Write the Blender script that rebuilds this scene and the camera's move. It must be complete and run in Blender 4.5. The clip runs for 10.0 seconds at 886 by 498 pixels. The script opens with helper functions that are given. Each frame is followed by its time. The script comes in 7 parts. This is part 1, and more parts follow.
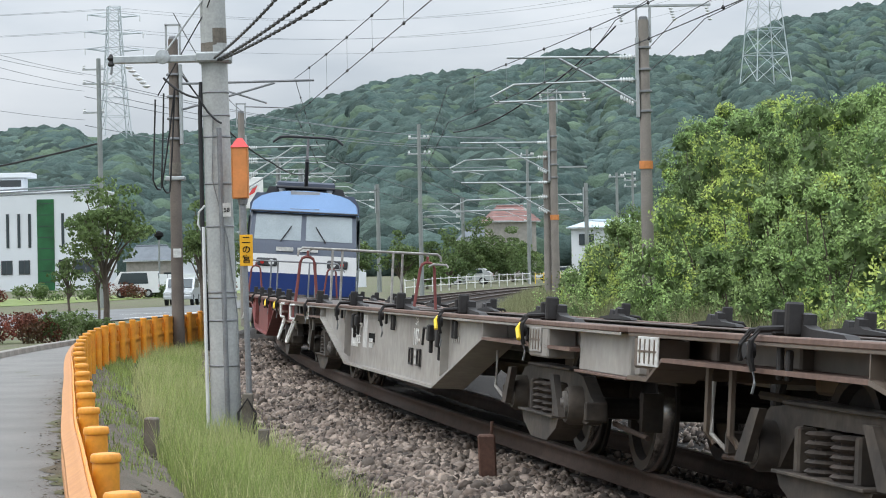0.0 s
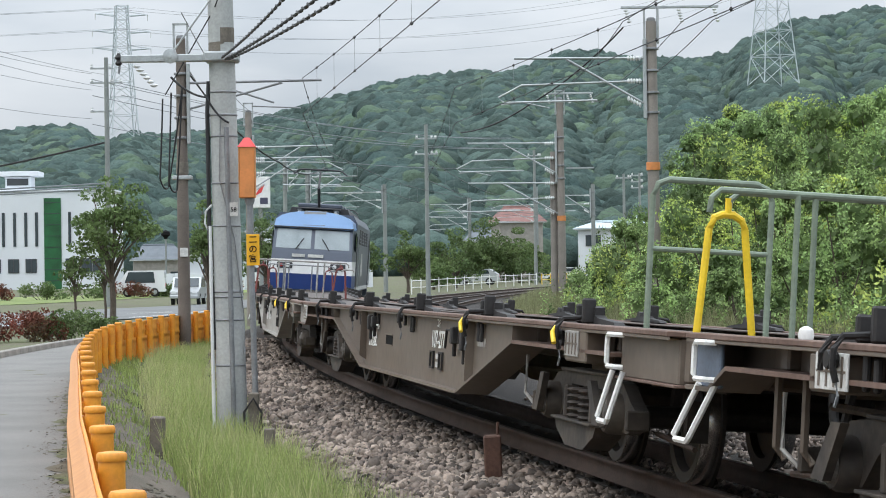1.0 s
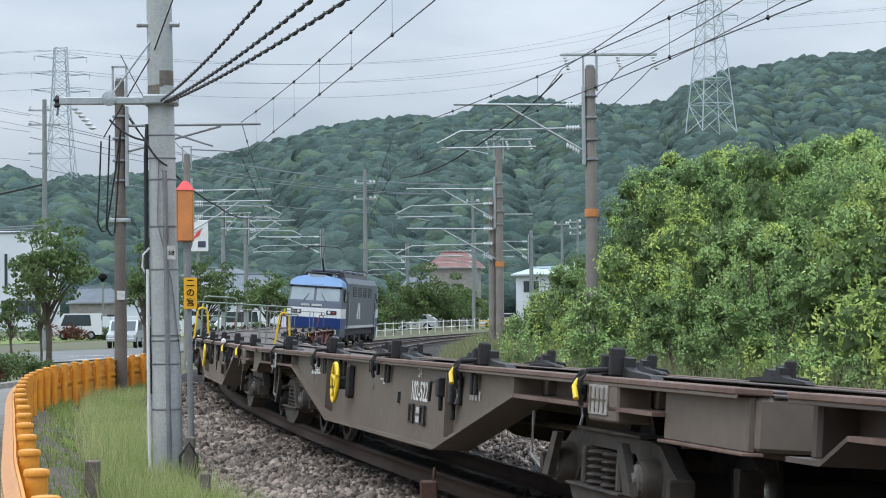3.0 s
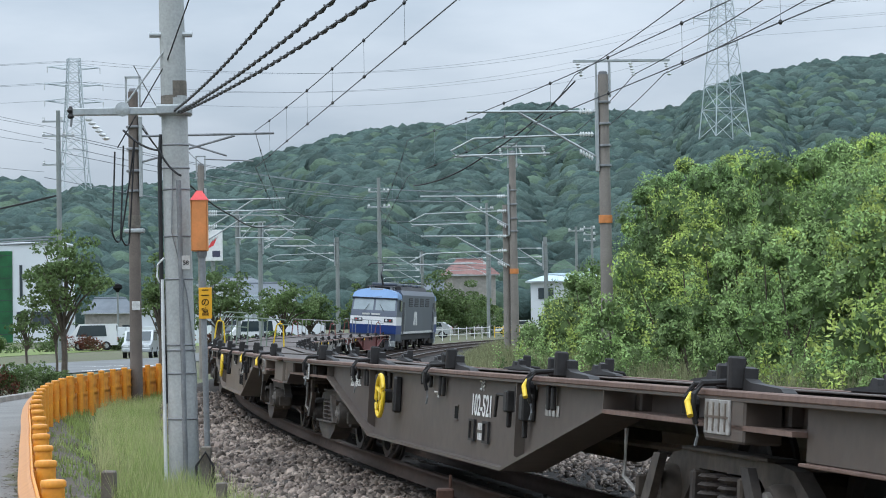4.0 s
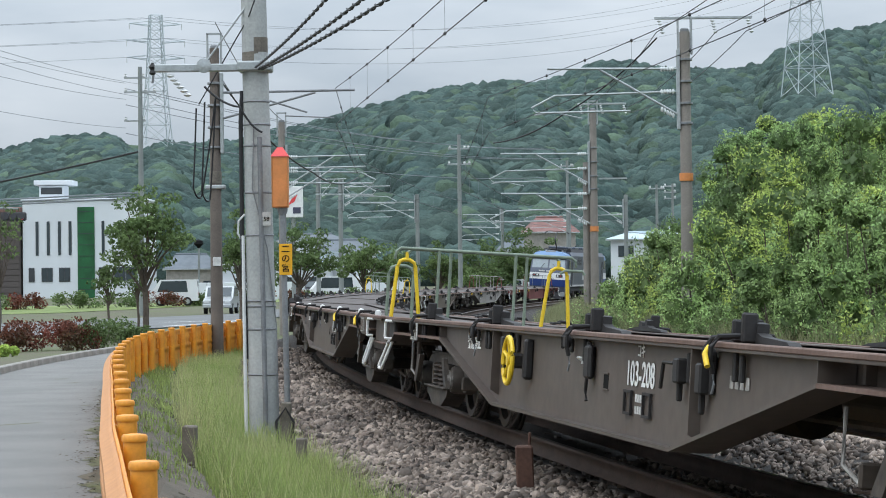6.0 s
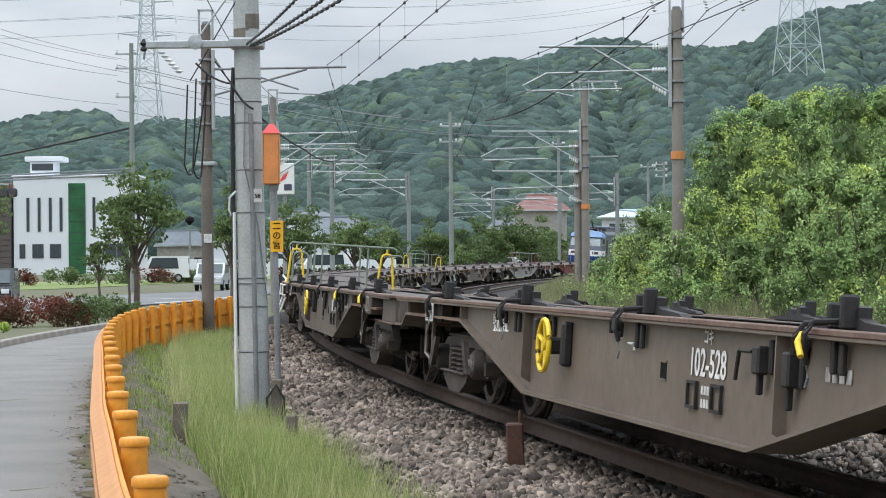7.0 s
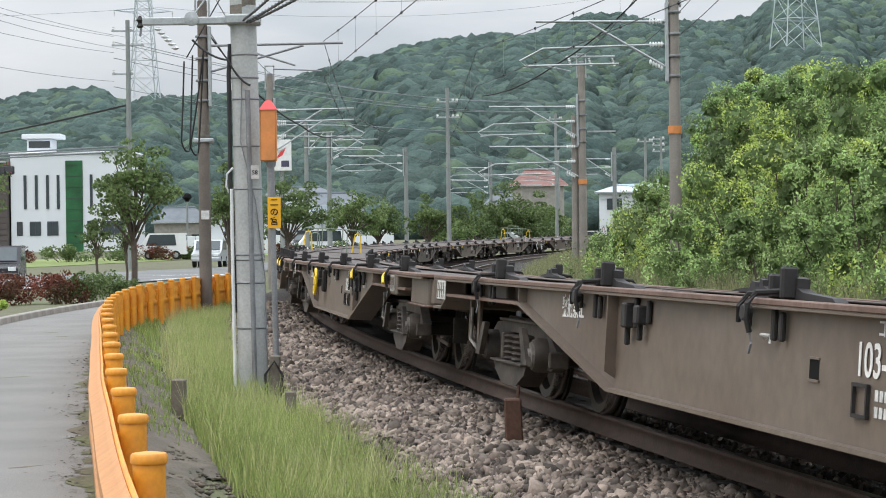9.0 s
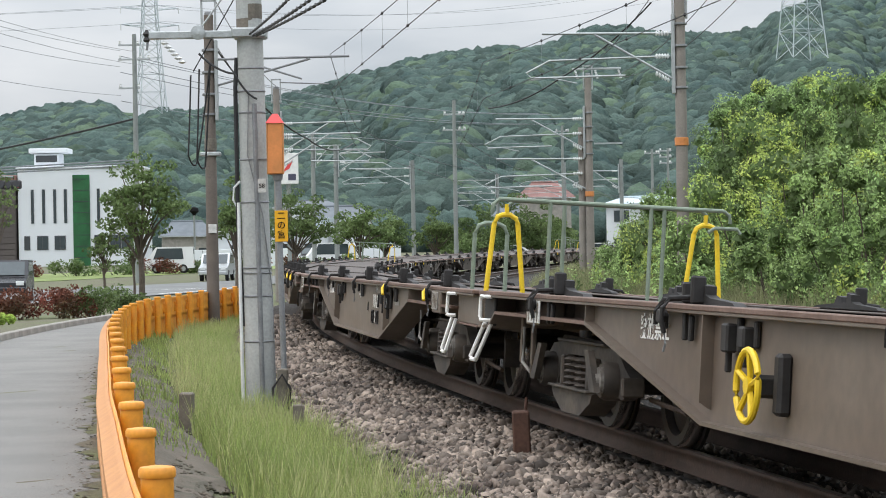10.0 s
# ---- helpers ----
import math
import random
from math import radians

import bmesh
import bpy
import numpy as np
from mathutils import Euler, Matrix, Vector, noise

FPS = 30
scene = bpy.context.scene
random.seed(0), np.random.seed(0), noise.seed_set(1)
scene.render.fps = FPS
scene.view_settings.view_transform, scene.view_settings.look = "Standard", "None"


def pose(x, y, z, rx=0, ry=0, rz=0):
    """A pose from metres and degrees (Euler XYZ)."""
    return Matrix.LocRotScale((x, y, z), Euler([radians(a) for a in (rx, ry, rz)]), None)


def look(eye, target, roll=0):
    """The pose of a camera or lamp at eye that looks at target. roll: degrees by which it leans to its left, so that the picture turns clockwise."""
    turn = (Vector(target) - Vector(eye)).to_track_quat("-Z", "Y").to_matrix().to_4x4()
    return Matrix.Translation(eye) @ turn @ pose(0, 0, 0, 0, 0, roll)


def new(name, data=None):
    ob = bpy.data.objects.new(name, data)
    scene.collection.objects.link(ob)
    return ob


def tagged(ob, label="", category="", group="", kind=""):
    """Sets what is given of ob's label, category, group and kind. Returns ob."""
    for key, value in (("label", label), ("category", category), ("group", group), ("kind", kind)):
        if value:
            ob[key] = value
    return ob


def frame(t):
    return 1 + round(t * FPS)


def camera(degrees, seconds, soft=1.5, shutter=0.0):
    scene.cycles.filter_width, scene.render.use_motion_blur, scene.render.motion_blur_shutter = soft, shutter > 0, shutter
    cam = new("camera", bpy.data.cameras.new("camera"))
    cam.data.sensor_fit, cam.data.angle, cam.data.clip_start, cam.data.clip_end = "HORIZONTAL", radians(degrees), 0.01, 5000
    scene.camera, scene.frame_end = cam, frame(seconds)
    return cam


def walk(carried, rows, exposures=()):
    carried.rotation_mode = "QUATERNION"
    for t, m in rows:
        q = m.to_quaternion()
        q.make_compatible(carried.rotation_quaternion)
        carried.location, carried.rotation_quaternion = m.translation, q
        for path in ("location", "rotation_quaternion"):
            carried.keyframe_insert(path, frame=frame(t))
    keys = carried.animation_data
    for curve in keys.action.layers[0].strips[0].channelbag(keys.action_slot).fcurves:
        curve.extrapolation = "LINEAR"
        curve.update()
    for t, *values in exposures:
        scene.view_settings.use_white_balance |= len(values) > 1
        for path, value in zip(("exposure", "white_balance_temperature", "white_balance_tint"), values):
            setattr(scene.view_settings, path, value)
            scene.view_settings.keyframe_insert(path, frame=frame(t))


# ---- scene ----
# ---------------------------------------------------------------- camera
LENS = 21.5
EYE = Vector((0.0, 0.0, 1.42))
# seconds, turn to the right, tilt up, lean (degrees)
AIM = [
    (0.0, 0.690, 0.659, -1.163), (0.5, 0.719, 0.766, -0.962), (1.0, 0.527, 0.672, -0.902), (1.5, 0.420, 0.616, -0.791),
    (2.0, 0.606, 0.764, -0.571), (2.5, 1.298, 1.284, -0.331), (3.0, 2.059, 1.763, -0.500), (3.2, 2.255, 1.979, -0.550),
    (4.5, 1.027, 1.885, -1.277), (5.0, 0.084, 1.543, -0.981), (5.5, -0.302, 1.208, -0.715), (7.0, -0.056, 0.376, -0.518),
    (7.5, 0.053, 0.064, -0.458), (8.0, 0.099, -0.203, -0.551), (8.5, 0.085, -0.310, -0.625), (9.0, -0.003, -0.222, -0.776),
    (9.5, -0.137, -0.067, -0.882), (10.0, -0.175, 0.091, -1.010)]


def aimed(yaw, pitch, lean):
    a, b = radians(yaw), radians(pitch)
    way = Vector((math.sin(a) * math.cos(b), math.cos(a) * math.cos(b), math.sin(b)))
    return look(EYE, EYE + way * 50, lean)


cam = camera(LENS, 10.0, soft=1.0)
walk(cam, [(t, aimed(a, b, c)) for t, a, b, c in AIM],
     [(0.0, 0.19, 6550, 10), (1.5, 0.18, 6500, 10), (3.0, 0.05, 6150, 9), (4.5, 0.0, 6050, 8), (5.5, 0.0, 6150, 8), (7.0, 0.15, 6500, 10), (8.5, 0.25, 6700, 11), (10.0, 0.2, 6750, 11)])

# ---------------------------------------------------------------- sky and sun (overcast)
world = bpy.data.worlds.new("overcast_sky")
scene.world = world
world.use_nodes = True
wn, wl = world.node_tree.nodes, world.node_tree.links
wn.clear()
sky = wn.new("ShaderNodeTexSky")
sky.sky_type, sky.sun_disc = "NISHITA", False
sky.sun_elevation, sky.sun_rotation, sky.dust_density, sky.air_density = radians(52), radians(-60), 6.0, 1.0
coord = wn.new("ShaderNodeTexCoord")
stretch = wn.new("ShaderNodeMapping")
stretch.inputs["Scale"].default_value = (1.0, 1.0, 3.5)
cloud = wn.new("ShaderNodeTexNoise")
cloud.inputs["Scale"].default_value, cloud.inputs["Detail"].default_value = 5.0, 6.0
shade = wn.new("ShaderNodeValToRGB")
shade.color_ramp.elements[0].position, shade.color_ramp.elements[0].color = 0.36, (4.15, 4.75, 5.4, 1)
shade.color_ramp.elements[1].position, shade.color_ramp.elements[1].color = 0.64, (6.2, 6.65, 7.15, 1)
cover = wn.new("ShaderNodeMixRGB")
cover.inputs[0].default_value = 0.9
back = wn.new("ShaderNodeBackground")
back.inputs["Strength"].default_value = 0.088
wout = wn.new("ShaderNodeOutputWorld")
wl.new(coord.outputs["Generated"], stretch.inputs["Vector"])
wl.new(stretch.outputs[0], cloud.inputs["Vector"])
wl.new(cloud.outputs["Fac"], shade.inputs[0])
wl.new(sky.outputs[0], cover.inputs[1])
# an overcast sky is brighter overhead than at the horizon
split, zenith, lift = wn.new("ShaderNodeSeparateXYZ"), wn.new("ShaderNodeMapRange"), wn.new("ShaderNodeVectorMath")
zenith.inputs["To Min"].default_value, zenith.inputs["To Max"].default_value = 1.0, 5.0
lift.operation = "SCALE"
wl.new(coord.outputs["Generated"], split.inputs[0])
wl.new(split.outputs["Z"], zenith.inputs["Value"])
wl.new(shade.outputs[0], lift.inputs[0])
wl.new(zenith.outputs[0], lift.inputs["Scale"])
wl.new(lift.outputs[0], cover.inputs[2])
wl.new(cover.outputs[0], back.inputs[0])
wl.new(back.outputs[0], wout.inputs[0])

sun = new("sun", bpy.data.lights.new("sun", "SUN"))
sun.data.energy, sun.data.angle, sun.data.color = 1.0, radians(25), (1.0, 0.96, 0.9)
sun.matrix_world = look((-30, -20, 60), (0, 0, 0))


# ---------------------------------------------------------------- materials
def mat(name, colour, rough=0.8, metal=0.0, var=0.25, scale=3.0, bump=0.0, second=None, fine=40.0, each=0.0, island=0.0, spec=0.5):
    """Two scales of noise in the colour, a fine relief, and a chance tint for each object or island."""
    m = bpy.data.materials.new(name)
    m.use_nodes = True
    n, l = m.node_tree.nodes, m.node_tree.links
    b = n["Principled BSDF"]
    b.inputs["Roughness"].default_value, b.inputs["Metallic"].default_value = rough, metal
    b.inputs["Specular IOR Level"].default_value = spec
    tc = n.new("ShaderNodeTexCoord")
    big, small = n.new("ShaderNodeTexNoise"), n.new("ShaderNodeTexNoise")
    big.inputs["Scale"].default_value, big.inputs["Detail"].default_value = scale, 5
    small.inputs["Scale"].default_value, small.inputs["Detail"].default_value = fine, 4
    for q in (big, small):
        l.new(tc.outputs["Object"], q.inputs["Vector"])
    mix = n.new("ShaderNodeMixRGB")
    ramp = n.new("ShaderNodeValToRGB")
    ramp.color_ramp.elements[0].position, ramp.color_ramp.elements[1].position = 0.38, 0.66
    l.new(big.outputs["Fac"], ramp.inputs[0])
    l.new(ramp.outputs[0], mix.inputs[0])
    dark = second or tuple(c * (1 - var) for c in colour)
    mix.inputs[1].default_value, mix.inputs[2].default_value = (*colour, 1), (*dark, 1)
    hsv = n.new("ShaderNodeHueSaturation")
    l.new(mix.outputs[0], hsv.inputs["Color"])
    mul = n.new("ShaderNodeMapRange")
    mul.inputs["From Min"].default_value, mul.inputs["From Max"].default_value = 0.25, 0.75
    mul.inputs["To Min"].default_value, mul.inputs["To Max"].default_value = 1 - var * 0.7, 1 + var * 0.7
    l.new(small.outputs["Fac"], mul.inputs["Value"])
    value = mul.outputs[0]
    for amount, kind, sock in ((each, "ShaderNodeObjectInfo", "Random"), (island, "ShaderNodeNewGeometry", "Random Per Island")):
        if amount:
            src, rng, prod = n.new(kind), n.new("ShaderNodeMapRange"), n.new("ShaderNodeMath")
            rng.inputs["To Min"].default_value, rng.inputs["To Max"].default_value = 1 - amount, 1 + amount
            l.new(src.outputs[sock], rng.inputs["Value"])
            prod.operation = "MULTIPLY"
            l.new(value, prod.inputs[0])
            l.new(rng.outputs[0], prod.inputs[1])
            value = prod.outputs[0]
    l.new(value, hsv.inputs["Value"])
    l.new(hsv.outputs[0], b.inputs["Base Color"])
    if bump:
        bp = n.new("ShaderNodeBump")
        bp.inputs["Strength"].default_value, bp.inputs["Distance"].default_value = bump, 0.02
        l.new(small.outputs["Fac"], bp.inputs["Height"])
        l.new(bp.outputs[0], b.inputs["Normal"])
    return m


def leafy(name, colour, second, island=0.45, each=0.12):
    m = mat(name, colour, 0.6, 0, 0.25, 0.5, 0, second, 6.0, each, island, 0.3)
    n, l = m.node_tree.nodes, m.node_tree.links
    b = n["Principled BSDF"]
    thin, both = n.new("ShaderNodeBsdfTranslucent"), n.new("ShaderNodeMixShader")
    both.inputs[0].default_value = 0.42
    l.new(b.inputs["Base Color"].links[0].from_socket, thin.inputs["Color"])
    l.new(b.outputs[0], both.inputs[1])
    l.new(thin.outputs[0], both.inputs[2])
    l.new(both.outputs[0], n["Material Output"].inputs["Surface"])
    return m


def wooded(name, colour, second, island):
    """Far tree crowns: mottled leaf masses with a coarse relief."""
    m = mat(name, colour, 0.9, 0, 0.4, 0.03, 0.8, second, 0.9, 0, island, 0.1)
    for q in m.node_tree.nodes:
        if q.type == "BUMP":
            q.inputs["Distance"].default_value = 1.6
        if q.type == "TEX_NOISE":
            q.inputs["Detail"].default_value, q.inputs["Roughness"].default_value = 8, 0.65
    return m


def glass(name, colour=(0.03, 0.045, 0.05)):
    m = mat(name, colour, 0.06, 0, 0.2, 1.5)
    m.node_tree.nodes["Principled BSDF"].inputs["Specular IOR Level"].default_value = 0.9
    return m


M = {
    "asphalt": mat("asphalt", (0.185, 0.180, 0.170), 0.9, 0, 0.2, 0.9, 0.3, (0.15, 0.147, 0.14), 70),
    "road": mat("road_asphalt", (0.16, 0.165, 0.165), 0.9, 0, 0.2, 0.4, 0.2, None, 50),
    "soil": mat("soil_and_weeds", (0.10, 0.115, 0.05), 0.95, 0, 0.35, 0.5, 0.4, (0.105, 0.09, 0.065), 25),
    "dirt": mat("dirt", (0.12, 0.10, 0.08), 0.95, 0, 0.35, 2.5, 0.5, (0.075, 0.07, 0.05), 30),
    "paint": mat("road_paint", (0.75, 0.75, 0.73), 0.8, 0, 0.15, 5),
    "kerb": mat("kerb_concrete", (0.33, 0.31, 0.28), 0.9, 0, 0.25, 2, 0.2),
    "orange": mat("orange_paint", (0.78, 0.33, 0.028), 0.5, 0, 0.16, 4, 0.05, (0.60, 0.23, 0.03), 40, 0.06),
    "rusty_orange": mat("weathered_orange_paint", (0.50, 0.235, 0.085), 0.7, 0, 0.10, 9, 0.1, (0.44, 0.20, 0.075), 60),
    "concrete": mat("pole_concrete", (0.40, 0.41, 0.40), 0.85, 0, 0.2, 2.0, 0.15, (0.33, 0.345, 0.34), 30),
    "brown_concrete": mat("brown_concrete", (0.150, 0.124, 0.106), 0.85, 0, 0.25, 2, 0.15),
    "mast": mat("mast_concrete", (0.25, 0.225, 0.20), 0.85, 0, 0.2, 2, 0.15),
    "far_pole": mat("weathered_pole", (0.24, 0.26, 0.25), 0.8, 0, 0.2, 1),
    "galv": mat("galvanised_steel", (0.42, 0.445, 0.45), 0.4, 0.5, 0.2, 6),
    "dull_steel": mat("dull_grey_steel", (0.24, 0.25, 0.26), 0.6, 0.3, 0.25, 5),
    "tower": mat("tower_steel", (0.48, 0.53, 0.55), 0.6, 0.1, 0.1, 0.2),
    "porcelain": mat("porcelain", (0.7, 0.72, 0.72), 0.25, 0, 0.1, 5),
    "black": mat("black_cable", (0.018, 0.018, 0.02), 0.6, 0, 0.2, 5),
    "wire": mat("line_wire", (0.07, 0.075, 0.08), 0.6, 0.2, 0.2, 5),
    "thin_wire": mat("far_wire", (0.22, 0.24, 0.26), 0.6, 0.2, 0.2, 5),
    "lamp_orange": mat("signal_orange", (0.66, 0.24, 0.07), 0.55, 0, 0.12, 5, 0, (0.52, 0.2, 0.06)),
    "lamp_red": mat("signal_red", (0.75, 0.07, 0.07), 0.45, 0, 0.1, 5),
    "yellow_sign": mat("yellow_sign", (0.80, 0.40, 0.01), 0.5, 0, 0.08, 5),
    "ink": mat("black_lettering", (0.012, 0.012, 0.012), 0.9, 0, 0.1, 9, spec=0.1),
    "white": mat("white_paint", (0.78, 0.78, 0.76), 0.6, 0, 0.12, 4),
    "plate": mat("grimy_white_plate", (0.36, 0.35, 0.33), 0.7, 0, 0.4, 6, 0, (0.22, 0.205, 0.19), 30),
    "label": mat("white_label", (0.62, 0.62, 0.60), 0.6, 0, 0.25, 9),
    "rail_rust": mat("rusty_rail_side", (0.075, 0.048, 0.036), 0.8, 0.2, 0.3, 4, 0.2),
    "rail_top": mat("worn_rail_head", (0.17, 0.145, 0.13), 0.45, 0.6, 0.2, 3),
    "sleeper": mat("sleeper", (0.10, 0.085, 0.075), 0.9, 0, 0.3, 4, 0.3, None, 30, 0.15),
    # near-black: shade in the gaps between loose stones goes into the colour
    "ballast": mat("shaded_ballast_bed", (0.03, 0.025, 0.022), 0.95, 0, 0.35, 8, 0.8, None, 40),
    "stone": mat("ballast_stone", (0.235, 0.192, 0.160), 0.9, 0, 0.3, 1.5, 0.3, (0.082, 0.062, 0.052), 40, 0, 0.8),
    "wagon": mat("wagon_grey_brown", (0.148, 0.120, 0.096), 0.5, 0.05, 0.22, 0.7, 0.06, (0.112, 0.084, 0.064), 9, 0.10),
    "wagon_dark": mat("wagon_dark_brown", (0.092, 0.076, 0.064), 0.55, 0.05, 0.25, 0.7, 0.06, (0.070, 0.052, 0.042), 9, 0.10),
    "wagon_old": mat("wagon_light_grey", (0.34, 0.325, 0.30), 0.65, 0.05, 0.22, 0.8, 0.06, (0.24, 0.22, 0.20), 9),
    "wagon_red": mat("wagon_dark_red", (0.20, 0.055, 0.05), 0.65, 0.05, 0.25, 0.8, 0.06, None, 9),
    "rust_edge": mat("rusty_flange", (0.17, 0.11, 0.088), 0.75, 0.1, 0.3, 2.0, 0.15, (0.12, 0.072, 0.055), 18),
    "deck": mat("worn_deck_plate", (0.105, 0.085, 0.075), 0.7, 0.1, 0.4, 1.6, 0.2, (0.055, 0.043, 0.038), 15),
    "bogie": mat("dusty_bogie_steel", (0.078, 0.063, 0.050), 0.75, 0.1, 0.4, 3, 0.2, (0.034, 0.029, 0.026), 14, 0.2),
    "hub": mat("pale_bearing_cap", (0.22, 0.205, 0.19), 0.6, 0.3, 0.4, 9, 0.1, (0.10, 0.09, 0.08), 30),
    "tread": mat("polished_tread", (0.62, 0.61, 0.60), 0.22, 1.0, 0.1, 6),
    "under": mat("grimy_running_gear", (0.040, 0.034, 0.030), 0.8, 0.15, 0.35, 4, 0.2, (0.070, 0.055, 0.046), 25),
    "wheel": mat("wheel_steel", (0.045, 0.04, 0.038), 0.6, 0.4, 0.3, 3),
    "clamp": mat("black_clamp_iron", (0.032, 0.030, 0.030), 0.65, 0.3, 0.3, 6),
    "yellow": mat("yellow_paint", (0.80, 0.55, 0.02), 0.45, 0, 0.12, 6),
    "green_bar": mat("pale_green_rail", (0.20, 0.25, 0.19), 0.55, 0, 0.2, 6),
    "blue_steel": mat("blue_grey_end", (0.12, 0.15, 0.20), 0.6, 0.05, 0.2, 2),
    "loco_grey": mat("loco_grey_side", (0.085, 0.10, 0.135), 0.35, 0.05, 0.12, 0.6),
    "loco_blue": mat("loco_blue", (0.02, 0.05, 0.20), 0.35, 0.05, 0.12, 0.8),
    "loco_roof": mat("loco_light_blue", (0.14, 0.25, 0.44), 0.4, 0.05, 0.15, 0.8),
    "loco_dull": mat("grimy_loco_roof", (0.16, 0.17, 0.18), 0.6, 0.1, 0.3, 1.5),
    "loco_white": mat("loco_white", (0.72, 0.72, 0.72), 0.4, 0, 0.08, 2),
    "loco_dark": mat("loco_dark_skirt", (0.05, 0.05, 0.055), 0.6, 0.1, 0.2, 2),
    # pale base colour stands for sky reflected in the glass
    "sky_pale_screen": glass("sky_pale_windscreen", (0.28, 0.33, 0.35)),
    "pane": glass("window_pane"),
    "wall_white": mat("white_wall", (0.66, 0.69, 0.72), 0.8, 0, 0.06, 0.3),
    "wall_brown": mat("dark_brown_wall", (0.10, 0.085, 0.08), 0.85, 0, 0.12, 0.4),
    "wall_green": mat("green_glass_panel", (0.02, 0.13, 0.045), 0.3, 0, 0.5, 0.5),
    "frame_dark": mat("dark_window_frame", (0.05, 0.055, 0.06), 0.5, 0.2, 0.1, 3),
    "roof_red": mat("red_tile_roof", (0.24, 0.125, 0.11), 0.75, 0, 0.25, 1.0),
    "roof_grey": mat("grey_tile_roof", (0.13, 0.15, 0.17), 0.7, 0, 0.2, 1.0),
    "roof_pale": mat("pale_sheet_roof", (0.45, 0.55, 0.60), 0.6, 0, 0.1, 1.0),
    "bark": mat("tree_bark", (0.12, 0.095, 0.075), 0.9, 0, 0.3, 6, 0.4),
    "wood": mat("weathered_wood", (0.17, 0.15, 0.125), 0.9, 0, 0.3, 6, 0.3),
    "rust": mat("rusty_steel", (0.10, 0.05, 0.035), 0.85, 0.1, 0.3, 6, 0.3),
    "leaf": leafy("tree_leaf", (0.145, 0.20, 0.075), (0.092, 0.145, 0.053)),
    "bank_leaf": leafy("bank_leaf", (0.315, 0.43, 0.165), (0.185, 0.295, 0.105), 0.55, 0.28),
    "bright_leaf": leafy("bright_leaf", (0.44, 0.52, 0.145), (0.31, 0.42, 0.11), 0.4, 0.2),
    # blue-grey of distance haze is mixed into both crown colours
    "hazy_hill_tree": wooded("hazy_hill_tree", (0.079, 0.115, 0.100), (0.050, 0.081, 0.077), 0.35),
    "hazy_hill_tree_light": wooded("hazy_hill_tree_light", (0.104, 0.148, 0.102), (0.076, 0.119, 0.089), 0.3),
    "hill": mat("hill_undergrowth", (0.04, 0.065, 0.04), 0.95, 0, 0.3, 0.02, 0, None, 0.3),
    # shade inside the bank shrubs, put into a darker leaf colour
    "shade_leaf": leafy("shaded_inner_leaf", (0.155, 0.22, 0.085), (0.10, 0.16, 0.06), 0.4),
    "grass": leafy("grass_blade", (0.34, 0.41, 0.145), (0.235, 0.32, 0.10), 0.4),
    "dry_grass": leafy("dry_grass_blade", (0.52, 0.52, 0.27), (0.38, 0.42, 0.18), 0.35),
    "reed": leafy("reed_stalk", (0.27, 0.27, 0.15), (0.17, 0.19, 0.09), 0.4),
    "red_leaf": leafy("reddish_hedge_leaf", (0.17, 0.05, 0.035), (0.08, 0.06, 0.03), 0.5),
    "car_white": mat("white_car_paint", (0.72, 0.73, 0.74), 0.25, 0, 0.05, 2),
    "car_dark": mat("dark_car_paint", (0.03, 0.03, 0.035), 0.25, 0.2, 0.1, 2),
    "car_silver": mat("silver_car_paint", (0.45, 0.47, 0.48), 0.3, 0.4, 0.05, 2),
    "tyre": mat("tyre_rubber", (0.02, 0.02, 0.02), 0.85, 0, 0.2, 8),
    "tail_red": mat("red_lens", (0.5, 0.02, 0.02), 0.3, 0, 0.1, 5),
    "sign_blue": mat("dark_sign_panel", (0.06, 0.06, 0.10), 0.5, 0, 0.1, 3),
}
red_glow = bpy.data.materials.new("red_signal_light")
red_glow.use_nodes = True
rb = red_glow.node_tree.nodes["Principled BSDF"]
rb.inputs["Base Color"].default_value = (0.8, 0.05, 0.06, 1)
rb.inputs["Emission Color"].default_value, rb.inputs["Emission Strength"].default_value = (1.0, 0.03, 0.05, 1), 0.9
M["red_glow"] = red_glow


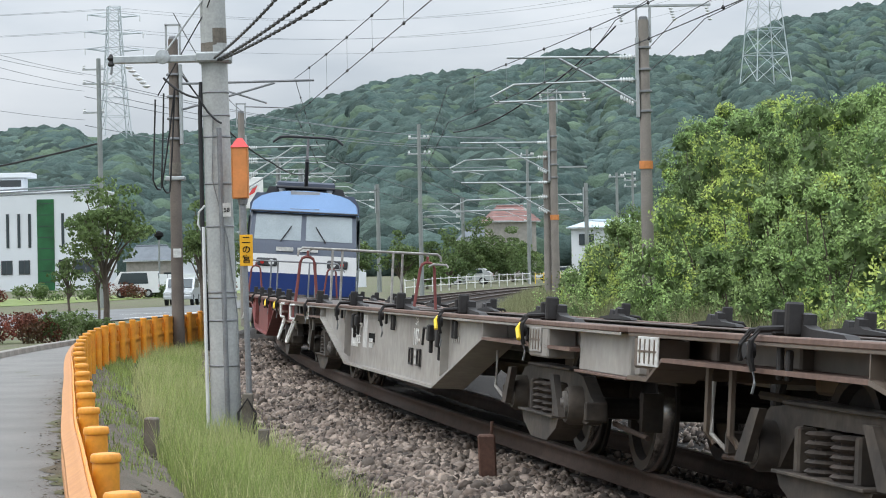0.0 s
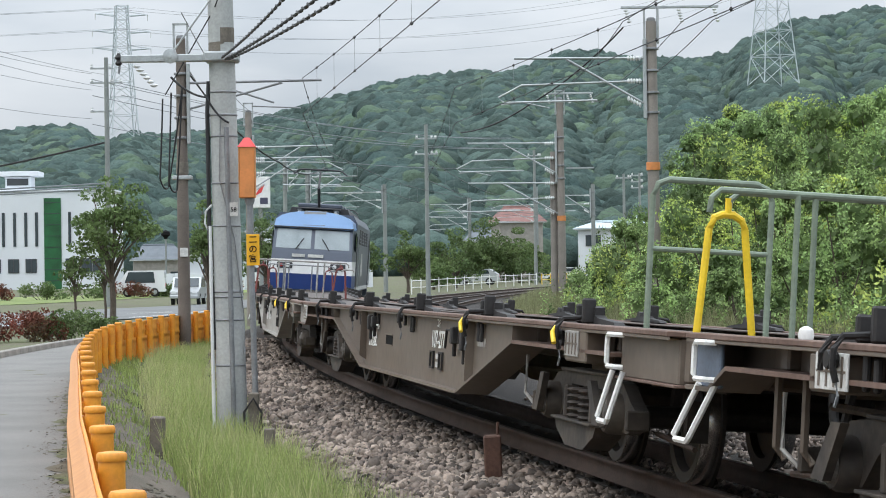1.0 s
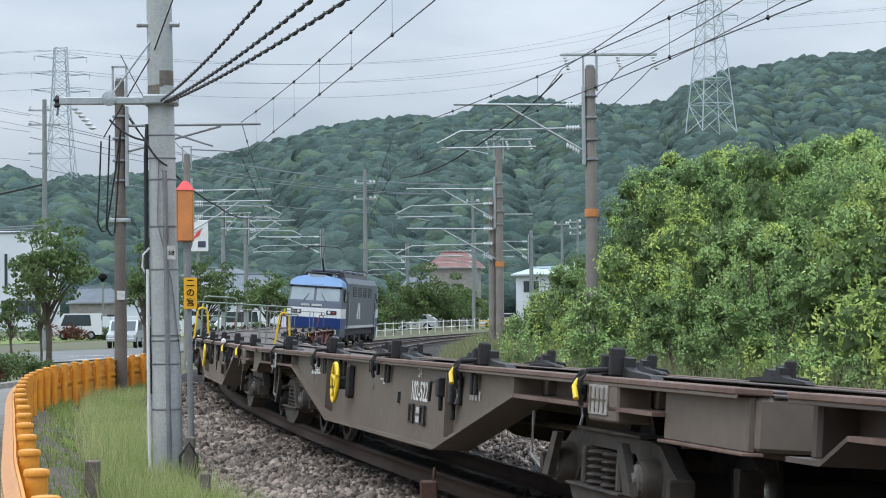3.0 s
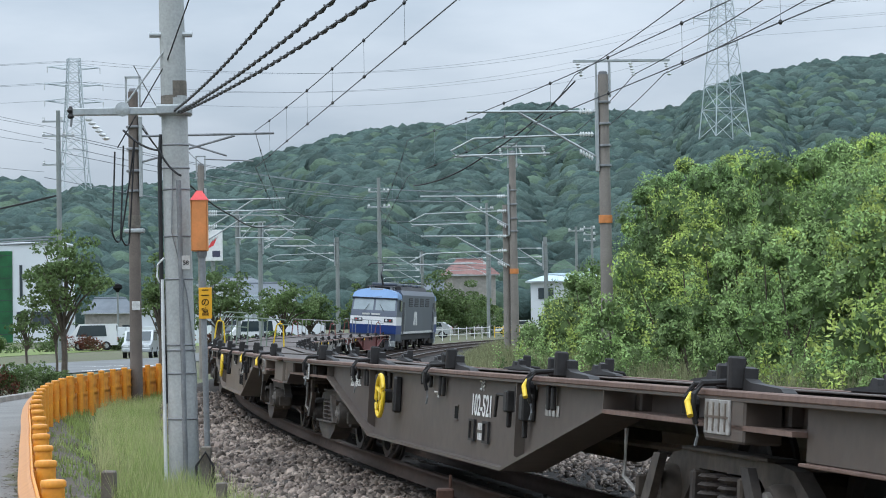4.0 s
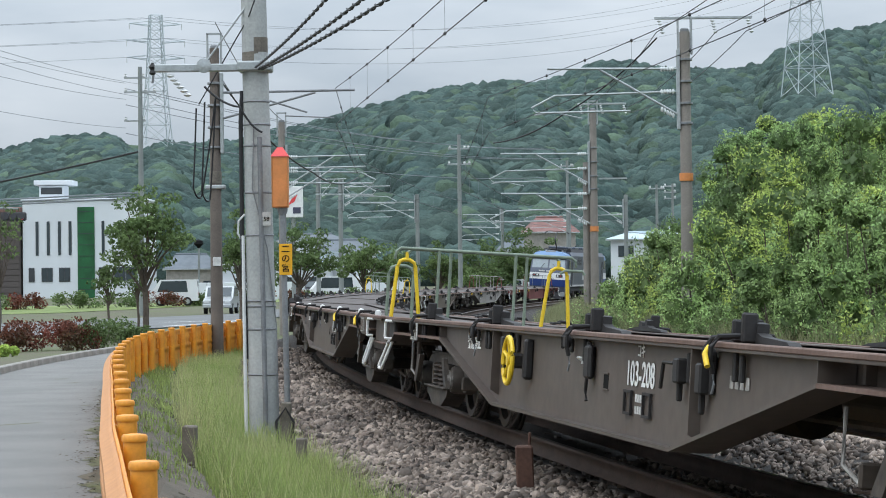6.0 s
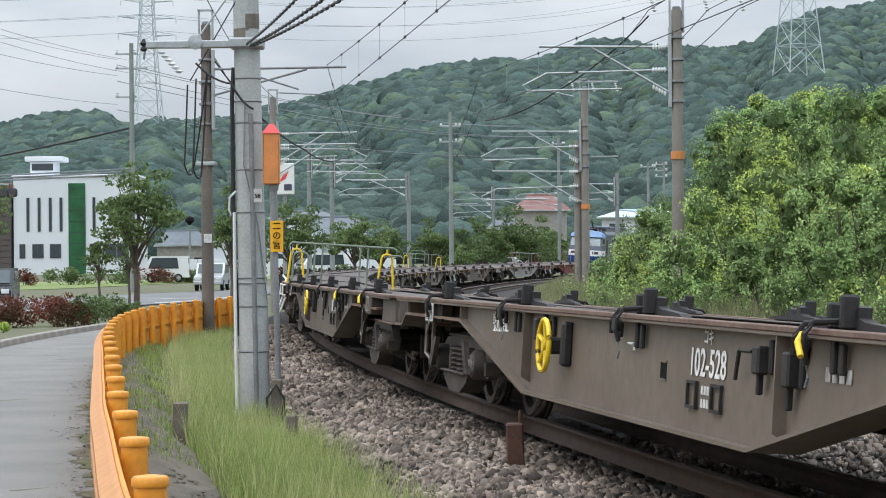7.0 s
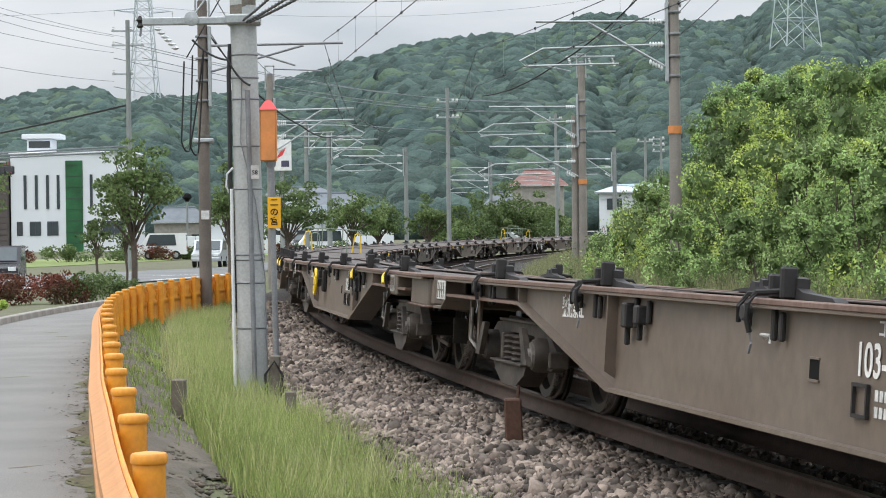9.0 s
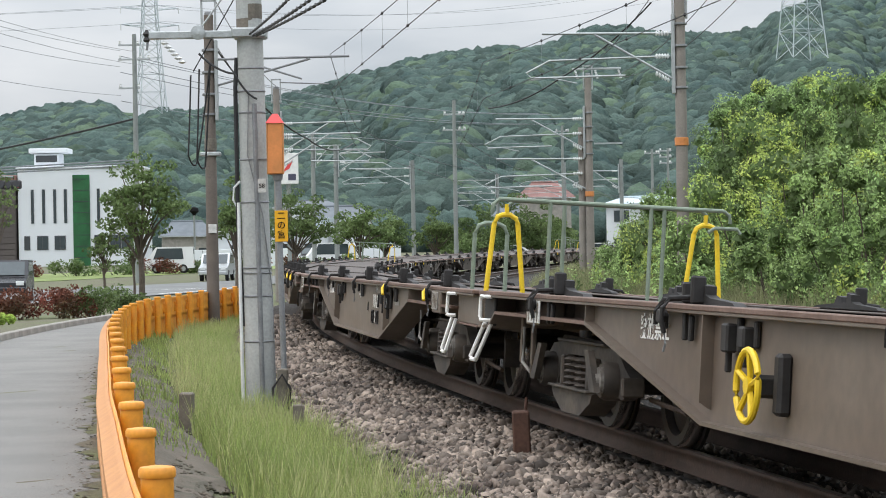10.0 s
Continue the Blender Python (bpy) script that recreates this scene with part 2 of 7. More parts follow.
# ---------------------------------------------------------------- mesh helpers
class Geo:
    """Collects faces of one mesh."""

    def __init__(self):
        self.v, self.f = [], []

    def add(self, verts, faces, m=None):
        k = len(self.v)
        self.v.extend(tuple(m @ Vector(p)) for p in verts) if m else self.v.extend(tuple(p) for p in verts)
        self.f.extend(tuple(k + i for i in q) for q in faces)
        return self

    def box(self, c, s, m=None, ch=0.0):
        """A box of centre c and size s; ch chamfers its edges."""
        x, y, z = (a / 2 for a in s)
        t = Matrix.Translation(c) if m is None else m @ Matrix.Translation(c)
        if not ch:
            v = [(i, j, k) for i in (-x, x) for j in (-y, y) for k in (-z, z)]
            f = [(0, 1, 3, 2), (4, 6, 7, 5), (0, 4, 5, 1), (2, 3, 7, 6), (0, 2, 6, 4), (1, 5, 7, 3)]
            return self.add(v, f, t)
        h = min(ch, 0.45 * min(s))
        v, ids = [], {}
        for i in (-1, 1):
            for j in (-1, 1):
                for k in (-1, 1):
                    ids[i, j, k] = len(v)
                    v += [(i * x, j * (y - h), k * (z - h)), (i * (x - h), j * y, k * (z - h)), (i * (x - h), j * (y - h), k * z)]
        f = []
        for a in range(3):
            for s_ in (-1, 1):
                o = [(-1, -1), (1, -1), (1, 1), (-1, 1)]
                q = []
                for p, r in o:
                    key = [0, 0, 0]
                    key[a], key[(a + 1) % 3], key[(a + 2) % 3] = s_, p, r
                    q.append(ids[tuple(key)] + a)
                f.append(tuple(q if s_ > 0 else q[::-1]))
        for a in range(3):
            b, c2 = (a + 1) % 3, (a + 2) % 3
            for p in (-1, 1):
                for r in (-1, 1):
                    k0, k1 = [0, 0, 0], [0, 0, 0]
                    k0[a], k1[a], k0[b], k1[b], k0[c2], k1[c2] = -1, 1, p, p, r, r
                    i0, i1 = ids[tuple(k0)], ids[tuple(k1)]
                    q = (i0 + b, i1 + b, i1 + c2, i0 + c2)
                    f.append(q if p * r > 0 else q[::-1])
        for key, i in ids.items():
            f.append((i, i + 1, i + 2) if key[0] * key[1] * key[2] > 0 else (i, i + 2, i + 1))
        return self.add(v, f, t)

    def tube(self, pts, r, seg=8, r2=None, cap=True):
        """A round bar along the points; r to r2."""
        pts = [Vector(p) for p in pts]
        n, k = len(pts), len(self.v)
        for i, p in enumerate(pts):
            d = (pts[min(i + 1, n - 1)] - pts[max(i - 1, 0)]).normalized()
            u = d.cross(Vector((0, 0, 1)) if abs(d.z) < 0.95 else Vector((0, 1, 0))).normalized()
            w = d.cross(u)
            rr = r if r2 is None else r + (r2 - r) * i / (n - 1)
            for a in range(seg):
                t = 2 * math.pi * a / seg
                self.v.append(tuple(p + u * (math.cos(t) * rr) + w * (math.sin(t) * rr)))
        for i in range(n - 1):
            for a in range(seg):
                b = (a + 1) % seg
                self.f.append((k + i * seg + a, k + i * seg + b, k + (i + 1) * seg + b, k + (i + 1) * seg + a))
        if cap:
            self.f.append(tuple(k + a for a in range(seg))[::-1])
            self.f.append(tuple(k + (n - 1) * seg + a for a in range(seg)))
        return self

    def prism(self, outline, axis, a, b):
        """An outline in the plane across the axis, drawn out from a to b."""
        def put(p, q):
            return {0: (q, p[0], p[1]), 1: (p[0], q, p[1]), 2: (p[0], p[1], q)}[axis]
        n = len(outline)
        v = [put(p, a) for p in outline] + [put(p, b) for p in outline]
        f = [tuple(range(n)), tuple(range(2 * n - 1, n - 1, -1))] + [((i + 1) % n, i, n + i, n + (i + 1) % n) for i in range(n)]
        return self.add(v, f)

    def lathe(self, c, axis, profile, seg=20, cap=True):
        """Rings (radius, place along the axis) round the axis through c."""
        k = len(self.v)
        for r, h in profile:
            for a in range(seg):
                t = 2 * math.pi * a / seg
                p, q = r * math.cos(t), r * math.sin(t)
                o = {0: (h, p, q), 1: (p, h, q), 2: (p, q, h)}[axis]
                self.v.append((c[0] + o[0], c[1] + o[1], c[2] + o[2]))
        for i in range(len(profile) - 1):
            for a in range(seg):
                b = (a + 1) % seg
                self.f.append((k + i * seg + a, k + i * seg + b, k + (i + 1) * seg + b, k + (i + 1) * seg + a))
        if cap:
            self.f.append(tuple(k + a for a in range(seg)))
            self.f.append(tuple(k + (len(profile) - 1) * seg + a for a in range(seg))[::-1])
        return self

    def mesh(self, name, material, smooth=False):
        me = bpy.data.meshes.new(name)
        me.from_pydata(self.v, [], self.f)
        bm = bmesh.new()
        bm.from_mesh(me)
        if len(self.f) < 20000:
            bmesh.ops.recalc_face_normals(bm, faces=bm.faces)
        bm.to_mesh(me)
        bm.free()
        me.materials.append(M[material])
        if smooth:
            me.shade_smooth()
            me.set_sharp_from_angle(angle=radians(40))
        me.update()
        return me


def part(name, geo, material, parent=None, label="", smooth=False, at=None):
    ob = new(name, geo.mesh(name, material, smooth))
    if parent:
        ob.parent = parent
    if at:
        ob.matrix_basis = at
    if label:
        tagged(ob, label)
    return ob


def thing(name, label, category, m=None, group="", kind=""):
    ob = new(name)
    ob.empty_display_size = 0.2
    if m:
        ob.matrix_basis = m
    return tagged(ob, label, category, group, kind)


def raw(name, v, f, material):
    """A large mesh from numpy arrays of points and equal faces."""
    me = bpy.data.meshes.new(name)
    v, f = np.asarray(v, dtype=np.float32), np.asarray(f, dtype=np.int32)
    me.vertices.add(len(v))
    me.vertices.foreach_set("co", v.ravel())
    k = f.shape[1]
    me.loops.add(f.size)
    me.loops.foreach_set("vertex_index", f.ravel())
    me.polygons.add(len(f))
    me.polygons.foreach_set("loop_start", np.arange(0, f.size, k, dtype=np.int32))
    me.update(calc_edges=True)
    me.materials.append(M[material])
    return new(name, me)


def leaves(centres, normals, size, rng, ratio=0.5, droop=0.3):
    """Pointed leaves, two triangles each, at the centres."""
    n = len(centres)
    d = rng.normal(size=(n, 3)) + normals * 0.6
    d[:, 2] -= droop
    d /= np.linalg.norm(d, axis=1)[:, None]
    side = np.cross(d, rng.normal(size=(n, 3)))
    side /= np.linalg.norm(side, axis=1)[:, None]
    s = size * rng.uniform(0.6, 1.4, (n, 1))
    a, b = centres - d * s * 0.5, centres + d * s * 0.5
    l, r = centres + side * s * ratio * 0.5, centres - side * s * ratio * 0.5
    v = np.stack([a, l, b, r], 1).reshape(-1, 3)
    f = np.arange(4 * n).reshape(n, 4)
    return v, f


def text_mesh(words, size, name):
    cu = bpy.data.curves.new(name, "FONT")
    cu.body, cu.size, cu.align_x, cu.extrude = words, size, "CENTER", 0.0015
    cu.offset = size * 0.012
    ob = bpy.data.objects.new(name, cu)
    scene.collection.objects.link(ob)
    dg = bpy.context.evaluated_depsgraph_get()
    me = bpy.data.meshes.new_from_object(ob.evaluated_get(dg))
    bpy.data.objects.remove(ob)
    me.name = name
    return me


def letters(words, size, material, parent, m, name="lettering", label=""):
    me = text_mesh(words, size, name)
    me.materials.clear()
    me.materials.append(M[material])
    ob = new(name, me)
    ob.parent = parent
    ob.matrix_basis = m
    if label:
        tagged(ob, label)
    return ob


# ---------------------------------------------------------------- the line of the track
CANT = radians(3.9)
S_ = np.arange(-300.0, 420.0, 0.5)


def bend(s):
    u = np.clip(s / 100, 0.0, 2.2)
    return 0.0016879 * (1 + 1.9053 * u - 1.4204 * u * u + 0.1664 * u ** 3)


HEAD = np.concatenate([[0], np.cumsum(bend(S_[:-1]) * 0.5)])
HEAD += radians(-10.4366) - np.interp(0, S_, HEAD)
TX = np.concatenate([[0], np.cumsum(np.sin(HEAD[:-1]) * 0.5)])
TY = np.concatenate([[0], np.cumsum(np.cos(HEAD[:-1]) * 0.5)])
TX += 3.597 - np.interp(0, S_, TX)
TY += 8.0 - np.interp(0, S_, TY)


def rise(s):
    return 0.000019 * np.clip(np.asarray(s, dtype=float) - 20, 0, 240) ** 2


def on_track(s, lat=0.0, h=0.0, cant=CANT):
    """The point lat metres to the right of the track and h above its rails."""
    s = np.asarray(s, dtype=float)
    x, y, a = np.interp(s, S_, TX), np.interp(s, S_, TY), np.interp(s, S_, HEAD)
    l, z = lat * math.cos(cant) + h * math.sin(cant), h * math.cos(cant) - lat * math.sin(cant)
    return np.stack([x + l * np.cos(a), y - l * np.sin(a), z + rise(s)], -1)


def lateral(x, y):
    """Where plan points lie along the track and how far to its right."""
    x, y = np.atleast_1d(x).astype(float), np.atleast_1d(y).astype(float)
    out_s, out_l = np.empty(len(x)), np.empty(len(x))
    px, py, ss, hh = TX[::4], TY[::4], S_[::4], HEAD[::4]
    for i in range(0, len(x), 2000):
        d = (x[i:i + 2000, None] - px) ** 2 + (y[i:i + 2000, None] - py) ** 2
        k = d.argmin(1)
        out_s[i:i + 2000] = ss[k]
        out_l[i:i + 2000] = (x[i:i + 2000] - px[k]) * np.cos(hh[k]) - (y[i:i + 2000] - py[k]) * np.sin(hh[k])
    return out_s, out_l


def smooth(a, b, x):
    t = np.clip((x - a) / (b - a), 0, 1)
    return t * t * (3 - 2 * t)


def ground_z(x, y):
    x, y = np.atleast_1d(x).astype(float), np.atleast_1d(y).astype(float)
    s, lat = lateral(x, y)
    base = -0.17 + 0.9 * smooth(80, 250, y) + 3 * smooth(300, 700, y)
    bed = rise(s) - 0.56
    left = bed + (base - bed) * smooth(-2.9, -4.25, lat)
    right = bed + 0.5 * smooth(6.5, 8.5, lat) + 1.6 * smooth(8.5, 16, lat)
    right = np.where(lat > 30, right + (base + 0.4 - right) * smooth(30, 60, lat), right)
    z = np.where(lat < -2.9, left, np.where(lat > 6.5, right, bed))
    return np.where(y > 330, base, z)


def gz(x, y):
    return float(ground_z(x, y)[0])
# ---------------------------------------------------------------- ground, roads
def ground():
    xs = np.concatenate([np.linspace(-2600, -120, 22), np.arange(-110, -16, 6.0), np.arange(-16, 18, 0.5), np.arange(18, 60, 3.0), np.linspace(64, 2600, 26)])
    ys = np.concatenate([np.linspace(-900, -60, 8), np.arange(-50, -4, 4.0), np.arange(-4, 70, 0.6), np.arange(70, 330, 5.0), np.linspace(335, 4000, 30)])
    gx, gy = np.meshgrid(xs, ys)
    z = ground_z(gx.ravel(), gy.ravel())
    near = np.exp(-((gx.ravel() / 30) ** 2)) * (gy.ravel() < 90)
    rng = np.random.default_rng(3)
    z = z + near * rng.normal(0, 0.018, z.shape)
    v = np.stack([gx.ravel(), gy.ravel(), z], 1)
    w = len(xs)
    i = np.arange(len(ys) - 1)[:, None] * w + np.arange(w - 1)
    f = np.stack([i, i + 1, i + w + 1, i + w], -1).reshape(-1, 4)
    ob = raw("ground", v, f, "soil")
    return tagged(ob, "weedy soil with patches of grass beside the railway", "ground", kind="structure")


ground()

GUARD = [(0.35, 0.5), (-0.35, 4.5), (-1.15, 8.98), (-1.49, 11.1), (-1.8, 13.09), (-2.15, 15.2), (-2.42, 17.1), (-2.74, 19.2), (-3.05, 21.3), (-3.34, 23.3),
         (-3.91, 27.06), (-4.46, 30.86), (-5.11, 35.84), (-5.57, 40.1), (-6.0, 45.9), (-6.1, 51.1), (-6.05, 55.7), (-5.8, 62.1), (-5.4, 70.0)]
GX, GY = np.array([p[0] for p in GUARD]), np.array([p[1] for p in GUARD])
GYS = np.arange(0.5, 70, 0.25)
GXS = np.interp(GYS, GY, GX)
for _ in range(30):
    GXS[1:-1] = (GXS[:-2] + 2 * GXS[1:-1] + GXS[2:]) / 4


def guard_x(y):
    return float(np.interp(y, GYS, GXS))


def strip(name, left, right, material, lift, label, category, over=None):
    """A band of ground cover between two lines of plan points."""
    n = len(left)
    g = Geo()
    pts = []
    for k in range(n):
        for t in np.linspace(0, 1, 5):
            x, y = left[k][0] * (1 - t) + right[k][0] * t, left[k][1] * (1 - t) + right[k][1] * t
            pts.append((x, y, (gz(x, y) if over is None else over(y)) + lift))
    f = [(k * 5 + j, k * 5 + j + 1, k * 5 + j + 6, k * 5 + j + 5) for k in range(n - 1) for j in range(4)]
    g.add(pts, f)
    return tagged(part(name, g, material), label, category, kind="structure")


def flat_z(y):
    return float(-0.17 + 0.9 * smooth(80, 250, y))


ys_ = np.arange(-20, 66, 1.5)
strip("pavement", [(guard_x(y) - 2.75 - max(0, 20 - y) * 0.05, y) for y in ys_], [(guard_x(y) - 0.10, y) for y in ys_], "asphalt", 0.03,
      "worn grey asphalt footpath beside the orange guard rail", "footpath", flat_z)
strip("road", [(-75, 66), (-40, 88), (-22, 108), (-12, 132), (-9.5, 165), (-9, 215)], [(-75, 34), (-30, 60), (-15.5, 80), (-9.8, 105), (-7.6, 140), (-6.6, 215)], "road", 0.035,
      "grey asphalt road with white lines", "road", flat_z)


def road_marks():
    for k in range(9):
        y0 = 60 + k * 9
        a, b = Vector((-52 + k * 4.6, 58 + k * 6.0)), Vector((-48.5 + k * 4.6, 62.2 + k * 6.0))
        d = (b - a).normalized()
        n = Vector((-d.y, d.x)) * 0.11
        g = Geo()
        g.add([(*(a + n), flat_z(a.y) + 0.042), (*(a - n), flat_z(a.y) + 0.042), (*(b - n), flat_z(b.y) + 0.042), (*(b + n), flat_z(b.y) + 0.042)], [(0, 1, 2, 3)])
        tagged(part("road_marking", g, "paint"), "white painted dash on grey asphalt", "road marking", kind="structure")
    g = Geo()
    e = [(-75, 36.5), (-30, 62), (-16.3, 81.5), (-10.6, 105.5), (-8.4, 140), (-7.4, 200)]
    for p, q in zip(e[:-1], e[1:]):
        for k in range(6):
            a, b = Vector(p).lerp(Vector(q), k / 6), Vector(p).lerp(Vector(q), (k + 1) / 6)
            g.add([(a.x - 0.1, a.y + 0.1, flat_z(a.y) + 0.041), (a.x + 0.1, a.y - 0.1, flat_z(a.y) + 0.041), (b.x + 0.1, b.y - 0.1, flat_z(b.y) + 0.041), (b.x - 0.1, b.y + 0.1, flat_z(b.y) + 0.041)], [(0, 1, 2, 3)])
    tagged(part("road_edge_line", g, "paint"), "white edge line along the road", "road marking", kind="structure")


road_marks()


def kerbs():
    """Kerb stones between the footpath and the planting strip."""
    root = thing("kerb", "row of weathered concrete kerb stones along the footpath", "kerb", kind="structure")
    me = Geo().box((0, 0, 0), (0.15, 0.98, 0.26), None, 0.02).mesh("kerb_stone", "kerb")
    y = 22.0
    while y < 62:
        x = guard_x(y) - 2.85
        a = math.atan2(guard_x(y + 1) - guard_x(y), 1.0)
        ob = new("kerb_stone", me)
        ob.parent = root
        ob.matrix_basis = pose(x, y, flat_z(y) + 0.03, 0, 0, -math.degrees(a))
        y += 1.0


kerbs()

# ---------------------------------------------------------------- tracks
TRACKS = {"main": (0.0, 0.0), "second": (3.9, 0.10)}


def shaded_ballast_bed(lat0, lift, name):
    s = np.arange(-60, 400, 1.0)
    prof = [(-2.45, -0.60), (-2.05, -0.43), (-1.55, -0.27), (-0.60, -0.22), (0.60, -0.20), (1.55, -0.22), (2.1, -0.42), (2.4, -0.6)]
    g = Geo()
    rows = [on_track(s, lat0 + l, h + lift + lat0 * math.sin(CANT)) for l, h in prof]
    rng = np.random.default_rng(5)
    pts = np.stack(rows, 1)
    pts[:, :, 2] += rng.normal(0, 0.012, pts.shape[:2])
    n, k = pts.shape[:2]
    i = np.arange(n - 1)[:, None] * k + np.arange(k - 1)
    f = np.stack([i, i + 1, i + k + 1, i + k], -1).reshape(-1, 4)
    return tagged(raw(name, pts.reshape(-1, 3), f, "ballast"), "crushed stone bed under the rails, near-black for shade between stones", "ballast", kind="structure")


def rail(lat0, lat, lift, s0, s1, step=1.0):
    """One rail with head, web and foot; the worn running surface is a part of its own."""
    prof = [(-0.063, -0.153), (-0.063, -0.143), (-0.010, -0.125), (-0.010, -0.045), (-0.0325, -0.035), (-0.0325, -0.006), (0.0325, -0.006), (0.0325, -0.035), (0.010, -0.045), (0.010, -0.125), (0.063, -0.143), (0.063, -0.153)]
    s = np.arange(s0, s1, step)
    up = lift + lat0 * math.sin(CANT)
    pts = np.stack([on_track(s, lat0 + lat + a, h + up) for a, h in prof], 1)
    n, k = pts.shape[:2]
    j = np.arange(k)
    i = np.arange(n - 1)[:, None] * k
    f = np.stack([i + j, i + (j + 1) % k, i + k + (j + 1) % k, i + k + j], -1).reshape(-1, 4)
    ob = tagged(raw("rail", pts.reshape(-1, 3), f, "rail_rust"), "rust-brown steel rail with a worn running surface", "rail", "running rails", "structure")
    top = np.stack([on_track(s, lat0 + lat + a, h + up) for a, h in ((-0.031, -0.004), (-0.022, 0.0), (0.022, 0.0), (0.031, -0.004))], 1)
    i = np.arange(n - 1)[:, None] * 4 + np.arange(3)
    f = np.stack([i, i + 1, i + 5, i + 4], -1).reshape(-1, 4)
    t = raw("running_surface", top.reshape(-1, 3), f, "rail_top")
    t.parent = ob
    return ob


def sleepers(lat0, lift, s0, s1, count_as):
    me = Geo().box((0, 0, 0), (2.0, 0.22, 0.17), None, 0.02)
    for sx in (-0.5335, 0.5335):
        for q in (-0.1, 0.1):
            me.box((sx + q, 0, 0.095), (0.07, 0.12, 0.04), None, 0.01)
    me = me.mesh("sleeper", "sleeper")
    root = thing(count_as, "row of dark weathered sleepers under the rails", "sleepers", kind="structure")
    for s in np.arange(s0, s1, 0.62):
        p = on_track(s, lat0, -0.30 + lift + lat0 * math.sin(CANT))
        a = float(np.interp(s, S_, HEAD))
        ob = new("sleeper", me)
        ob.parent = root
        ob.matrix_basis = pose(*p, 0, math.degrees(CANT), -math.degrees(a))


for key, (lat0, lift) in TRACKS.items():
    shaded_ballast_bed(lat0, lift, "ballast_" + key)
    for side in (-0.5335, 0.5335):
        rail(lat0, side, lift, -60, 400)


sleepers(0.0, 0.0, -6, 60, "sleepers_main")


def dirt_edge():
    """Bare trodden soil along the guard rail."""
    ys = np.arange(-4, 44, 1.0)
    g = Geo()
    rng = np.random.default_rng(9)
    n = 7
    for y in ys:
        w = 0.95 + 0.25 * math.sin(y * 0.7) + rng.uniform(-0.12, 0.12)
        if y > 30:
            w *= 1 - (y - 30) / 16
        for k in range(n):
            x = guard_x(y) - 0.05 + w * k / (n - 1)
            yy = y + rng.uniform(-0.2, 0.2)
            g.v.append((x, yy, gz(x, yy) + 0.03 + (rng.uniform(0, 0.04) if 0 < k < n - 1 else -0.02)))
    g.f += [(i * n + j, i * n + j + 1, (i + 1) * n + j + 1, (i + 1) * n + j) for i in range(len(ys) - 1) for j in range(n - 1)]
    tagged(part("dirt", g, "dirt"), "bare grey-brown soil along the guard rail", "soil", kind="structure")


dirt_edge()


def stones():
    """Loose crushed stone on the ballast, many small angular pieces."""
    rng = np.random.default_rng(11)
    t = (1 + 5 ** 0.5) / 2
    ico = np.array([(-1, t, 0), (1, t, 0), (-1, -t, 0), (1, -t, 0), (0, -1, t), (0, 1, t), (0, -1, -t), (0, 1, -t), (t, 0, -1), (t, 0, 1), (-t, 0, -1), (-t, 0, 1)]) / 1.9
    fi = np.array([(0, 11, 5), (0, 5, 1), (0, 1, 7), (0, 7, 10), (0, 10, 11), (1, 5, 9), (5, 11, 4), (11, 10, 2), (10, 7, 6), (7, 1, 8), (3, 9, 4), (3, 4, 2), (3, 2, 6), (3, 6, 8), (3, 8, 9), (4, 9, 5), (2, 4, 11), (6, 2, 10), (8, 6, 7), (9, 8, 1)])
    spots = []
    for s0, s1, l0, l1, n in ((2, 16, -2.65, -0.66, 19500), (16, 34, -2.55, -0.66, 12500), (34, 52, -2.4, -0.7, 2600), (-2, 14, -0.45, 2.6, 5200), (14, 22, 0.7, 2.6, 900), (6, 24, 1.6, 3.3, 5200)):
        s = rng.uniform(s0, s1, n)
        spots.append(np.stack([s, rng.uniform(l0, l1, n), np.full(n, 0.0265 if s0 < 30 else 0.042)], 1))
    spots = np.concatenate(spots)
    n = len(spots)
    prof_l = [-2.8, -2.45, -2.05, -1.55, -0.60, 0.60, 1.55, 2.1, 2.6]
    prof_h = [-0.60, -0.57, -0.43, -0.27, -0.22, -0.20, -0.22, -0.42, -0.5]
    h = np.interp(spots[:, 1], prof_l, prof_h)
    # shoulder of the second track
    h = np.maximum(h, np.interp(spots[:, 1] - 3.9, [-2.45, -2.05, -1.55, -0.60], [-0.60, -0.43, -0.27, -0.22], -9.0) + 0.10 + 3.9 * math.sin(CANT))
    base = np.stack([np.array(on_track(s, l, q)) for s, l, q in zip(spots[:, 0], spots[:, 1], h)])
    size = spots[:, 2] * np.exp(rng.normal(0, 0.28, n))
    base[:, 2] += size * 0.35
    shape = ico[None] * (1 + rng.normal(0, 0.30, (n, 12, 1))) * rng.uniform(0.42, 1.40, (n, 1, 3))
    q = rng.normal(size=(n, 4))
    q /= np.linalg.norm(q, axis=1)[:, None]
    w, x, y, z = q.T
    rot = np.stack([1 - 2 * (y * y + z * z), 2 * (x * y - z * w), 2 * (x * z + y * w), 2 * (x * y + z * w), 1 - 2 * (x * x + z * z), 2 * (y * z - x * w), 2 * (x * z - y * w), 2 * (y * z + x * w), 1 - 2 * (x * x + y * y)], 1).reshape(n, 3, 3)
    v = np.einsum("nij,nkj->nki", rot, shape) * size[:, None, None] + base[:, None]
    f = (fi[None] + np.arange(n)[:, None, None] * 12).reshape(-1, 3)
    tagged(raw("crushed_stone", v.reshape(-1, 3), f, "stone"), "loose angular grey and rust-tinted crushed stone", "crushed stone", kind="stuff")


stones()


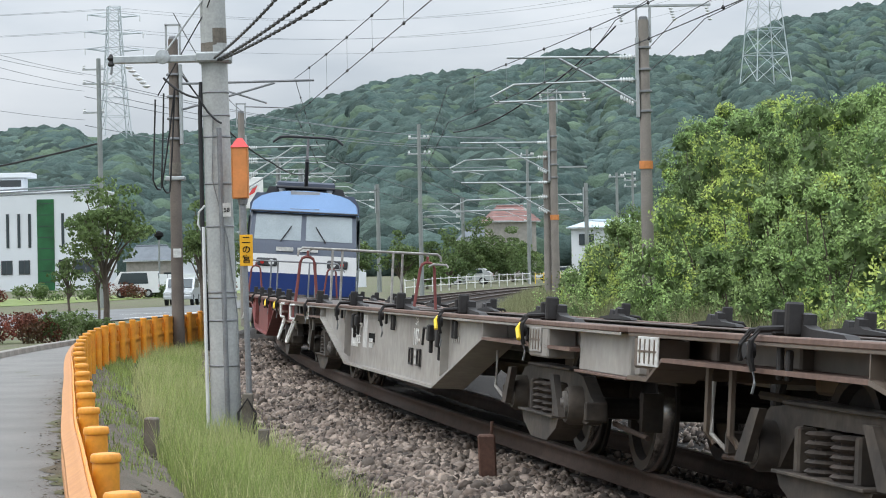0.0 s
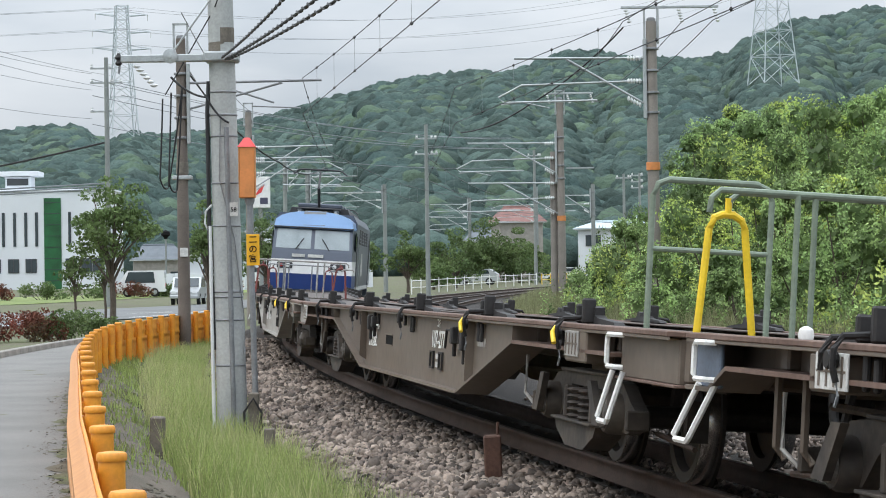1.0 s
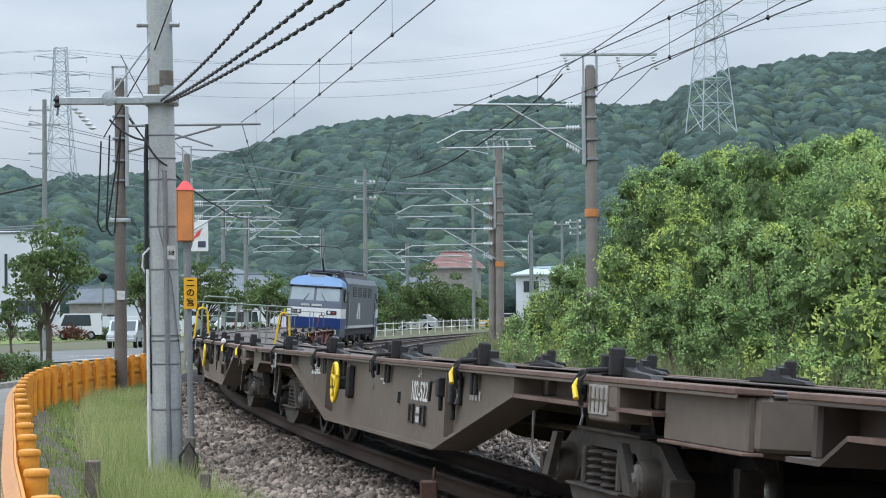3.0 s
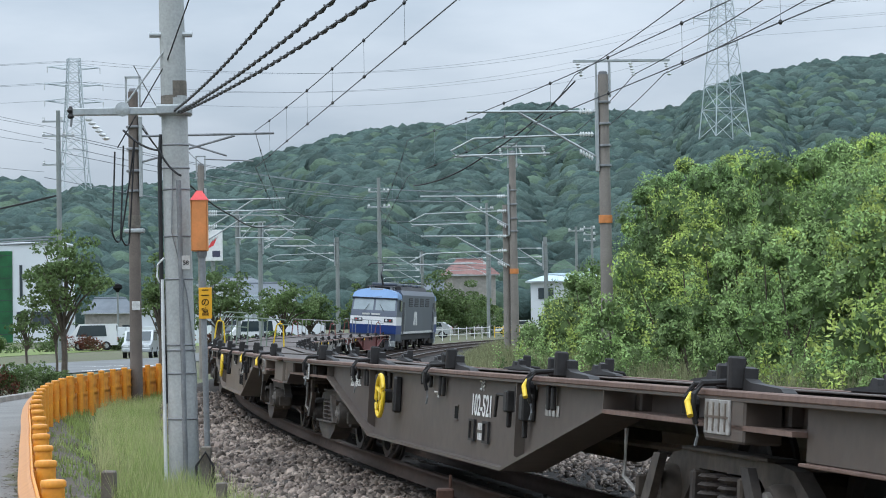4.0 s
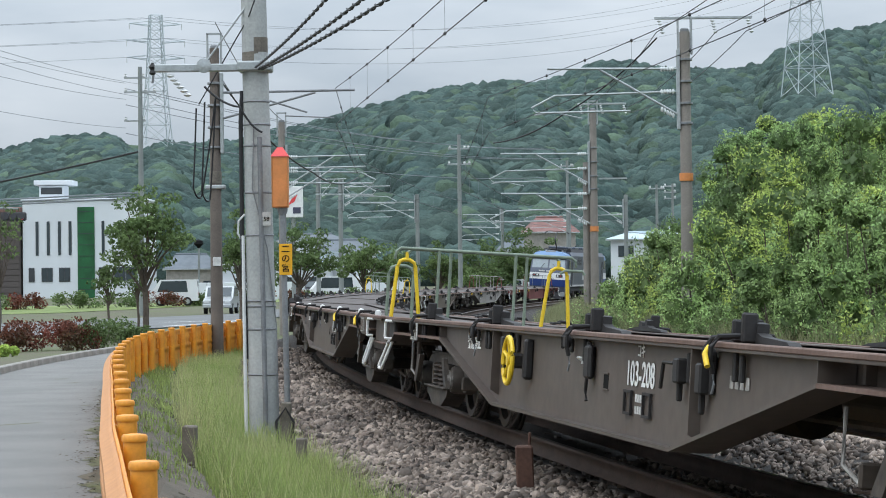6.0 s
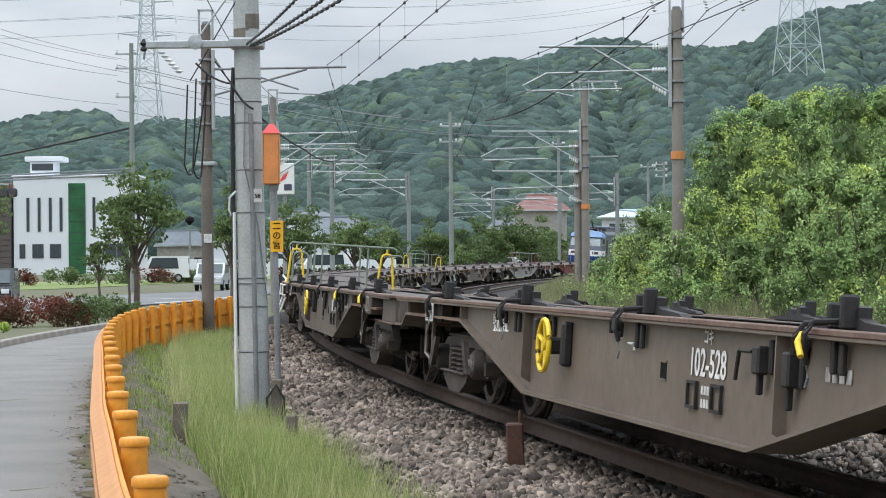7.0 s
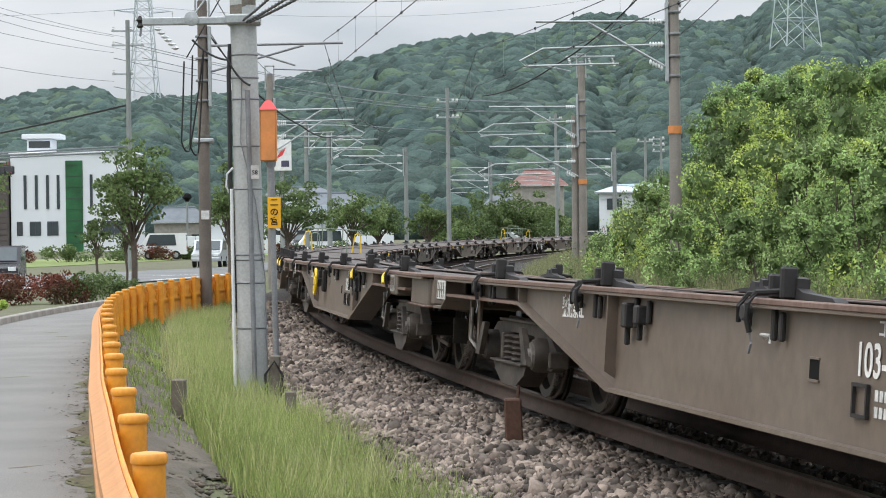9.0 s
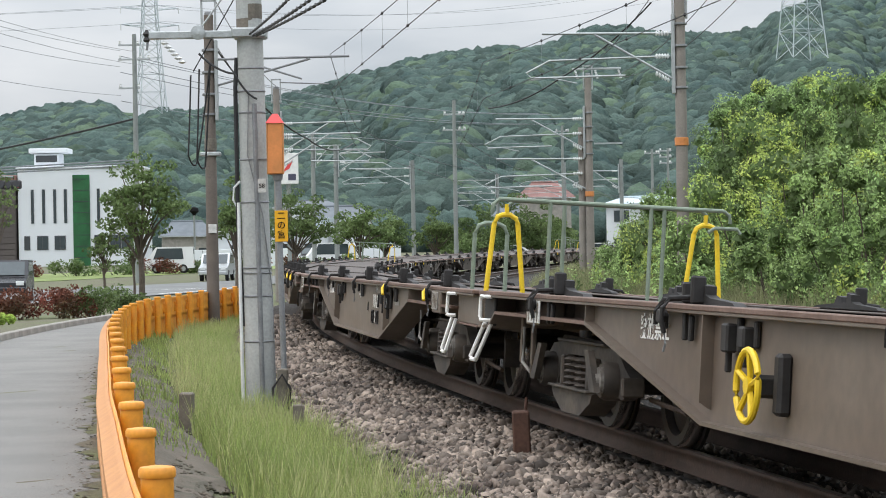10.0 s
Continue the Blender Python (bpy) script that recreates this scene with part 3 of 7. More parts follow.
# ---------------------------------------------------------------- guard rail
def guard_rail():
    root = thing("guard_rail", "orange-painted steel guard rail with capped round posts along the footpath", "guard rail", kind="structure")
    # arc length along the line
    d = np.concatenate([[0], np.cumsum(np.hypot(np.diff(GXS), np.diff(GYS)))])

    def along(q, off=0.0):
        x, y = np.interp(q, d, GXS), np.interp(q, d, GYS)
        x2, y2 = np.interp(q + 0.1, d, GXS), np.interp(q + 0.1, d, GYS)
        n = math.hypot(x2 - x, y2 - y) or 1
        return x + off * (y2 - y) / n, y - off * (x2 - x) / n, math.atan2(x2 - x, y2 - y)
    post = Geo().lathe((0, 0, 0), 2, [(0.064, -0.55), (0.064, 0.755)], 16).mesh("post", "orange", True)
    cap = Geo().lathe((0, 0, 0), 2, [(0.070, 0.745), (0.073, 0.752), (0.073, 0.775), (0.066, 0.785), (0.03, 0.790)], 16).mesh("post_cap", "orange", True)
    plate = Geo().box((-0.075, 0, 0.50), (0.05, 0.10, 0.22), None, 0.01).mesh("beam_bracket", "orange")
    q0 = float(np.interp(8.98, GYS, d))
    for k in range(-3, 30):
        q = q0 + k * 2.07
        if q < 0.2 or q > d[-1] - 0.5:
            continue
        x, y, a = along(q)
        p = new("post", post)
        p.parent = root
        p.matrix_basis = pose(x, y, flat_z(y), 0, 0, -math.degrees(a))
        for nm, me in (("post_cap", cap), ("beam_bracket", plate)):
            o = new(nm, me)
            o.parent = p
    # corrugated beam on the path side, and its lower skirt
    def band(name, prof, mat_name, label):
        qs = np.arange(0.2, d[-1] - 0.3, 0.35)
        pts = []
        for q in qs:
            for off, h in prof:
                x, y, a = along(q, off)
                pts.append((x, y, flat_z(y) + h))
        n, k = len(qs), len(prof)
        f = [(i * k + j, i * k + j + 1, (i + 1) * k + j + 1, (i + 1) * k + j) for i in range(n - 1) for j in range(k - 1)]
        g = Geo()
        g.add(pts, f)
        ob = part(name, g, mat_name, root, label, True)
        so = ob.modifiers.new("thick", "SOLIDIFY")
        so.thickness = 0.006
        return ob
    band("beam", [(-0.10, 0.70), (-0.125, 0.675), (-0.18, 0.64), (-0.18, 0.575), (-0.11, 0.535), (-0.11, 0.505), (-0.18, 0.465), (-0.18, 0.40), (-0.125, 0.365), (-0.10, 0.345)], "rusty_orange", "weathered corrugated orange beam")
    back = [(-0.085, 0.72), (-0.100, 0.675), (-0.108, 0.635), (-0.108, 0.58), (-0.096, 0.54), (-0.096, 0.50), (-0.108, 0.46), (-0.108, 0.405), (-0.100, 0.36), (-0.085, 0.30)]
    band("beam_back", back, "orange", "bright orange back of the beam")
    band("lower_beam", [(-0.090, 0.305), (-0.104, 0.29), (-0.112, 0.26), (-0.098, 0.21), (-0.098, 0.19), (-0.112, 0.13), (-0.104, 0.05), (-0.09, -0.15)], "orange", "")


guard_rail()
# ---------------------------------------------------------------- the train
WAGON_LENGTH = 20.147
SPEED = 18.766
HEAD_START = 37.04     # place of the first wagon's middle at the start


def ride(s, span=7.05):
    """The pose of a vehicle whose bogies stand span metres before and behind s."""
    a, b = Vector(on_track(s - span)), Vector(on_track(s + span))
    mid = (a + b) / 2
    turn = math.atan2(b.x - a.x, b.y - a.y)
    up = math.atan2(b.z - a.z, 2 * span)
    return Matrix.Translation(mid) @ Matrix.Rotation(-turn, 4, "Z") @ Matrix.Rotation(up, 4, "X") @ Matrix.Rotation(CANT, 4, "Y")


def side_text(x, y, z, sign=-1):
    """The pose of lettering on a side wall, read from outside."""
    if sign < 0:
        return Matrix(((0, 0, -1, x), (-1, 0, 0, y), (0, 1, 0, z), (0, 0, 0, 1)))
    return Matrix(((0, 0, 1, x), (1, 0, 0, y), (0, 1, 0, z), (0, 0, 0, 1)))


def bogie_parts(root, yc):
    """Pressed side frames with a sprung middle, axle boxes, brake gear and wheels of one bogie."""
    for sx in (-1, 1):
        x = sx * 1.02
        g = Geo().prism([(yc - 1.40, 0.46), (yc - 1.22, 0.53), (yc - 1.00, 0.64), (yc - 0.70, 0.665), (yc + 0.70, 0.665), (yc + 1.00, 0.64), (yc + 1.22, 0.53), (yc + 1.40, 0.46), (yc + 1.38, 0.38), (yc + 1.15, 0.32), (yc + 0.82, 0.34), (yc + 0.64, 0.50), (yc + 0.50, 0.575),
                         (yc - 0.50, 0.575), (yc - 0.64, 0.50), (yc - 0.82, 0.34), (yc - 1.15, 0.32), (yc - 1.38, 0.38)], 0, x - 0.045, x + 0.045)
        frame_ = part("bogie_frame", g, "bogie", root)
        part("frame_flange", Geo().box((x, yc, 0.676), (0.17, 1.44, 0.022), None, 0.005), "bogie", frame_)
        # pressed pan under the springs, with its shelf and guide posts
        part("spring_pan", Geo().prism([(yc - 0.64, 0.33), (yc + 0.64, 0.33), (yc + 0.58, 0.26), (yc + 0.28, 0.155), (yc - 0.28, 0.155), (yc - 0.58, 0.26)], 0, x - sx * 0.06, x + sx * 0.13), "bogie", frame_, "dusty pressed spring pan")
        part("pan_shelf", Geo().box((x + sx * 0.05, yc, 0.338), (0.24, 1.22, 0.018), None, 0.004), "bogie", frame_)
        for wy in (-0.40, 0.40):
            part("guide_post", Geo().box((x + sx * 0.07, yc + wy, 0.455), (0.10, 0.07, 0.23), None, 0.012), "bogie", frame_)
        for wy in (-0.17, 0.17):
            sp = Geo()
            for k in range(5):
                sp.lathe((x + sx * 0.03, yc + wy, 0.365 + k * 0.045), 2, [(0.105, -0.015), (0.125, 0), (0.105, 0.015)], 12)
            sp.lathe((x + sx * 0.03, yc + wy, 0.45), 2, [(0.075, -0.10), (0.075, 0.10)], 10)
            part("spring", sp, "under", frame_)
        for wy in (-0.95, 0.95):
            o = 1 if wy > 0 else -1
            b = Geo().lathe((x, yc + wy, 0.44), 0, [(0.135, -sx * 0.06), (0.135, sx * 0.12), (0.118, sx * 0.15)], 16)
            box_ = part("axle_box", b, "bogie", frame_, "", True)
            part("end_cap", Geo().lathe((x + sx * 0.15, yc + wy, 0.44), 0, [(0.098, 0), (0.094, sx * 0.02), (0.05, sx * 0.022), (0.045, sx * 0.04)], 14), "hub", box_, "pale worn bearing cap")
            # link from the box up to the frame, and the square stop at the frame's end
            part("link_arm", Geo().prism([(yc + wy - o * 0.06, 0.36), (yc + wy + o * 0.10, 0.36), (yc + wy - o * 0.14, 0.64), (yc + wy - o * 0.26, 0.64)], 0, x + sx * 0.17, x + sx * 0.215), "bogie", box_)
            part("end_stop", Geo().box((x + sx * 0.05, yc + o * 1.45, 0.42), (0.16, 0.04, 0.13), None, 0.012), "bogie", frame_)
            part("brake_shoe", Geo().prism([(yc + wy + o * 0.47, 0.30), (yc + wy + o * 0.54, 0.30), (yc + wy + o * 0.54, 0.56), (yc + wy + o * 0.43, 0.56)], 0, sx * 0.62, sx * 0.76), "under", frame_)
            part("brake_pull", Geo().tube([(x - sx * 0.12, yc + o * 1.30, 0.34), (x - sx * 0.12, yc + o * 2.20, 0.30)], 0.018, 6), "rail_rust", frame_)
            w = Geo().lathe((sx * 0.555, yc + wy, 0.43), 0, [(0.09, sx * 0.10), (0.12, sx * 0.06), (0.33, sx * 0.01), (0.35, sx * 0.065), (0.418, sx * 0.070), (0.418, -sx * 0.045), (0.455, -sx * 0.05), (0.455, -sx * 0.075), (0.36, -sx * 0.075), (0.35, -sx * 0.02), (0.1, -sx * 0.04)], 30)
            wheel_ = part("wheel", w, "wheel", root, "", True)
            part("tread", Geo().lathe((sx * 0.555, yc + wy, 0.43), 0, [(0.419, sx * 0.068), (0.426, sx * 0.060), (0.430, -sx * 0.045), (0.419, -sx * 0.046), (0.419, sx * 0.068)], 36, False), "tread", wheel_, "bright polished wheel tread", True)
        part("hanger_rod", Geo().tube([(x + sx * 0.15, yc + 1.62, 0.74), (x + sx * 0.16, yc + 1.60, 0.46), (x + sx * 0.10, yc + 1.45, 0.36)], 0.014, 6), "plate", frame_)
    g = Geo().box((0, yc, 0.47), (1.9, 0.5, 0.24), None, 0.05)
    g.lathe((0, yc, 0.66), 2, [(0.24, -0.08), (0.24, 0.10)], 16)
    part("bolster", g, "under", root)
    for wy in (-0.95, 0.95):
        part("axle", Geo().tube([(-0.95, yc + wy, 0.43), (0.95, yc + wy, 0.43)], 0.075, 12), "wheel", root)


CLAMPS = (-7.35, -3.68, 0.05, 3.90, 7.55)
FRONT, REAR = 9.85, -10.10     # ends of a wagon's frame


def wagon(label, paint, number="", handwheel=True, railing=False, step_front=False, step_rear=False, levers=(-7.35, -3.68), plain=False, folded=False, rail_paint=("yellow", "green_bar"), guard=""):
    root = thing("flat_wagon", label, "railway wagon", None, "wagons of the train")
    half = WAGON_LENGTH / 2 - 0.35
    long_ = "107" in number
    r0, f0 = (-3.10, 3.35) if long_ else (-2.70, 3.15)     # ends of the deep belly
    r1, f1 = (-5.50, 6.10) if long_ else (-5.40, 6.05)     # where the slopes meet the thin ends
    thin, deep = 0.845, 0.355
    for sx in (-1, 1):
        x = sx * 1.235
        belly = [(r1, 0.97), (r1, thin), (r0, deep), (f0, deep), (f1, thin), (f1, 0.97)]
        web_ = part("fishbelly_web", Geo().prism(belly, 0, x - 0.012, x + 0.012), paint, root)
        for y0, y1 in ((r1, -8.72), (f1, 9.20)):
            part("end_web", Geo().box((sx * 1.03, (y0 + y1) / 2, 0.90), (0.02, abs(y1 - y0), 0.13)), paint, root)
        # flanges
        part("top_flange", Geo().box((sx * 1.235, (FRONT + REAR) / 2, 0.992), (0.19, FRONT - REAR, 0.034), None, 0.006), "rust_edge", root, "rust-edged top flange")
        part("flange_lip", Geo().box((sx * 1.318, (FRONT + REAR) / 2, 0.966), (0.012, FRONT - REAR, 0.020), None, 0.003), paint, root)
        low = [(-8.72, thin), (r1, thin), (r0, deep), (f0, deep), (f1, thin), (9.18, thin), (9.46, 0.725), (FRONT, 0.725)]
        for (y0, z0), (y1, z1) in zip(low[:-1], low[1:]):
            part("bottom_flange", Geo().prism([(y0, z0), (y1, z1), (y1, z1 - 0.024), (y0, z0 - 0.024)], 0, x - sx * 0.21, x + sx * 0.085), "rust_edge" if z1 > 0.8 and z0 > 0.8 else paint, root)
        # upright ribs on the outside of the web
        for y in (r0 - 0.42, f0 + 0.05):
            part("rib", Geo().prism([(x, 0.97), (x + sx * 0.085, 0.97), (x + sx * 0.085, 0.46), (x + sx * 0.02, 0.42), (x, 0.42)], 1, y - 0.010, y + 0.010), paint, web_)
        for y in (r1, f1):
            part("rib", Geo().prism([(sx * 1.12, 0.97), (x + sx * 0.08, 0.97), (x + sx * 0.08, thin + 0.002), (sx * 1.12, thin + 0.002)], 1, y - 0.008, y + 0.008), paint, web_)
        if not plain:
            wide = 0.50 if long_ else 0.14
            hole_y = 1.55 if long_ else -0.72
            hole = part("opening", Geo().box((x + sx * 0.011, hole_y, 0.68), (0.006, wide, 0.10), None, 0.0), "ink", web_, "dark hole in the web")
            part("rim", Geo().box((x + sx * 0.016, hole_y, 0.735), (0.012, wide + 0.03, 0.012)).box((x + sx * 0.016, hole_y, 0.625), (0.012, wide + 0.03, 0.012)), paint, hole)
            part("small_hook", Geo().tube([(x + sx * 0.02, hole_y + 0.75, 0.80), (x + sx * 0.05, hole_y + 0.75, 0.82), (x + sx * 0.05, hole_y + 0.60, 0.82), (x + sx * 0.05, hole_y + 0.60, 0.78)], 0.010, 6), "label", web_)
        # container clamps with their hanging catches
        for y in CLAMPS:
            c = Geo()
            if folded:
                c.box((sx * 1.16, y, 1.022), (0.10, 0.30, 0.03), None, 0.008)
            else:
                c.prism([(y - 0.75, 1.01), (y - 0.70, 1.03), (y - 0.25, 1.05), (y - 0.16, 1.07), (y - 0.16, 1.12), (y - 0.07, 1.13), (y - 0.05, 1.06), (y + 0.05, 1.06), (y + 0.06, 1.10), (y + 0.16, 1.11), (y + 0.22, 1.05), (y + 0.60, 1.03), (y + 0.72, 1.01)], 0, sx * 1.08, sx * 1.15)
                c.box((sx * 1.18, y - 0.11, 1.095), (0.09, 0.05, 0.17), None, 0.012)
                c.box((sx * 1.18, y + 0.09, 1.075), (0.08, 0.05, 0.13), None, 0.012)
            clamp = part("container_clamp", c, "clamp", root)
            h = Geo().tube([(sx * 1.20, y - 0.06, 1.05), (sx * 1.34, y - 0.06, 1.04), (sx * 1.38, y - 0.06, 0.98), (sx * 1.38, y - 0.05, 0.90), (sx * 1.36, y - 0.05, 0.83)], 0.016, 7)
            h.tube([(sx * 1.20, y + 0.10, 1.04), (sx * 1.33, y + 0.10, 1.03), (sx * 1.37, y + 0.12, 0.96), (sx * 1.36, y + 0.15, 0.88)], 0.015, 7)
            h.lathe((sx * 1.36, y + 0.02, 0.93), 0, [(0.040, -0.025), (0.048, 0), (0.040, 0.025)], 12)
            for off, zz, tall in ((-0.20, 0.88, 0.17), (-0.33, 0.87, 0.15), (0.24, 0.90, 0.10)):
                part("catch_block", Geo().box((sx * 1.275, y + off, zz), (0.03, 0.045, tall), None, 0.008), "clamp", clamp)
            part("catch", h, "clamp", clamp)
            part("chain", Geo().tube([(sx * 1.36, y - 0.05, 0.83), (sx * 1.355, y - 0.07, 0.77), (sx * 1.36, y - 0.05, 0.72)], 0.008, 5), "dull_steel", clamp)
            if y in levers:
                part("lever", Geo().tube([(sx * 1.38, y - 0.03, 0.98), (sx * 1.41, y - 0.05, 0.94), (sx * 1.41, y - 0.11, 0.87)], 0.017, 8), "yellow", clamp, "yellow-painted lever")
        # hanging boxes with ruled label plates
        for y, e in ((-7.72, -1), (9.50 if step_rear else 7.72, 1)):
            box_ = part("label_box", Geo().box((sx * 1.22, y, 0.865), (0.20, 0.46 if e > 0 else 0.62, 0.22 if e < 0 else 0.18), None, 0.012), paint, root)
            pl = part("label_plate", Geo().box((sx * 1.326, y - e * 0.08, 0.875), (0.012, 0.40, 0.17), None, 0.003), "label" if e > 0 else "plate", box_, "worn grimy label plate")
            bars = Geo()
            for k in range(4):
                bars.box((sx * 1.334, y - e * 0.08 - 0.14 + k * 0.095, 0.875), (0.004, 0.02, 0.14))
            bars.box((sx * 1.334, y - e * 0.08, 0.875), (0.004, 0.36, 0.012))
            part("ruling", bars, "wagon", pl)
        if not plain:
            for y, zz, hh in ((-2.80, 0.82, 0.15), (-3.30, 0.79, 0.18), (2.75, 0.84, 0.16), (2.45, 0.85, 0.12)):
                gear = part("release_box", Geo().box((x + sx * 0.06, y, zz), (0.07, 0.11, hh), None, 0.012), "clamp", root, "black release gear box")
                part("release_rod", Geo().box((x + sx * 0.05, y + 0.03, zz - hh * 0.75), (0.035, 0.035, 0.14), None, 0.008), "clamp", gear)
                part("backing", Geo().box((x + sx * 0.03, y - 0.10, zz + 0.02), (0.03, 0.05, hh * 1.2), None, 0.008), "clamp", gear)
            part("release_handle", Geo().tube([(x + sx * 0.06, -2.65, 0.86), (x + sx * 0.07, -2.45, 0.86), (x + sx * 0.07, -2.43, 0.80), (x + sx * 0.07, -2.40, 0.70)], 0.012, 6), "clamp", root)
            if handwheel and railing:
                part("hanging_catch", Geo().box((x + sx * 0.05, -0.33, 0.80), (0.05, 0.16, 0.24), None, 0.02).tube([(x + sx * 0.06, -0.33, 0.68), (x + sx * 0.06, -0.31, 0.60), (x + sx * 0.06, -0.35, 0.53)], 0.013, 6), "clamp", root, "black hanging clamp catch")
        # deep panel at the rear end, short stepped panel at the front
        part("end_panel", Geo().box((sx * 1.22, -9.38, 0.838), (0.05, 1.36, 0.27), None, 0.010), paint, root)
        part("panel_strip", Geo().box((sx * 1.225, -9.40, 0.698), (0.11, 1.40, 0.018), None, 0.004), "rust_edge", root)
        part("front_panel", Geo().prism([(FRONT - 0.02, 0.975), (FRONT - 0.02, 0.727), (9.46, 0.727), (9.20, thin), (9.20, 0.975)], 0, sx * 1.00 - 0.02, sx * 1.00 + 0.02), paint, root)
        for y in (8.85, 8.45):
            part("stay", Geo().tube([(sx * 1.14, y, thin), (sx * 1.14, y, 0.46), (sx * 1.10, y - 0.03, 0.40)], 0.022, 6), paint, root)
    # cross members, centre sill and walkways
    part("centre_sill", Geo().box((0, 0, 0.80), (0.40, 2 * half, 0.28), None, 0.02), paint, root)
    for y in np.arange(-half + 0.4, half, 1.3):
        part("cross_member", Geo().box((0, float(y), 0.90), (2.22, 0.12, 0.12), None, 0.012), paint, root)
    for sx in (-1, 1):
        part("walkway", Geo().box((sx * 0.95, 0, 0.992), (0.34, 2 * half - 0.1, 0.012), None, 0.003), "deck", root, "worn dusty walkway plate")
    # added over the open frame to keep skylight off the running gear
    part("light_block_plate", Geo().box((0, 0, 0.955), (1.56, 2 * half - 0.2, 0.014), None, 0.003), "deck", root, "added worn steel plate that shades the running gear")
    for e, end in ((-1, REAR), (1, FRONT)):
        part("end_platform", Geo().box((0, end - e * 0.75, 0.975), (2.26, 1.5, 0.016), None, 0.004), "deck", root, "scuffed end platform")
        part("end_beam", Geo().box((0, end - e * 0.05, 0.84), (2.42, 0.09, 0.26), None, 0.02), paint, root)
        g = Geo().box((0, end, 0.80), (0.22, 0.30, 0.20), None, 0.04)
        part("coupler", g, "under", root)
        g = Geo().tube([(-0.35, end, 0.74), (-0.36, end + e * 0.06, 0.56), (-0.34, end + e * 0.09, 0.50)], 0.03, 8)
        part("brake_hose", g, "black", root)
    # brake cylinder and tanks beneath
    part("air_tank", Geo().lathe((0.2, 0, 0.55), 1, [(0.05, -0.95), (0.18, -0.9), (0.2, -0.8), (0.2, 0.8), (0.18, 0.9), (0.05, 0.95)], 16), "under", root, "", True)
    part("brake_pipe", Geo().tube([(-0.7, -half + 0.5, 0.66), (-0.7, -3, 0.60), (-0.7, 3, 0.60), (-0.7, half - 0.5, 0.66)], 0.025, 6), "under", root)
    bogie_parts(root, 7.05)
    bogie_parts(root, -7.05)
    # writing on the sides
    for sx in (-1, 1):
        x = sx * 1.253
        if number:
            letters(number, 0.225, "white", root, side_text(x, sx * 1.68, 0.685, sx), "number_lettering", "white stencilled number")
            letters("コキ", 0.10, "white", root, side_text(x, sx * 1.68, 0.875, sx))
        if not plain:
            for off in (-0.25, 0.25):
                fr = Geo()
                for yy, zz, sy, sz in ((-0.09, 0, 0.018, 0.15), (0.09, 0, 0.018, 0.15), (0, 0.1, 0.2, 0.018), (0, -0.1, 0.2, 0.018)):
                    fr.box((x + sx * 0.008, sx * 1.66 + off + yy, 0.57 + zz * 0.72), (0.018, sy, sz))
                part("card_holder", fr, "clamp", root, "black card frame")
            b = Geo()
            for k in range(2):
                for q in range(3):
                    b.box((x, sx * 1.66 + 0.06 * (q - 1), 0.605 - k * 0.075), (0.004, 0.04, 0.05))
            part("small_print", b, "label", root)
            letters("突放禁止", 0.17, "white", root, side_text(x, -sx * (2.8 if long_ else 4.45), 0.60 if long_ else 0.79, sx), "warning_lettering", "white warning lettering")
            b = Geo()
            for k in range(4):
                b.box((x, sx * 3.9 + (k - 1.5) * 0.10, 0.79), (0.004, 0.07, 0.07))
            part("small_print", b, "plate", root)
    if handwheel:
        x, hy, hz = -1.40, 2.06, 0.61 if number == "103-206" else 0.735
        w = Geo()
        w.tube([(x, hy + 0.185 * math.cos(a), hz + 0.185 * math.sin(a)) for a in np.linspace(0, 2 * math.pi, 33)], 0.019, 8, None, False)
        for a in np.linspace(0.4, 0.4 + 2 * math.pi, 6)[:-1]:
            w.tube([(x + 0.02, hy, hz), (x, hy + 0.18 * math.cos(a), hz + 0.18 * math.sin(a))], 0.018, 6)
        w.lathe((x + 0.02, hy, hz), 0, [(0.045, -0.03), (0.045, 0.03)], 12)
        wheel_ = part("handwheel", w, "yellow", root, "yellow five-spoked handbrake wheel", True)
        part("spindle", Geo().box((x + 0.10, hy, hz), (0.16, 0.10, 0.12), None, 0.02), "clamp", wheel_)
        part("gear_case", Geo().box((x + 0.12, hy - 0.22, hz + 0.02), (0.08, 0.10, 0.32), None, 0.02), "clamp", wheel_)
    for on, y0, way in ((step_front, 9.58, 0.20), (step_rear, -8.80, 0.05)):
        if not on:
            continue
        for sx in (-1, 1):
            x = sx * 1.36
            g = Geo().tube([(x - sx * 0.05, y0 - 0.22, 0.962), (x, y0 - 0.20, 0.962), (x, y0 - 0.03, 0.962), (x, y0, 0.94), (x, y0, 0.79), (x, y0 - 0.03, 0.767), (x, y0 - 0.20, 0.767), (x - sx * 0.05, y0 - 0.22, 0.767)], 0.017, 6)
            part("grab_handle", g, "white", root, "white grab handle")
            g = Geo().tube([(x - sx * 0.06, y0 + 0.08, 0.74), (x + sx * 0.02, y0 + 0.04 + way, 0.45), (x + sx * 0.02, y0 + 0.01 + way, 0.43), (x + sx * 0.02, y0 - 0.20 + way, 0.43), (x + sx * 0.02, y0 - 0.23 + way, 0.45), (x - sx * 0.06, y0 - 0.19, 0.74)], 0.018, 6)
            part("step", g, "white", root, "white loop step")
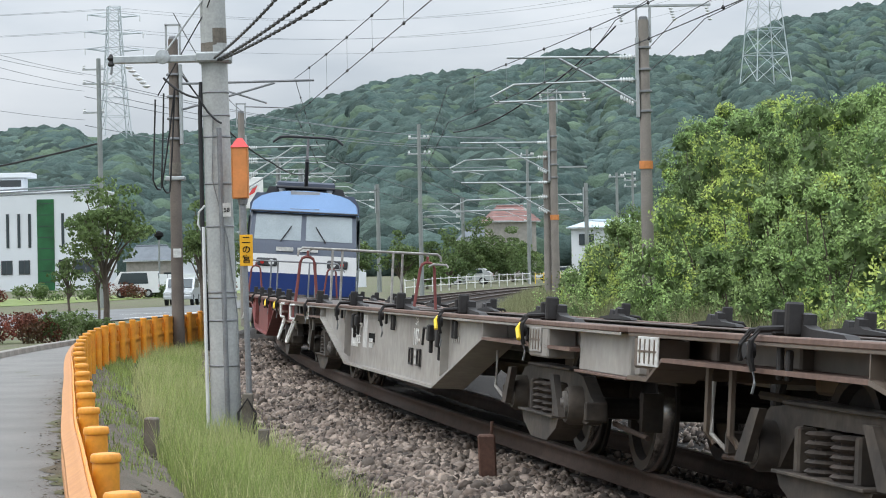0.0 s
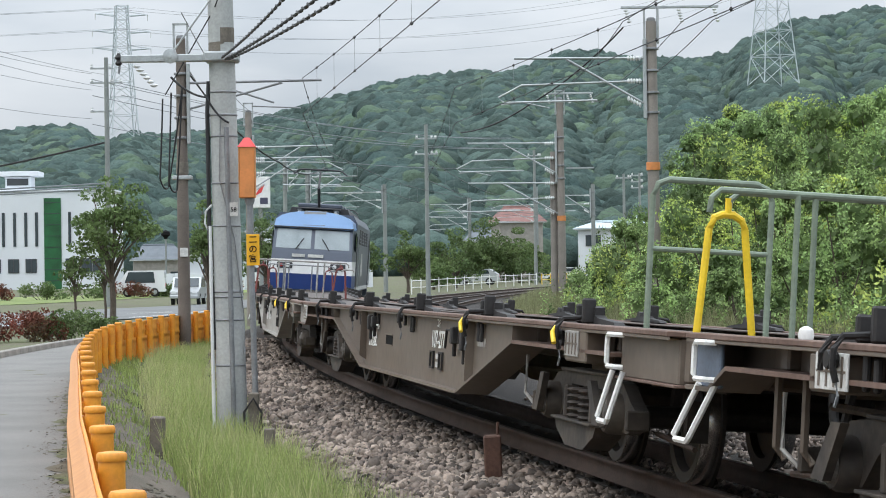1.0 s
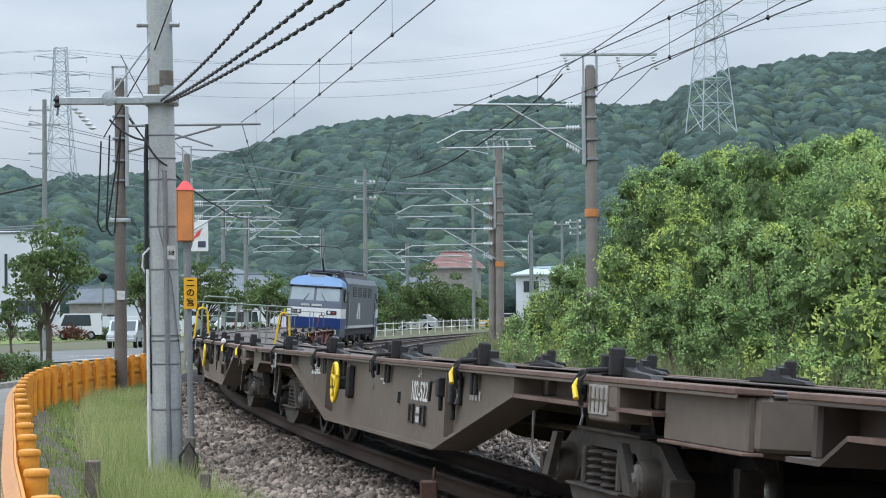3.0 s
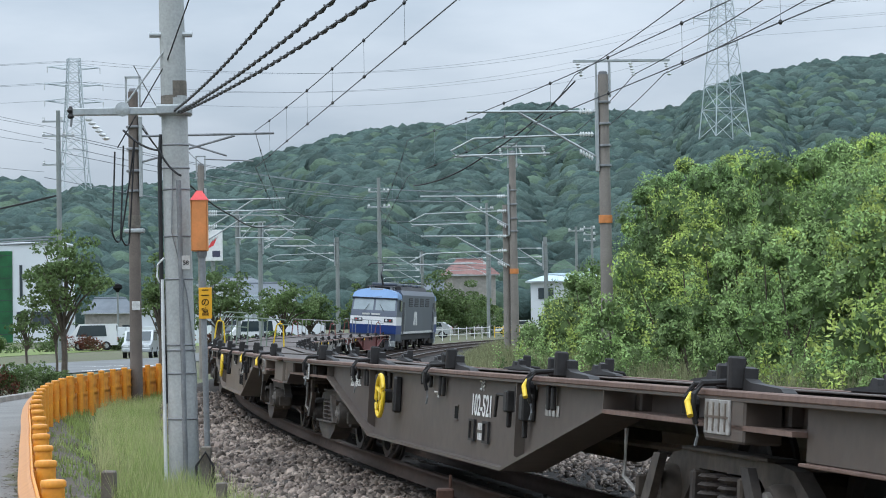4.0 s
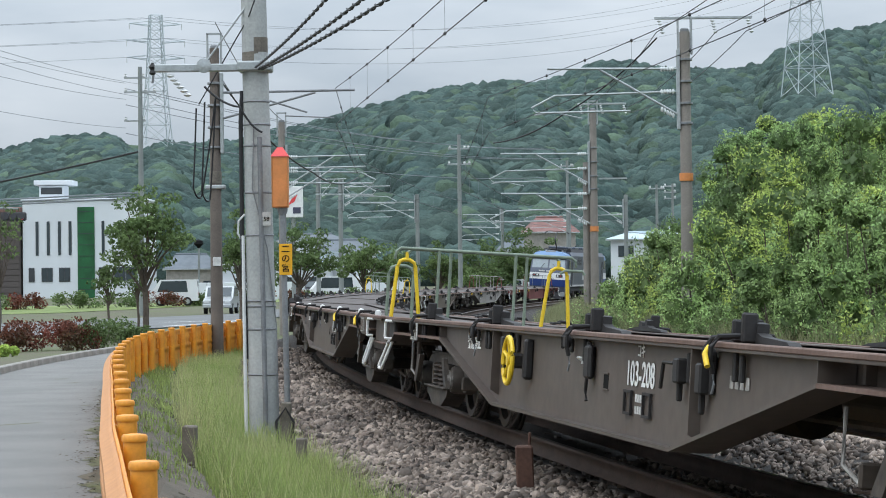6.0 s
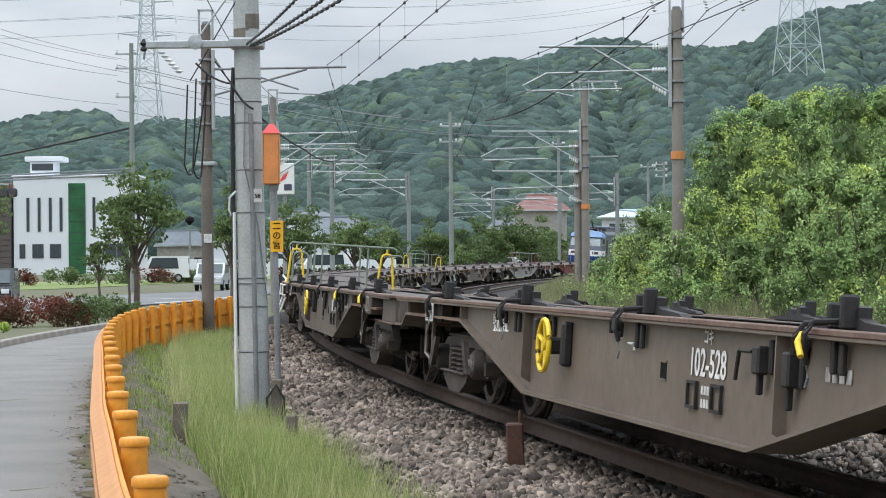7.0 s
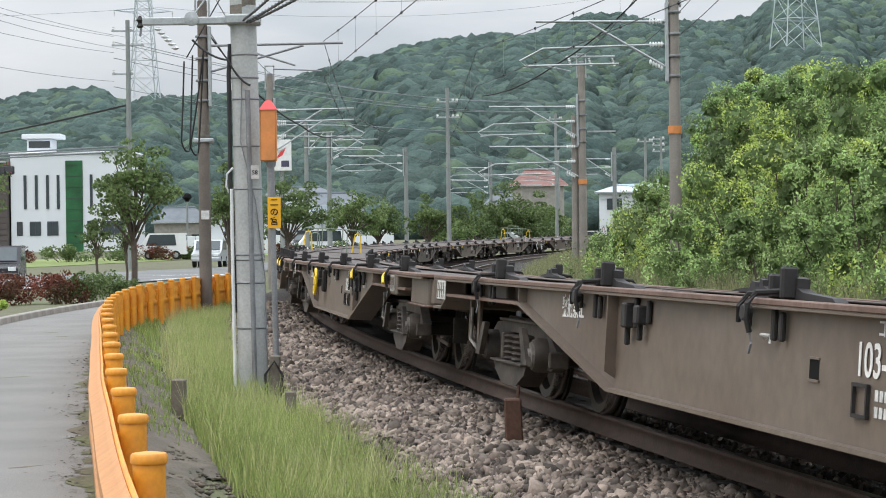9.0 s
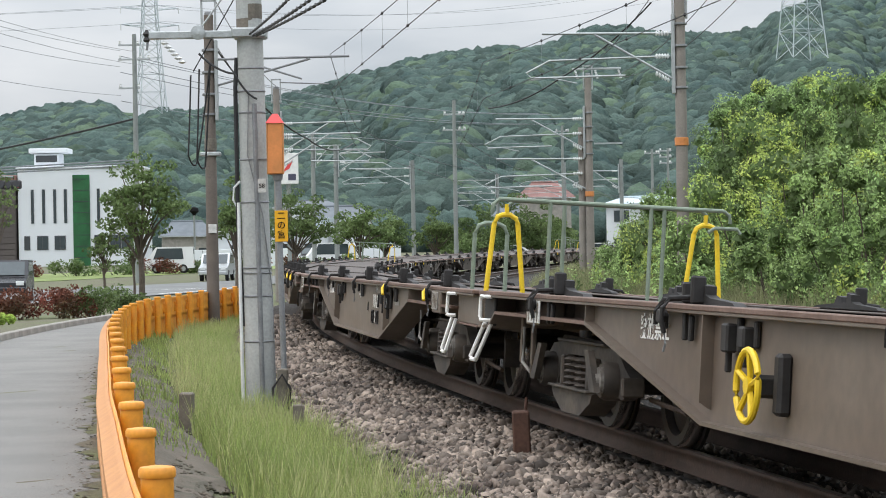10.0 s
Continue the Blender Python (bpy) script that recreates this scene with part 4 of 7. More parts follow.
    if railing:
        y = FRONT
        for sx, out in ((-1, 1.27), (1, 0.78)):
            # a hoop across the track at each end of the platform, which stops short of the far side
            g = Geo().tube([(sx * out, y, 0.985), (sx * (out - 0.045), y, 1.58), (sx * (out - 0.07), y, 1.64), (sx * (out - 0.12), y, 1.66), (sx * (out - 0.18), y, 1.66), (sx * (out - 0.23), y, 1.63), (sx * (out - 0.25), y, 1.58), (sx * (out - 0.32), y, 0.985)], 0.022, 8)
            hoop = part("side_hoop", g, rail_paint[0], root, "painted side hoop", True)
            part("hoop_peg", Geo().tube([(sx * (out - 0.15), y, 1.66), (sx * (out - 0.15), y, 1.75)], 0.02, 8), rail_paint[0], hoop)
        for dy, a, b in ((0.0, -1.12, 0.64), (-0.16, -1.28, 0.80)):
            part("hand_rail", Geo().tube([(a, y + dy, 1.66), (a + 0.01, y + dy, 1.74), (a + 0.06, y + dy, 1.785), (b - 0.06, y + dy, 1.785), (b - 0.01, y + dy, 1.75), (b, y + dy, 1.68)], 0.018, 8), rail_paint[1], root, "pale green-grey hand rail", True)
        for px, dy in ((-0.78, -0.16), (-0.62, 0.0), (0.10, -0.16), (0.26, 0.0)):
            part("rail_post", Geo().tube([(px, y + dy, 0.975), (px, y + dy, 1.78)], 0.018, 8), rail_paint[1], root)
        part("far_loop", Geo().tube([(0.64, y - 0.05, 1.60), (0.70, y - 0.05, 1.64), (0.90, y - 0.05, 1.64), (0.93, y - 0.05, 1.60)], 0.016, 8), rail_paint[1], root, "", True)
        part("end_corner", Geo().box((-1.272, y - 0.28, 0.84), (0.03, 0.40, 0.24), None, 0.01), "blue_steel" if number == "103-202" else "clamp", root, "painted steel corner plate")
    if guard:
        # railing over the rear end
        y, a, b, top = (-8.80, -1.12, -0.36, 1.93) if guard == "wide" else (-8.80, -1.14, -0.84, 1.62)
        part("guard_frame", Geo().tube([(a, y, 0.985), (a, y, top - 0.10), (a + 0.03, y, top - 0.03), (a + 0.10, y, top), (b - 0.10, y, top), (b - 0.03, y, top - 0.03), (b, y, top - 0.10), (b, y, 0.985)], 0.020, 8), "green_bar", root, "pale green bent tube railing", True)
        if guard == "wide":
            part("lower_rail", Geo().tube([(a, y, 1.50), (b, y, 1.50)], 0.016, 8), "green_bar", root)
    return root


def lamp_caps(root, ys, mat_name="white"):
    for y in ys:
        part("cap", Geo().lathe((-1.25, y, 1.05), 2, [(0.034, -0.05), (0.040, -0.02), (0.034, 0.008), (0.012, 0.022)], 12), mat_name, root, "white rounded cap", True)


WAGONS = []
BROWN = "grey-brown steel flat wagon with {}"
WAGONS.append(wagon("dark red steel container flat wagon behind the locomotive", "wagon_red", "", False, True, True, True, plain=True, rail_paint=("wagon_red", "dull_steel")))
WAGONS.append(wagon("faded light grey flat wagon with white patches and railing", "wagon_old", "107-", False, True, True, False, rail_paint=("wagon_red", "plate")))
WAGONS.append(wagon(BROWN.format("dark holes in its side"), "wagon", "107-277", False, False, False, True, guard="wide"))
WAGONS.append(wagon(BROWN.format("a yellow handwheel and end railing"), "wagon", "103-202", True, True, True, False))
WAGONS.append(wagon(BROWN.format("a yellow handwheel"), "wagon", "102-522"))
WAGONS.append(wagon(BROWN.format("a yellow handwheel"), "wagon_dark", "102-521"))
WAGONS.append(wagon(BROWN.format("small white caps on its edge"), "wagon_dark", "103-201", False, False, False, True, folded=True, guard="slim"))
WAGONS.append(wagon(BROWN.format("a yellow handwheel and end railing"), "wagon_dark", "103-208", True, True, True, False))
WAGONS.append(wagon(BROWN.format("a yellow handwheel"), "wagon", "102-528"))
WAGONS.append(wagon(BROWN.format("a yellow handwheel"), "wagon", "102-527"))
WAGONS.append(wagon(BROWN.format("a small hole in its side"), "wagon", "103-207", False, False, False, True, guard="slim"))
WAGONS.append(wagon(BROWN.format("a yellow handwheel and end railing"), "wagon", "103-206", True, True, True, False))
WAGONS.append(wagon(BROWN.format("a yellow handwheel"), "wagon", "102-526"))
lamp_caps(WAGONS[3], (3.9, -1.2, 8.2))
lamp_caps(WAGONS[6], (8.6, 4.9, 1.3, -2.6, -6.4, -8.9))


def pale_patches(root):
    for y, z, sy, sz in ((3.0, 0.66, 0.6, 0.22), (2.1, 0.74, 0.34, 0.36), (1.6, 0.62, 0.3, 0.10)):
        part("paint_patch", Geo().box((-1.2495, y, z), (0.003, sy, sz)), "label", root, "pale repainted patch")


pale_patches(WAGONS[1])
def locomotive():
    """Boxy electric locomotive; its tail cab faces backwards along the train (local -y)."""
    root = thing("locomotive", "blue, white and grey electric locomotive with raised pantograph", "locomotive")
    hl, w = 8.55, 1.37
    # body between the cabs
    side = [(-w, 1.0), (w, 1.0), (w, 3.25), (1.22, 3.52), (-1.22, 3.52), (-w, 3.25)]
    part("body_side", Geo().prism(side, 1, -6.9, 6.9), "loco_grey", root, "dark blue-grey body side")
    for e in (-1, 1):
        # cab: lower nose in bands, windscreen band, roof cap, each tapering to the front
        def slab(name, z0, z1, y0, y1, w0, w1, material, label=""):
            g = Geo()
            v = [(-w, e * 6.9, z0), (w, e * 6.9, z0), (w, e * 6.9, z1), (-w, e * 6.9, z1),
                 (-w0, e * y0, z0), (w0, e * y0, z0), (w1, e * y1, z1), (-w1, e * y1, z1)]
            g.add(v, [(0, 1, 2, 3), (4, 7, 6, 5), (0, 4, 5, 1), (1, 5, 6, 2), (2, 6, 7, 3), (3, 7, 4, 0)])
            return part(name, g, material, root, label)
        slab("skirt", 0.62, 1.02, hl - 0.12, hl - 0.05, 1.28, 1.30, "loco_grey", "grey front skirt")
        slab("nose_lower", 1.02, 1.52, hl - 0.03, hl, 1.31, 1.32, "loco_blue", "dark blue nose band")
        nose = slab("nose_upper", 1.52, 1.98, hl, hl - 0.04, 1.32, 1.31, "loco_white", "white nose band")
        slab("belt", 1.98, 2.24, hl - 0.04, hl - 0.12, 1.31, 1.30, "loco_grey")
        slab("cab", 2.24, 3.02, hl - 0.12, hl - 0.42, 1.30, 1.27, "loco_grey")
        cap = Geo()
        rows, k = [], 12
        for t in np.linspace(0, 1, k):
            a = t * math.pi
            x = -1.30 * math.cos(a)
            z = 3.0 + 0.58 * math.sin(a) ** 0.6
            rows.append((x, z))
        outer = [(x * 1.0, e * (hl - 0.30 - 0.55 * ((z - 3.0) / 0.58) ** 1.5), z) for x, z in rows]
        inner = [(x * 1.05, e * 6.9, z - 0.02) for x, z in rows]
        cap.add(outer + inner, [(i, i + 1, k + i + 1, k + i) for i in range(k - 1)] + [tuple(range(k)), tuple(range(2 * k - 1, k - 1, -1))])
        part("cab_roof", cap, "loco_roof", root, "light blue rounded cab roof", True)
        part("roof_panel", Geo().prism([(e * (hl - 0.36), 3.10), (e * (hl - 0.80), 3.56), (e * 6.95, 3.60), (e * 6.95, 3.05)], 0, -0.36, 0.36), "loco_dull", root, "dull grey-brown roof panel")
        part("visor", Geo().box((0, e * (hl - 0.37), 3.03), (2.62, 0.16, 0.05), None, 0.015), "loco_dark", root)
        for sx in (-1, 1):
            g = Geo()
            y0, y1 = hl - 0.125, hl - 0.395
            g.add([(sx * 0.06, e * (y0 - 0.03), 2.34), (sx * 1.20, e * (y0 - 0.03), 2.34), (sx * 1.17, e * y1, 2.96), (sx * 0.06, e * y1, 2.96),
                   (sx * 0.06, e * (y0 + 0.01 - 0.03), 2.335), (sx * 1.20, e * (y0 + 0.01 - 0.03), 2.335), (sx * 1.17, e * (y1 + 0.02), 2.965), (sx * 0.06, e * (y1 + 0.02), 2.965)],
                  [(0, 1, 2, 3), (4, 7, 6, 5), (0, 4, 5, 1), (1, 5, 6, 2), (2, 6, 7, 3), (3, 7, 4, 0)])
            part("windscreen", g, "sky_pale_screen", root, "large flat windscreen pane, sky reflection put into its pale colour")
            part("wiper", Geo().tube([(sx * 0.55, e * (hl - 0.10), 2.30), (sx * 0.30, e * (hl - 0.24), 2.68)], 0.014, 6), "black", root)
            h = Geo().box((sx * 0.86, e * (hl - 0.005), 1.78), (0.50, 0.06, 0.20), None, 0.03)
            hd = part("headlight", h, "loco_dark", nose)
            part("lens", Geo().lathe((sx * 0.75, e * (hl + 0.02), 1.78), 1, [(0.07, 0), (0.07, e * 0.015), (0.03, e * 0.02)], 14), "porcelain", hd)
            part("lens", Geo().lathe((sx * 0.97, e * (hl + 0.02), 1.78), 1, [(0.05, 0), (0.05, e * 0.015), (0.02, e * 0.02)], 14), "tail_red", hd)
            # cab side door and window
            part("cab_window", Geo().box((sx * (w + 0.004), e * 7.25, 2.62), (0.02, 0.62, 0.62), None, 0.02), "pane", root)
            part("cab_door", Geo().box((sx * (w + 0.004), e * 6.35, 1.95), (0.025, 0.62, 1.80), None, 0.02), "loco_dark", root)
            part("hand_pole", Geo().tube([(sx * (w + 0.06), e * 6.0, 1.15), (sx * (w + 0.06), e * 6.0, 2.5)], 0.02, 6), "galv", root)
            part("corner_step", Geo().box((sx * 1.10, e * (hl - 0.25), 0.48), (0.35, 0.30, 0.35), None, 0.03), "galv", root)
        part("number_bars", Geo().box((-0.44, e * (hl - 0.055), 2.11), (0.42, 0.05, 0.10)).box((0.12, e * (hl - 0.055), 2.11), (0.5, 0.05, 0.10)), "label", root)
        part("snow_plough", Geo().prism([(-1.15, 0.15), (1.15, 0.15), (1.2, 0.6), (-1.2, 0.6)], 1, e * (hl - 0.25), e * (hl - 0.15)), "loco_dark", root)
        part("coupler", Geo().box((0, e * (hl + 0.22), 0.88), (0.3, 0.5, 0.28), None, 0.05), "under", root)
    # side details
    for sx in (-1, 1):
        for y in (-3.5, -1.2, 1.2, 3.5):
            lv = part("louvre", Geo().box((sx * (w + 0.003), y, 2.85), (0.02, 1.6, 0.5), None, 0.01), "loco_dark", root)
            for k in range(4):
                part("slat", Geo().box((sx * (w + 0.016), y, 2.68 + k * 0.11), (0.014, 1.5, 0.03)), "loco_grey", lv)
        emblem = Geo().prism([(-2.2, 1.5), (-1.6, 1.5), (-1.3, 2.3), (-1.9, 2.3)], 0, sx * (w + 0.004), sx * (w + 0.010))
        emblem.prism([(-1.2, 1.5), (-0.6, 1.5), (-0.9, 2.3), (-1.5, 2.3)], 0, sx * (w + 0.004), sx * (w + 0.010))
        part("emblem", emblem, "label", root, "pale slanted emblem bars")
        part("lower_band", Geo().box((sx * (w + 0.002), 0, 1.10), (0.012, 13.7, 0.12)), "label", root)
    # roof
    part("roof_fairing", Geo().prism([(-1.05, 3.5), (1.05, 3.5), (0.95, 3.75), (-0.95, 3.75)], 1, -5.2, 5.2), "loco_dark", root)
    for y in (-4.2, -1.5, 1.5, 4.2):
        part("roof_box", Geo().box((0, y, 3.83), (1.5, 1.6, 0.16), None, 0.04), "loco_grey", root)
    for y, up in ((-5.9, True), (5.9, False)):
        p = thing_part("pantograph", root)
        part("base", Geo().box((0, y, 3.70), (1.5, 1.3, 0.06), None, 0.02), "loco_dark", p)
        for a in (-0.6, 0.6):
            for b in (-0.5, 0.5):
                part("insulator", Geo().lathe((a, y + b, 3.60), 2, [(0.04, -0.1), (0.09, -0.05), (0.05, 0), (0.09, 0.05), (0.05, 0.1)], 10), "porcelain", p)
        top = 5.02 if up else 4.02
        part("lower_arm", Geo().tube([(0, y + 0.4, 3.72), (0, y - 0.55, 3.72 + (top - 3.72) * 0.52)], 0.05, 8), "loco_dark", p)
        part("upper_arm", Geo().tube([(0, y - 0.55, 3.72 + (top - 3.72) * 0.52), (0, y + 0.15, top - 0.06)], 0.035, 8), "loco_dark", p)
        for b in (-0.14, 0.14):
            part("head_bar", Geo().tube([(-0.9, y + 0.15 + b, top - 0.16), (-0.72, y + 0.15 + b, top - 0.02), (-0.5, y + 0.15 + b, top), (0.5, y + 0.15 + b, top), (0.72, y + 0.15 + b, top - 0.02), (0.9, y + 0.15 + b, top - 0.16)], 0.025, 8), "loco_dark", p)
    # frame and bogies
    part("underframe", Geo().box((0, 0, 0.82), (2.4, 15.5, 0.36), None, 0.05), "loco_dark", root)
    for yc in (-5.6, 0.0, 5.6):
        for sx in (-1, 1):
            fr = part("bogie_frame", Geo().box((sx * 1.05, yc, 0.62), (0.16, 3.6, 0.26), None, 0.05), "loco_dark", root)
            for wy in (-1.15, 1.15):
                part("axle_box", Geo().box((sx * 1.10, yc + wy, 0.50), (0.22, 0.5, 0.36), None, 0.05), "under", fr)
                part("wheel", Geo().lathe((sx * 0.56, yc + wy, 0.56), 0, [(0.1, sx * 0.07), (0.45, 0), (0.55, sx * 0.06), (0.56, -sx * 0.06), (0.585, -sx * 0.075), (0.2, -sx * 0.05)], 24), "wheel", root, "", True)
    return root


def thing_part(name, parent):
    ob = new(name, Geo().box((0, 0, 3.66), (0.3, 0.3, 0.04)).mesh(name, "loco_dark"))
    ob.parent = parent
    return ob


LOCO = locomotive()
# ---------------------------------------------------------------- poles and wires
def wire(name, pts, r, material, label, sag=0.0, n=24, seg=5, group="", twist=0.0):
    """A cable through its end points, with sag between each pair."""
    out = []
    for a, b in zip(pts[:-1], pts[1:]):
        a, b = Vector(a), Vector(b)
        for k in range(n):
            t = k / n
            p = a.lerp(b, t)
            p.z -= 4 * sag * t * (1 - t)
            out.append(p)
    out.append(Vector(pts[-1]))
    g = Geo().tube(out, r, seg)
    if twist:
        # a thinner lashing wound round the cable
        wound = []
        total = 0.0
        for a, b in zip(out[:-1], out[1:]):
            d = (b - a)
            steps = max(2, int(d.length / 0.05))
            u = d.normalized().cross(Vector((0, 0, 1))).normalized()
            w = d.normalized().cross(u)
            for k in range(steps):
                ang = total * 2 * math.pi / twist
                wound.append(a.lerp(b, k / steps) + (u * math.cos(ang) + w * math.sin(ang)) * r * 1.5)
                total += d.length / steps
        g.tube(wound, r * 0.75, 5)
    return tagged(part(name, g, material, None, "", True), label, "cable" if material != "wire" else "wire", group)


def concrete_pole():
    x, y = -2.28, 27.4
    z = gz(x, y) - 0.3
    root = thing("utility_pole", "pale grey concrete utility pole with straps, conduit and number plate", "utility pole", pose(x, y, 0))
    part("shaft", Geo().tube([(0.04, 0, z), (-0.11, 0, 9.5)], 0.178, 20, 0.125), "concrete", root, "", True)

    def cx(h):
        return 0.04 - 0.15 * (h - z) / (9.5 - z)
    for h in (0.42, 0.95, 1.22, 1.28, 2.05, 2.55, 3.1, 3.35, 3.62):
        part("strap", Geo().lathe((cx(h), 0, h), 2, [(0.180 - 0.053 * (h + 0.5) / 10, -0.012), (0.187 - 0.053 * (h + 0.5) / 10, 0), (0.180 - 0.053 * (h + 0.5) / 10, 0.012)], 20), "dull_steel", root)
    part("cable_guard", Geo().tube([(cx(0) + 0.04, -0.165, z + 0.1), (cx(3.2) + 0.04, -0.15, 3.2)], 0.030, 10), "dull_steel", root, "grey half-round cable guard", True)
    part("conduit", Geo().tube([(cx(0) - 0.20, -0.06, z + 0.1), (cx(2) - 0.19, -0.06, 2.05)], 0.022, 8), "porcelain", root, "white plastic conduit")
    part("riser_cable", Geo().tube([(cx(0) - 0.19, -0.04, 0.6), (cx(2) - 0.20, -0.05, 2.0), (cx(3) - 0.19, -0.04, 3.4), (cx(3.7) - 0.16, -0.03, 3.75)], 0.026, 8), "black", root)
    part("earth_wire", Geo().tube([(cx(0) + 0.19, -0.06, z + 0.15), (cx(1.2) + 0.18, -0.07, 1.0), (cx(2) + 0.10, -0.15, 1.9), (cx(3) - 0.05, -0.17, 2.6), (cx(3.4) - 0.02, -0.17, 3.35)], 0.007, 5), "dull_steel", root)
    part("loop_cable", Geo().tube([(cx(2) - 0.19, -0.05, 1.95), (cx(2) - 0.25, -0.06, 2.08), (cx(2) - 0.24, -0.06, 2.22), (cx(2.3) - 0.16, -0.08, 2.30)], 0.013, 6), "porcelain", root)
    plate = part("number_plate", Geo().box((cx(2.2) + 0.10, -0.172, 2.24), (0.10, 0.008, 0.16), None, 0.002), "label", root, "small white number plate")
    letters("58", 0.07, "ink", plate, Matrix.Translation((cx(2.2) + 0.10, -0.179, 2.215)) @ Matrix.Rotation(radians(90), 4, "X"))
    part("rust_band", Geo().lathe((cx(4.2), 0, 4.22), 2, [(0.150, -0.16), (0.153, -0.15), (0.151, 0.15), (0.148, 0.16)], 20), "wood", root, "brown stained band")
    arm = part("cross_arm", Geo().box((-0.55, -0.10, 4.02), (1.30, 0.09, 0.09), None, 0.012), "galv", root, "galvanised cross arm")
    part("arm_clamp", Geo().box((cx(3.9), -0.02, 4.03), (0.40, 0.36, 0.12), None, 0.02), "galv", arm)
    part("upper_bracket", Geo().tube([(cx(4.9) - 0.26, -0.05, 4.92), (cx(4.9) + 0.24, -0.05, 4.92)], 0.035, 10), "galv", root)
    part("disc", Geo().lathe((-0.62, -0.16, 4.04), 1, [(0.02, -0.02), (0.085, -0.01), (0.085, 0.01), (0.02, 0.03)], 20), "galv", arm)
    for k in range(6):
        part("insulator", Geo().lathe((-1.02 + k * 0.040, -0.1, 3.93 - k * 0.045), 2, [(0.02, -0.02), (0.05, 0), (0.02, 0.02)], 10), "porcelain", arm)
    part("brace", Geo().tube([(-0.62, -0.1, 4.06), (cx(4.6), -0.1, 4.85)], 0.012, 6), "galv", arm)
    base = (x, y)
    for q, (ax, az, ex, ey, ez, sag, r) in enumerate(((-0.02, 4.02, 3.45, -14.0, 3.9, 0.55, 0.0085), (0.02, 4.00, 4.15, -14.0, 3.55, 0.50, 0.0095), (0.06, 4.0, 4.5, -14.0, 3.15, 0.42, 0.0095))):
        wire("overhead_cable", [(x + ax, y - 0.14, az), (ex, ey, ez)], r, "black", "thick black lashed overhead cable running from the concrete pole", sag, 60, 6, "lashed cables", 0.42)
    for dx, dz, low in ((-0.72, 3.55, 2.62), (-0.62, 3.62, 2.58)):
        wire("drop_cable", [(x + dx, y - 0.1, dz), (x + dx - 0.05, y - 0.05, low), (x + dx + 0.03, y + 0.1, low - 0.10), (x - 0.50, y, 3.70)], 0.010, "black", "black cable hanging in a loop under the cross arm", 0.06, 10, 6, "drop cables")
    wire("jumper_cable", [(x - 0.62, y - 0.1, 3.8), (x - 0.2, y - 0.2, 3.55), (x + 0.06, y - 0.2, 3.25)], 0.014, "black", "short black jumper cable on the pole", 0.05, 8, 6)
    wire("guy_wire", [(x - 0.7, y, 3.6), (x - 0.1, y - 0.1, 4.6), (x + 2.0, y - 8, 7.5)], 0.008, "black", "thin black stay wire over the pole", 0.0, 4, 5)


concrete_pole()


def bracket(root, side, x0, reach, z, big=True):
    """A tubular cantilever that reaches from the mast over the track (side -1: to the left)."""
    e = side * reach
    b = part("cantilever", Geo().tube([(x0, 0, z + 0.62), (e, 0, z + 0.66)], 0.032, 8), "galv", root)
    part("stay_tube", Geo().tube([(x0, 0, z - 0.55), (e * 0.62, 0, z + 0.62)], 0.030, 8), "galv", b)
    part("register_tube", Geo().tube([(x0 + side * 0.1, 0, z + 0.05), (e * 0.95, 0, z - 0.02), (e * 1.12, 0, z - 0.32), (e * 1.08, 0, z - 0.45), (e * 0.4, 0, z - 0.42)], 0.026, 8), "galv", b)
    part("steady_arm", Geo().tube([(e * 1.10, 0, z - 0.50), (e * 0.95, 0, z - 0.44), (e * 0.75, 0, z - 0.60)], 0.018, 6), "galv", b)
    for zz in (z + 0.62, z - 0.55, z + 0.05):
        ins = Geo()
        for k in range(5):
            ins.lathe((x0 + side * (0.16 + k * 0.07), 0, zz + (0.04 * k if zz < z else 0)), 0, [(0.04, -0.03), (0.075, 0), (0.04, 0.03)], 10)
        part("insulator", ins, "porcelain", b)
    return b


def plain_bracket(root, x0, reach, z):
    """A dull steel arm with two crossed stays."""
    b = part("cantilever", Geo().tube([(x0, 0, z), (reach, 0, z + 0.03)], 0.032, 8), "dull_steel", root)
    part("stay_tube", Geo().tube([(x0, 0, z - 0.66), (reach * 0.72, 0, z - 0.02)], 0.028, 8), "dull_steel", b)
    part("drop_tube", Geo().tube([(reach * 0.2, 0, z), (reach * 0.66, 0, z - 0.52)], 0.024, 8), "dull_steel", b)
    part("steady_arm", Geo().tube([(reach * 0.5, 0, z - 0.60), (reach * 0.85, 0, z - 0.66)], 0.018, 6), "dull_steel", b)


